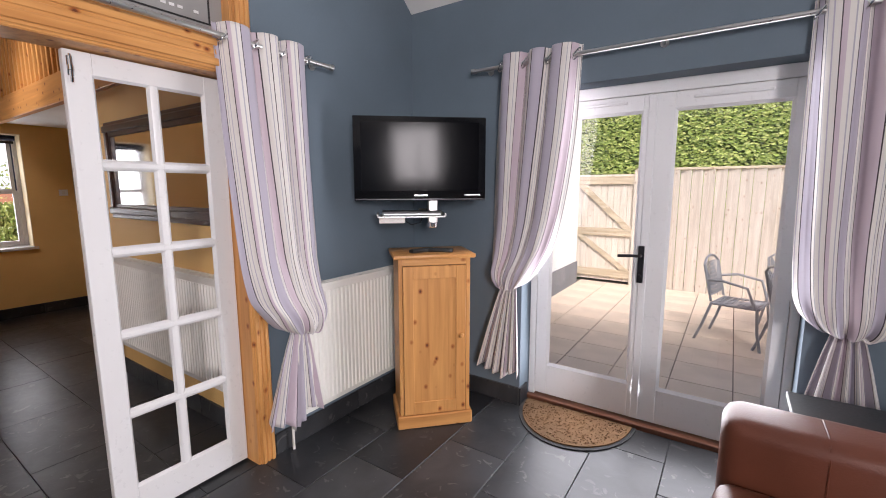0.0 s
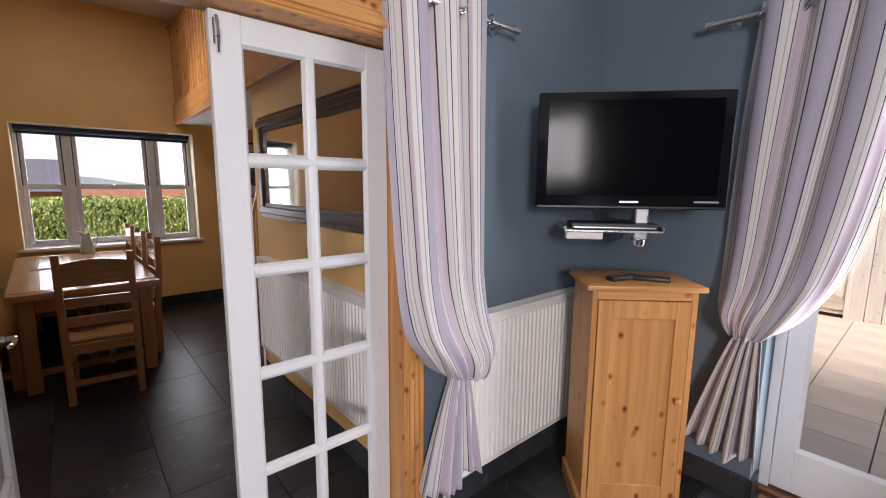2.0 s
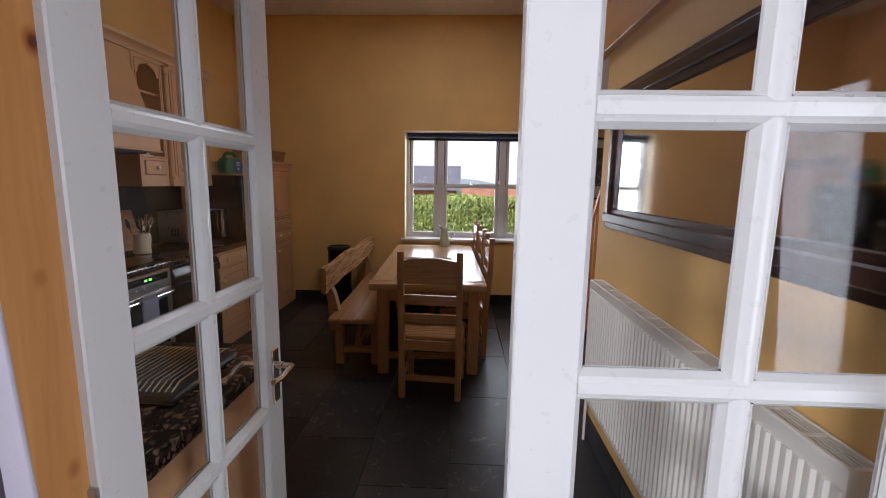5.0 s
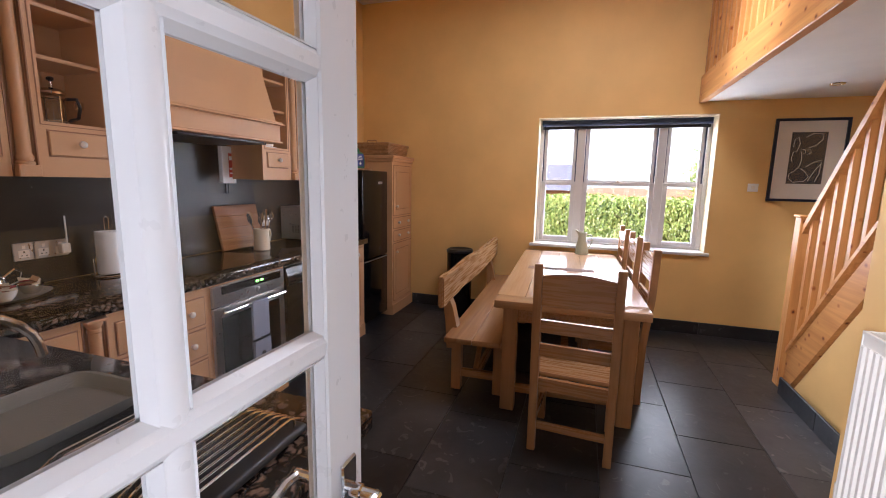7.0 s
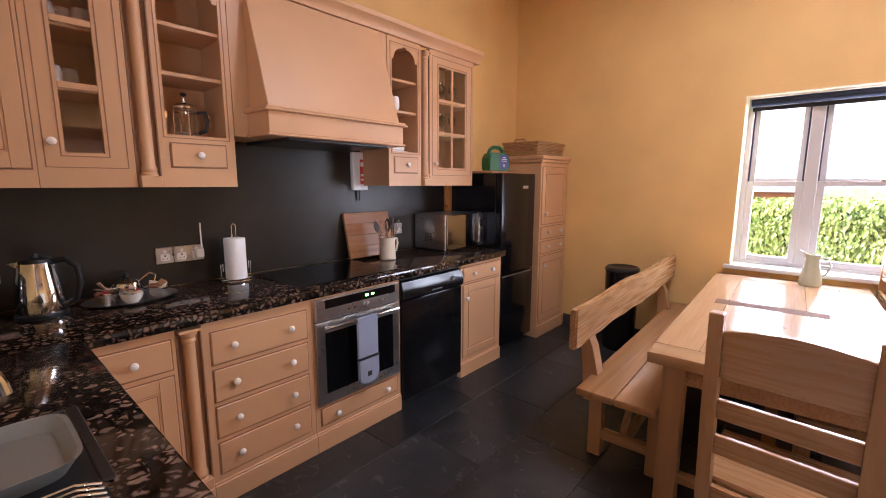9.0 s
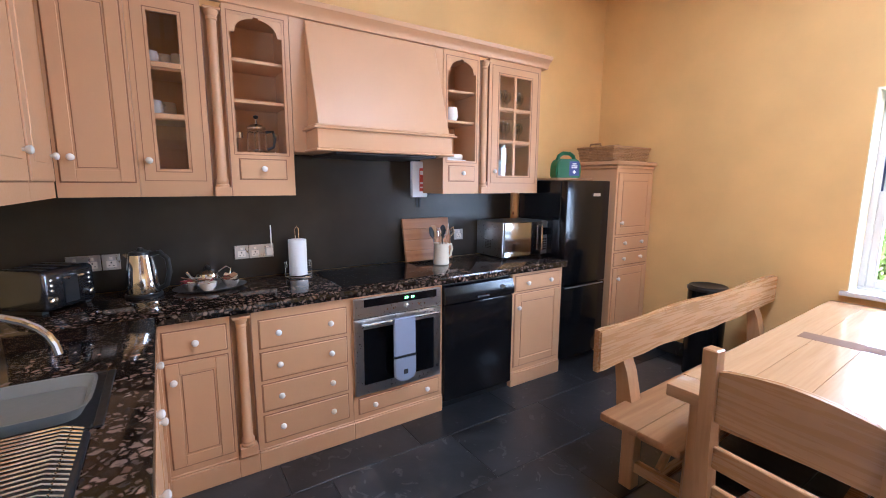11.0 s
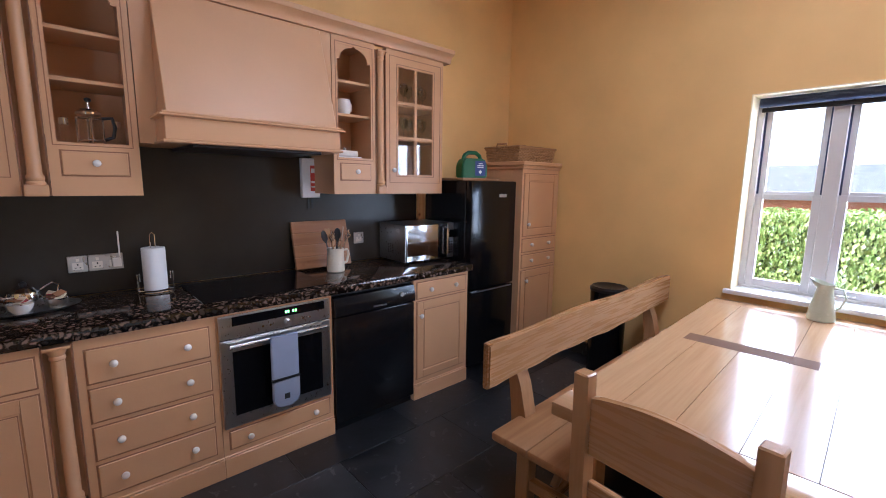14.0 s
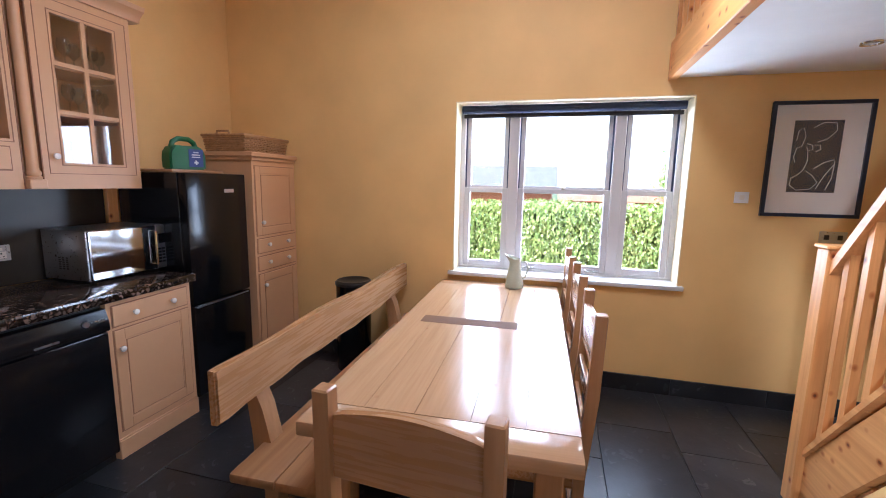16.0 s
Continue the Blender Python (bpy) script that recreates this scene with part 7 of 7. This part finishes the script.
# ---- outside ----
structure("ground", mk((-420, 420, -420, 420, -0.6, -0.145)), paint("grass_ground", (0.08, 0.12, 0.04), 0.95, 0.3, 20, 0.5), "rough grass ground around the house", "ground")
structure("wall_outside", mk((-2.1, -1.95, 3.12, 7.35, -0.1, 3.4)), M["render"], "white rendered outside wall beside the patio", "wall")
structure("wall_plinth", mk((-1.95, -1.93, 3.12, 7.352, -0.1, 0.28)), paint("grey_plinth", (0.2, 0.21, 0.23), 0.9), "grey painted plinth of the outside wall", "wall")
structure("patio", mk((-2.0, 6.0, 3.11, 9.0, -0.14, -0.095)), M["joint"], "mortar bed of the paved patio", "paving")
fn = thing("fence", (0.9, 7.62, -0.1), "weathered close-boarded timber fence behind the patio", "fence")
for i in range(33):
    x = -1.1 + i * 0.152
    bm = bmesh.new()
    prism(bm, [(x, 7.622), (x, 7.618), (x + 0.14, 7.578), (x + 0.145, 7.584), (x + 0.145, 7.622)], "z", -0.09, 1.79)
    part("board", bm, M["fence_z"], fn, "", W)
part("capping", mk((-1.12, 3.95, 7.575, 7.66, 1.79, 1.825), bev=0.004), M["fence_x"], fn, "", W)
for x in (-1.09, 0.75, 2.6):
    part("post", mk((x - 0.05, x + 0.05, 7.62, 7.72, -0.1, 1.79)), M["fence_z"], fn, "", W)
gt = thing("garden_gate", (-1.6, 7.62, -0.05), "ledged and braced timber garden gate, shut", "gate")
for i in range(9):
    x = -2.07 + i * 0.104
    part("board", mk((x, x + 0.099, 7.62, 7.638, -0.04, 1.74)), M["fence_z"], gt, "", W)
for z in (0.02, 0.72, 1.58):
    part("ledge", mk((-2.06, -1.14, 7.585, 7.62, z, z + 0.13), bev=0.004), M["fence_x"], gt, "", W)
for z0, z1 in ((0.15, 0.72), (0.85, 1.58)):
    bm = bmesh.new()
    prism(bm, [(-2.06, z1), (-1.93, z1), (-1.14, z0 + 0.0), (-1.27, z0)], "y", 7.59, 7.62)
    part("brace", bm, M["fence_x"], gt, "", W)
part("gate_post", mk((-1.14, -1.1, 7.575, 7.66, -0.1, 1.8)), M["fence_z"], gt, "", W)


def hedge(name, x0, x1, y0, y1, z0, z1, n, seed, label, lit):
    """A clipped hedge: a plain dark green core under a skin of many small leaves."""
    rnd = random.Random(seed)
    ob = thing(name, ((x0 + x1) / 2, (y0 + y1) / 2, z0), label, "hedge")
    part("core", mk((x0 + 0.08, x1 - 0.08, y0 + 0.08, y1 - 0.08, z0, z1 - 0.08)), paint(name + "_core", (0.1, 0.15, 0.035), 0.95, 0.3), ob, "plain dark green core", W)
    leaf, nt, b = node_mat(name + "_leaf")
    geo = nt.nodes.new("ShaderNodeNewGeometry")
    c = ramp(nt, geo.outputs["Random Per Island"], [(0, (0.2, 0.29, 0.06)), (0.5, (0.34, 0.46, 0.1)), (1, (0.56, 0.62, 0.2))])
    nt.links.new(c, b.inputs["Base Color"])
    b.inputs["Roughness"].default_value = 0.45
    verts, faces = [], []
    for i in range(n):
        side = lit[int(rnd.random() * len(lit))]
        x, y, z = rnd.uniform(x0, x1), rnd.uniform(y0, y1), rnd.uniform(z0, z1)
        off = 0.06 * noise.noise((x * 1.3, y * 1.3, z * 1.3)) + rnd.uniform(-0.07, 0.03)
        if side == "top":
            z = z1 + off
        elif side == "x+":
            x = x1 + off
        elif side == "y-":
            y = y0 - off
        s = rnd.uniform(0.02, 0.04)
        q = Euler((rnd.uniform(-1, 1), rnd.uniform(-1, 1), rnd.uniform(0, 6.3)))
        if side == "y-":
            q = Euler((1.2 + rnd.uniform(-0.7, 0.7), rnd.uniform(-0.6, 0.6), rnd.uniform(-0.7, 0.7)))
        if side == "x+":
            q = Euler((rnd.uniform(-0.6, 0.6), 1.2 + rnd.uniform(-0.7, 0.7), rnd.uniform(-0.7, 0.7)))
        m = q.to_matrix()
        k = len(verts)
        for px, py, pz in ((-s, 0, 0), (0, -s * 0.55, 0.006), (s, 0, 0), (0, s * 0.55, 0.006)):
            p = m @ Vector((px, py, pz))
            verts.append((x + p.x - (x0 + x1) / 2, y + p.y - (y0 + y1) / 2, z + p.z - z0))
        faces.append((k, k + 1, k + 2, k + 3))
    me = bpy.data.meshes.new("leaves")
    me.from_pydata(verts, [], faces)
    me.materials.append(leaf)
    lv = new("leaves", me)
    lv.parent = ob
    tagged(lv, kind="stuff")


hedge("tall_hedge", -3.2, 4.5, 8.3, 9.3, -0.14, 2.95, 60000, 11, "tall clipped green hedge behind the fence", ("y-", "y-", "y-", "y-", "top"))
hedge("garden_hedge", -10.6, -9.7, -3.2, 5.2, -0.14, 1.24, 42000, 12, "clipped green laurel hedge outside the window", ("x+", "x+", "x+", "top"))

# garden chairs, cast metal
def garden_chair(base, rz):
    ob = thing("garden_chair", base, "grey cast-metal lattice garden chair on the patio", "garden chair", rz, "garden chairs")
    mt = bpy.data.materials.get("grey_cast_metal") or paint("grey_cast_metal", (0.3, 0.31, 0.33), 0.5, 0.1, 60, 0.1, 0.3)
    for sx in (-1, 1):
        bm = bmesh.new()
        tube(bm, [(sx * 0.2, 0.2, 0.42), (sx * 0.22, 0.26, 0.2), (sx * 0.24, 0.33, 0.0)], 0.014)
        part("leg", bm, mt, ob)
        bm = bmesh.new()
        tube(bm, [(sx * 0.2, -0.2, 0.42), (sx * 0.22, -0.22, 0.2), (sx * 0.23, -0.26, 0.0)], 0.014)
        part("leg", bm, mt, ob)
        bm = bmesh.new()
        tube(bm, [(sx * 0.2, 0.24, 0.66), (sx * 0.26, 0.1, 0.68), (sx * 0.27, -0.12, 0.64), (sx * 0.23, -0.19, 0.43)], 0.013)
        part("arm", bm, mt, ob)
    bm = bmesh.new()
    tube(bm, [(-0.2, -0.21, 0.43), (0.2, -0.21, 0.43), (0.2, 0.2, 0.42), (-0.2, 0.2, 0.42), (-0.2, -0.21, 0.43)], 0.014)
    for i in range(-6, 13):
        for s in (-1, 1):
            a = -0.2 + i * 0.045
            x0, x1 = (a, a + 0.2) if s > 0 else (a + 0.2, a)
            if -0.2 <= min(x0, x1) and max(x0, x1) <= 0.2:
                tube(bm, [(x0, -0.2, 0.43), (x1, 0.2, 0.42)], 0.006, 5)
    for y in np.arange(-0.15, 0.2, 0.05):
        tube(bm, [(-0.2, y, 0.427), (0.2, y, 0.427)], 0.006, 5)
    part("seat", bm, mt, ob)
    bm = bmesh.new()
    f = lambda x, z: (x, 0.2 + (z - 0.42) * 0.22, z)
    tube(bm, [f(-0.2, 0.44), f(-0.21, 0.82), f(-0.12, 0.88), f(0, 0.9), f(0.12, 0.88), f(0.21, 0.82), f(0.2, 0.44)], 0.013)
    for i in range(10):
        x = -0.18 + i * 0.04
        tube(bm, [f(x, 0.5), f(min(0.19, x + 0.17), 0.84)], 0.005, 5)
        tube(bm, [f(x, 0.5), f(max(-0.19, x - 0.17), 0.84)], 0.005, 5)
    tube(bm, [f(-0.2, 0.5), f(0.2, 0.5)], 0.008, 5)
    part("backrest", bm, mt, ob)
    return ob


gc = garden_chair((0.34, 5.4, -0.095), 75)
copy_thing(gc, pose(0.85, 5.95, -0.095, 0, 0, 10))
copy_thing(gc, pose(0.86, 5.05, -0.095, 0, 0, 110))

gtb = thing("garden_table", (1.02, 5.72, -0.095), "round grey cast-metal garden table on the patio", "garden table")
mt = bpy.data.materials["grey_cast_metal"]
bm = bmesh.new()
for r in (0.42, 0.28, 0.14):
    tube(bm, [(r * math.cos(a), r * math.sin(a), 0.69) for a in np.linspace(0, 2 * math.pi, 33)], 0.012)
for k in range(24):
    a = 2 * math.pi * k / 24
    for d in (0.25, -0.25):
        tube(bm, [(0.1 * math.cos(a), 0.1 * math.sin(a), 0.69), (0.42 * math.cos(a + d), 0.42 * math.sin(a + d), 0.69)], 0.006, 5)
part("tabletop", bm, mt, gtb, "lattice top")
for k in range(4):
    a = math.pi / 2 * k + 0.5
    bm = bmesh.new()
    tube(bm, [(0.2 * math.cos(a), 0.2 * math.sin(a), 0.68), (0.1 * math.cos(a), 0.1 * math.sin(a), 0.4), (0.18 * math.cos(a), 0.18 * math.sin(a), 0.12), (0.32 * math.cos(a), 0.32 * math.sin(a), 0.0)], 0.016)
    part("leg", bm, mt, gtb)
shd = thing("garden_shed", (1.7, 8.0, -0.14), "dark grey felt-roofed shed behind the fence", "shed")
part("wall", mk((0.82, 2.6, 7.8, 8.2, -0.14, 1.75)), paint("dark_shed_boards", (0.09, 0.095, 0.1), 0.8, 0.15), shd, "", W)
bm = bmesh.new()
prism(bm, [(0.76, 1.72), (0.875, 2.13), (2.55, 2.13), (2.66, 1.72)], "y", 7.76, 8.24)
part("roof", bm, paint("grey_roof_felt", (0.12, 0.13, 0.14), 0.85, 0.12), shd, "grey felt roof", W)

# far houses and trees beyond the garden
def house(base, w, d, h, roof, wallm, roofm, label, windows):
    ob = thing("house", base, label, "house")
    part("walls", mk((-d / 2, d / 2, -w / 2, w / 2, 0, h)), wallm, ob)
    bm = bmesh.new()
    prism(bm, [(-d / 2 - 0.3, h - 0.05), (d / 2 + 0.3, h - 0.05), (0, h + roof)], "y", -w / 2 - 0.3, w / 2 + 0.3)
    part("roof", bm, roofm, ob)
    for y in windows:
        wd = part("window", mk((d / 2, d / 2 + 0.04, y - 0.5, y + 0.5, h * 0.35, h * 0.8)), M["upvc"], ob)
        part("pane", mk((d / 2 + 0.04, d / 2 + 0.05, y - 0.43, y + 0.43, h * 0.4, h * 0.76)), M["screen"], wd)


brick = paint("orange_brick", (0.42, 0.13, 0.06), 0.9, 0.15, 12, 0.4)
tiles = paint("grey_roof_tiles", (0.16, 0.16, 0.19), 0.8, 0.12, 8, 0.4)
house((-34, -6.2, -1.5), 13, 7, 2.6, 1.7, brick, tiles, "far brick bungalow with a grey tiled roof", (-3, 1, 4))
house((-42, 5.5, -1.5), 9, 6, 1.9, 0.8, brick, paint("red_roof_tiles", (0.4, 0.16, 0.08), 0.8, 0.12, 8, 0.4), "far low outbuilding with a red roof", (-2, 2))


def tree(base, h, r, seed, bare):
    rnd = random.Random(seed)
    ob = thing("tree", base, "far garden tree with an uneven crown" if not bare else "far bare winter tree", "tree", 0, "far trees")
    bm = bmesh.new()
    tube(bm, [(0, 0, 0), (0.05, 0, h * 0.3), (0, 0.1, h * 0.55)], r * 0.07, 7)
    tips = []
    for i in range(16):
        a, e = rnd.uniform(0, 6.3), rnd.uniform(0.3, 1.3)
        p0 = Vector((0, 0.05, h * rnd.uniform(0.28, 0.55)))
        p2 = p0 + Vector((math.cos(a) * math.cos(e), math.sin(a) * math.cos(e), math.sin(e))) * r * rnd.uniform(0.7, 1.1)
        p1 = (p0 + p2) / 2 + Vector((rnd.uniform(-0.2, 0.2), rnd.uniform(-0.2, 0.2), 0.15))
        tube(bm, [p0, p1, p2], r * 0.018, 5)
        tips += [p1, p2]
        for q in range(4):
            p3 = p2 + Vector((rnd.uniform(-1, 1), rnd.uniform(-1, 1), rnd.uniform(-0.2, 1))) * r * 0.35
            tube(bm, [p1.lerp(p2, rnd.random()), p3], r * 0.007, 4)
            tips.append(p3)
    part("trunk", bm, paint("bark", (0.12, 0.09, 0.07), 0.9) if "bark" not in bpy.data.materials else bpy.data.materials["bark"], ob)
    if not bare:
        verts, faces = [], []
        for i in range(3500):
            c = tips[rnd.randrange(len(tips))]
            p = c + Vector((rnd.gauss(0, 1), rnd.gauss(0, 1), rnd.gauss(0, 1))) * r * 0.2
            m = Euler((rnd.uniform(0, 6), rnd.uniform(0, 6), rnd.uniform(0, 6))).to_matrix()
            k = len(verts)
            for v in ((-0.12, 0, 0), (0, -0.06, 0), (0.12, 0, 0), (0, 0.06, 0)):
                verts.append(p + m @ Vector(v))
            faces.append((k, k + 1, k + 2, k + 3))
        me = bpy.data.meshes.new("crown")
        me.from_pydata(verts, [], faces)
        me.materials.append(bpy.data.materials["garden_hedge_leaf"])
        cr = new("crown", me)
        cr.parent = ob
        tagged(cr, kind="stuff")


tree((-38, 9.5, -1.5), 4.4, 2.2, 5, False)
tree((-30, 13.5, -1.0), 4.6, 2.2, 6, True)
tree((-44, 16.5, -1.5), 4.2, 2.5, 7, False)
tree((-28, 9.5, -1.0), 3.6, 1.6, 9, True)
glow, gnt, gb = node_mat("bright_overcast_sky")
gb.inputs["Base Color"].default_value = (0, 0, 0, 1)
gb.inputs["Emission Color"].default_value, gb.inputs["Emission Strength"].default_value = (0.95, 0.97, 1.0, 1), 1.1
structure("backdrop", mk((-231, -230, -260, 260, -1, 150)), glow, "bright overcast sky beyond the garden", "sky")
structure("backdrop_hills", (lambda bm: prism(bm, [(-160, -3)] + [(-160 + 8 * i, 2.4 + 1.6 * math.sin(i * 0.45) + 0.7 * math.sin(i * 1.3)) for i in range(41)] + [(160, -3)], "x", -210, -180))(bmesh.new()), paint("hazy_far_hill", (0.5, 0.55, 0.6), 0.95, 0.1, 1), "hazy far hills on the horizon", "hills")

# ---- skirting and slabs ----
def skirt(axis, face, a, b, side, h=0.125):
    """Slate skirting tiles, each with its own edges, along a wall."""
    par = structure("baseboard", mk((face, face + 0.003 * side, a, b, 0, h) if axis == "y" and side > 0 else (face - 0.003, face, a, b, 0, h) if axis == "y" else (a, b, face, face + 0.003 * side, 0, h) if side > 0 else (a, b, face - 0.003, face, 0, h)), M["grout"], "row of dark slate skirting tiles", "skirting")
    n = max(1, round((b - a) / 0.6))
    w = (b - a) / n
    for i in range(n):
        lo, hi = a + i * w + 0.002, a + (i + 1) * w - 0.002
        t = sorted((face + 0.003 * side, face + 0.014 * side))
        bx = (t[0], t[1], lo, hi, 0.0, h) if axis == "y" else (lo, hi, t[0], t[1], 0.0, h)
        bm = mk(bx, bev=0.002)
        ob = new("tile", mesh_of("tile", bm, M["slate"]))
        ob.parent = par


skirt("y", XL, 1.425, YN - 0.003, 1)
skirt("x", YN, XL + 0.016, -0.948, -1)
skirt("y", -0.945, YN - 0.014, 2.86, 1)
skirt("y", XL, -3.0, -0.04, 1)
skirt("x", YN, 0.56, 3.0, -1)
skirt("y", XW, -1.5, 2.83, 1)
skirt("x", 1.43, -3.96, XK - 0.02, -1)
skirt("x", 1.862, -5.56, -3.99, -1)
skirt("x", YS, -6.7, -6.2, 1)

slab_meshes = {}
floor_ob = bpy.data.objects["floor"]
patio_ob = bpy.data.objects["patio"]


def slab(par, x0, x1, y0, y1, top, material, gap=0.0035, thick=0.014):
    w, d = round(x1 - x0 - gap, 3), round(y1 - y0 - gap, 3)
    if w < 0.03 or d < 0.03:
        return
    key = (w, d, material.name)
    if key not in slab_meshes:
        slab_meshes[key] = mesh_of("slab", mk((-w / 2, w / 2, -d / 2, d / 2, -thick, 0), bev=0.0018), material)
    ob = new("slab", slab_meshes[key])
    ob.location = ((x0 + x1) / 2, (y0 + y1) / 2, top + random.uniform(-0.0008, 0.0008))
    ob.parent = par


random.seed(5)
# lounge: courses along the partition
x = XL - 0.002
k = 0
while x < 3.0:
    y = -3.0 + (0.0, 0.33, 0.15, 0.48)[k % 4] - 0.62
    while y < YN:
        slab(floor_ob, x, min(x + 0.375, 3.0), max(y, -3.0), min(y + 0.62, 2.86), 0.0, M["slate"])
        y += 0.62
    x += 0.375
    k += 1
# kitchen and doorway: courses along the house
y = YS
k = 0
while y < 2.85:
    x = XW + (0.0, 0.4, 0.2, 0.55)[k % 4] - 0.75
    while x < XL - 0.002:
        slab(floor_ob, max(x, XW), min(x + 0.75, XL - 0.004), y, min(y + 0.455, 2.85), 0.0, M["slate"])
        x += 0.75
    y += 0.455
    k += 1
# patio slabs
y = 3.11
k = 0
while y < 7.6:
    x = -1.93
    while x < 3.4:
        slab(patio_ob, x, x + 0.45, y, y + 0.45, -0.08, M["slabs"], 0.008)
        x += 0.45
    y += 0.45
    k += 1
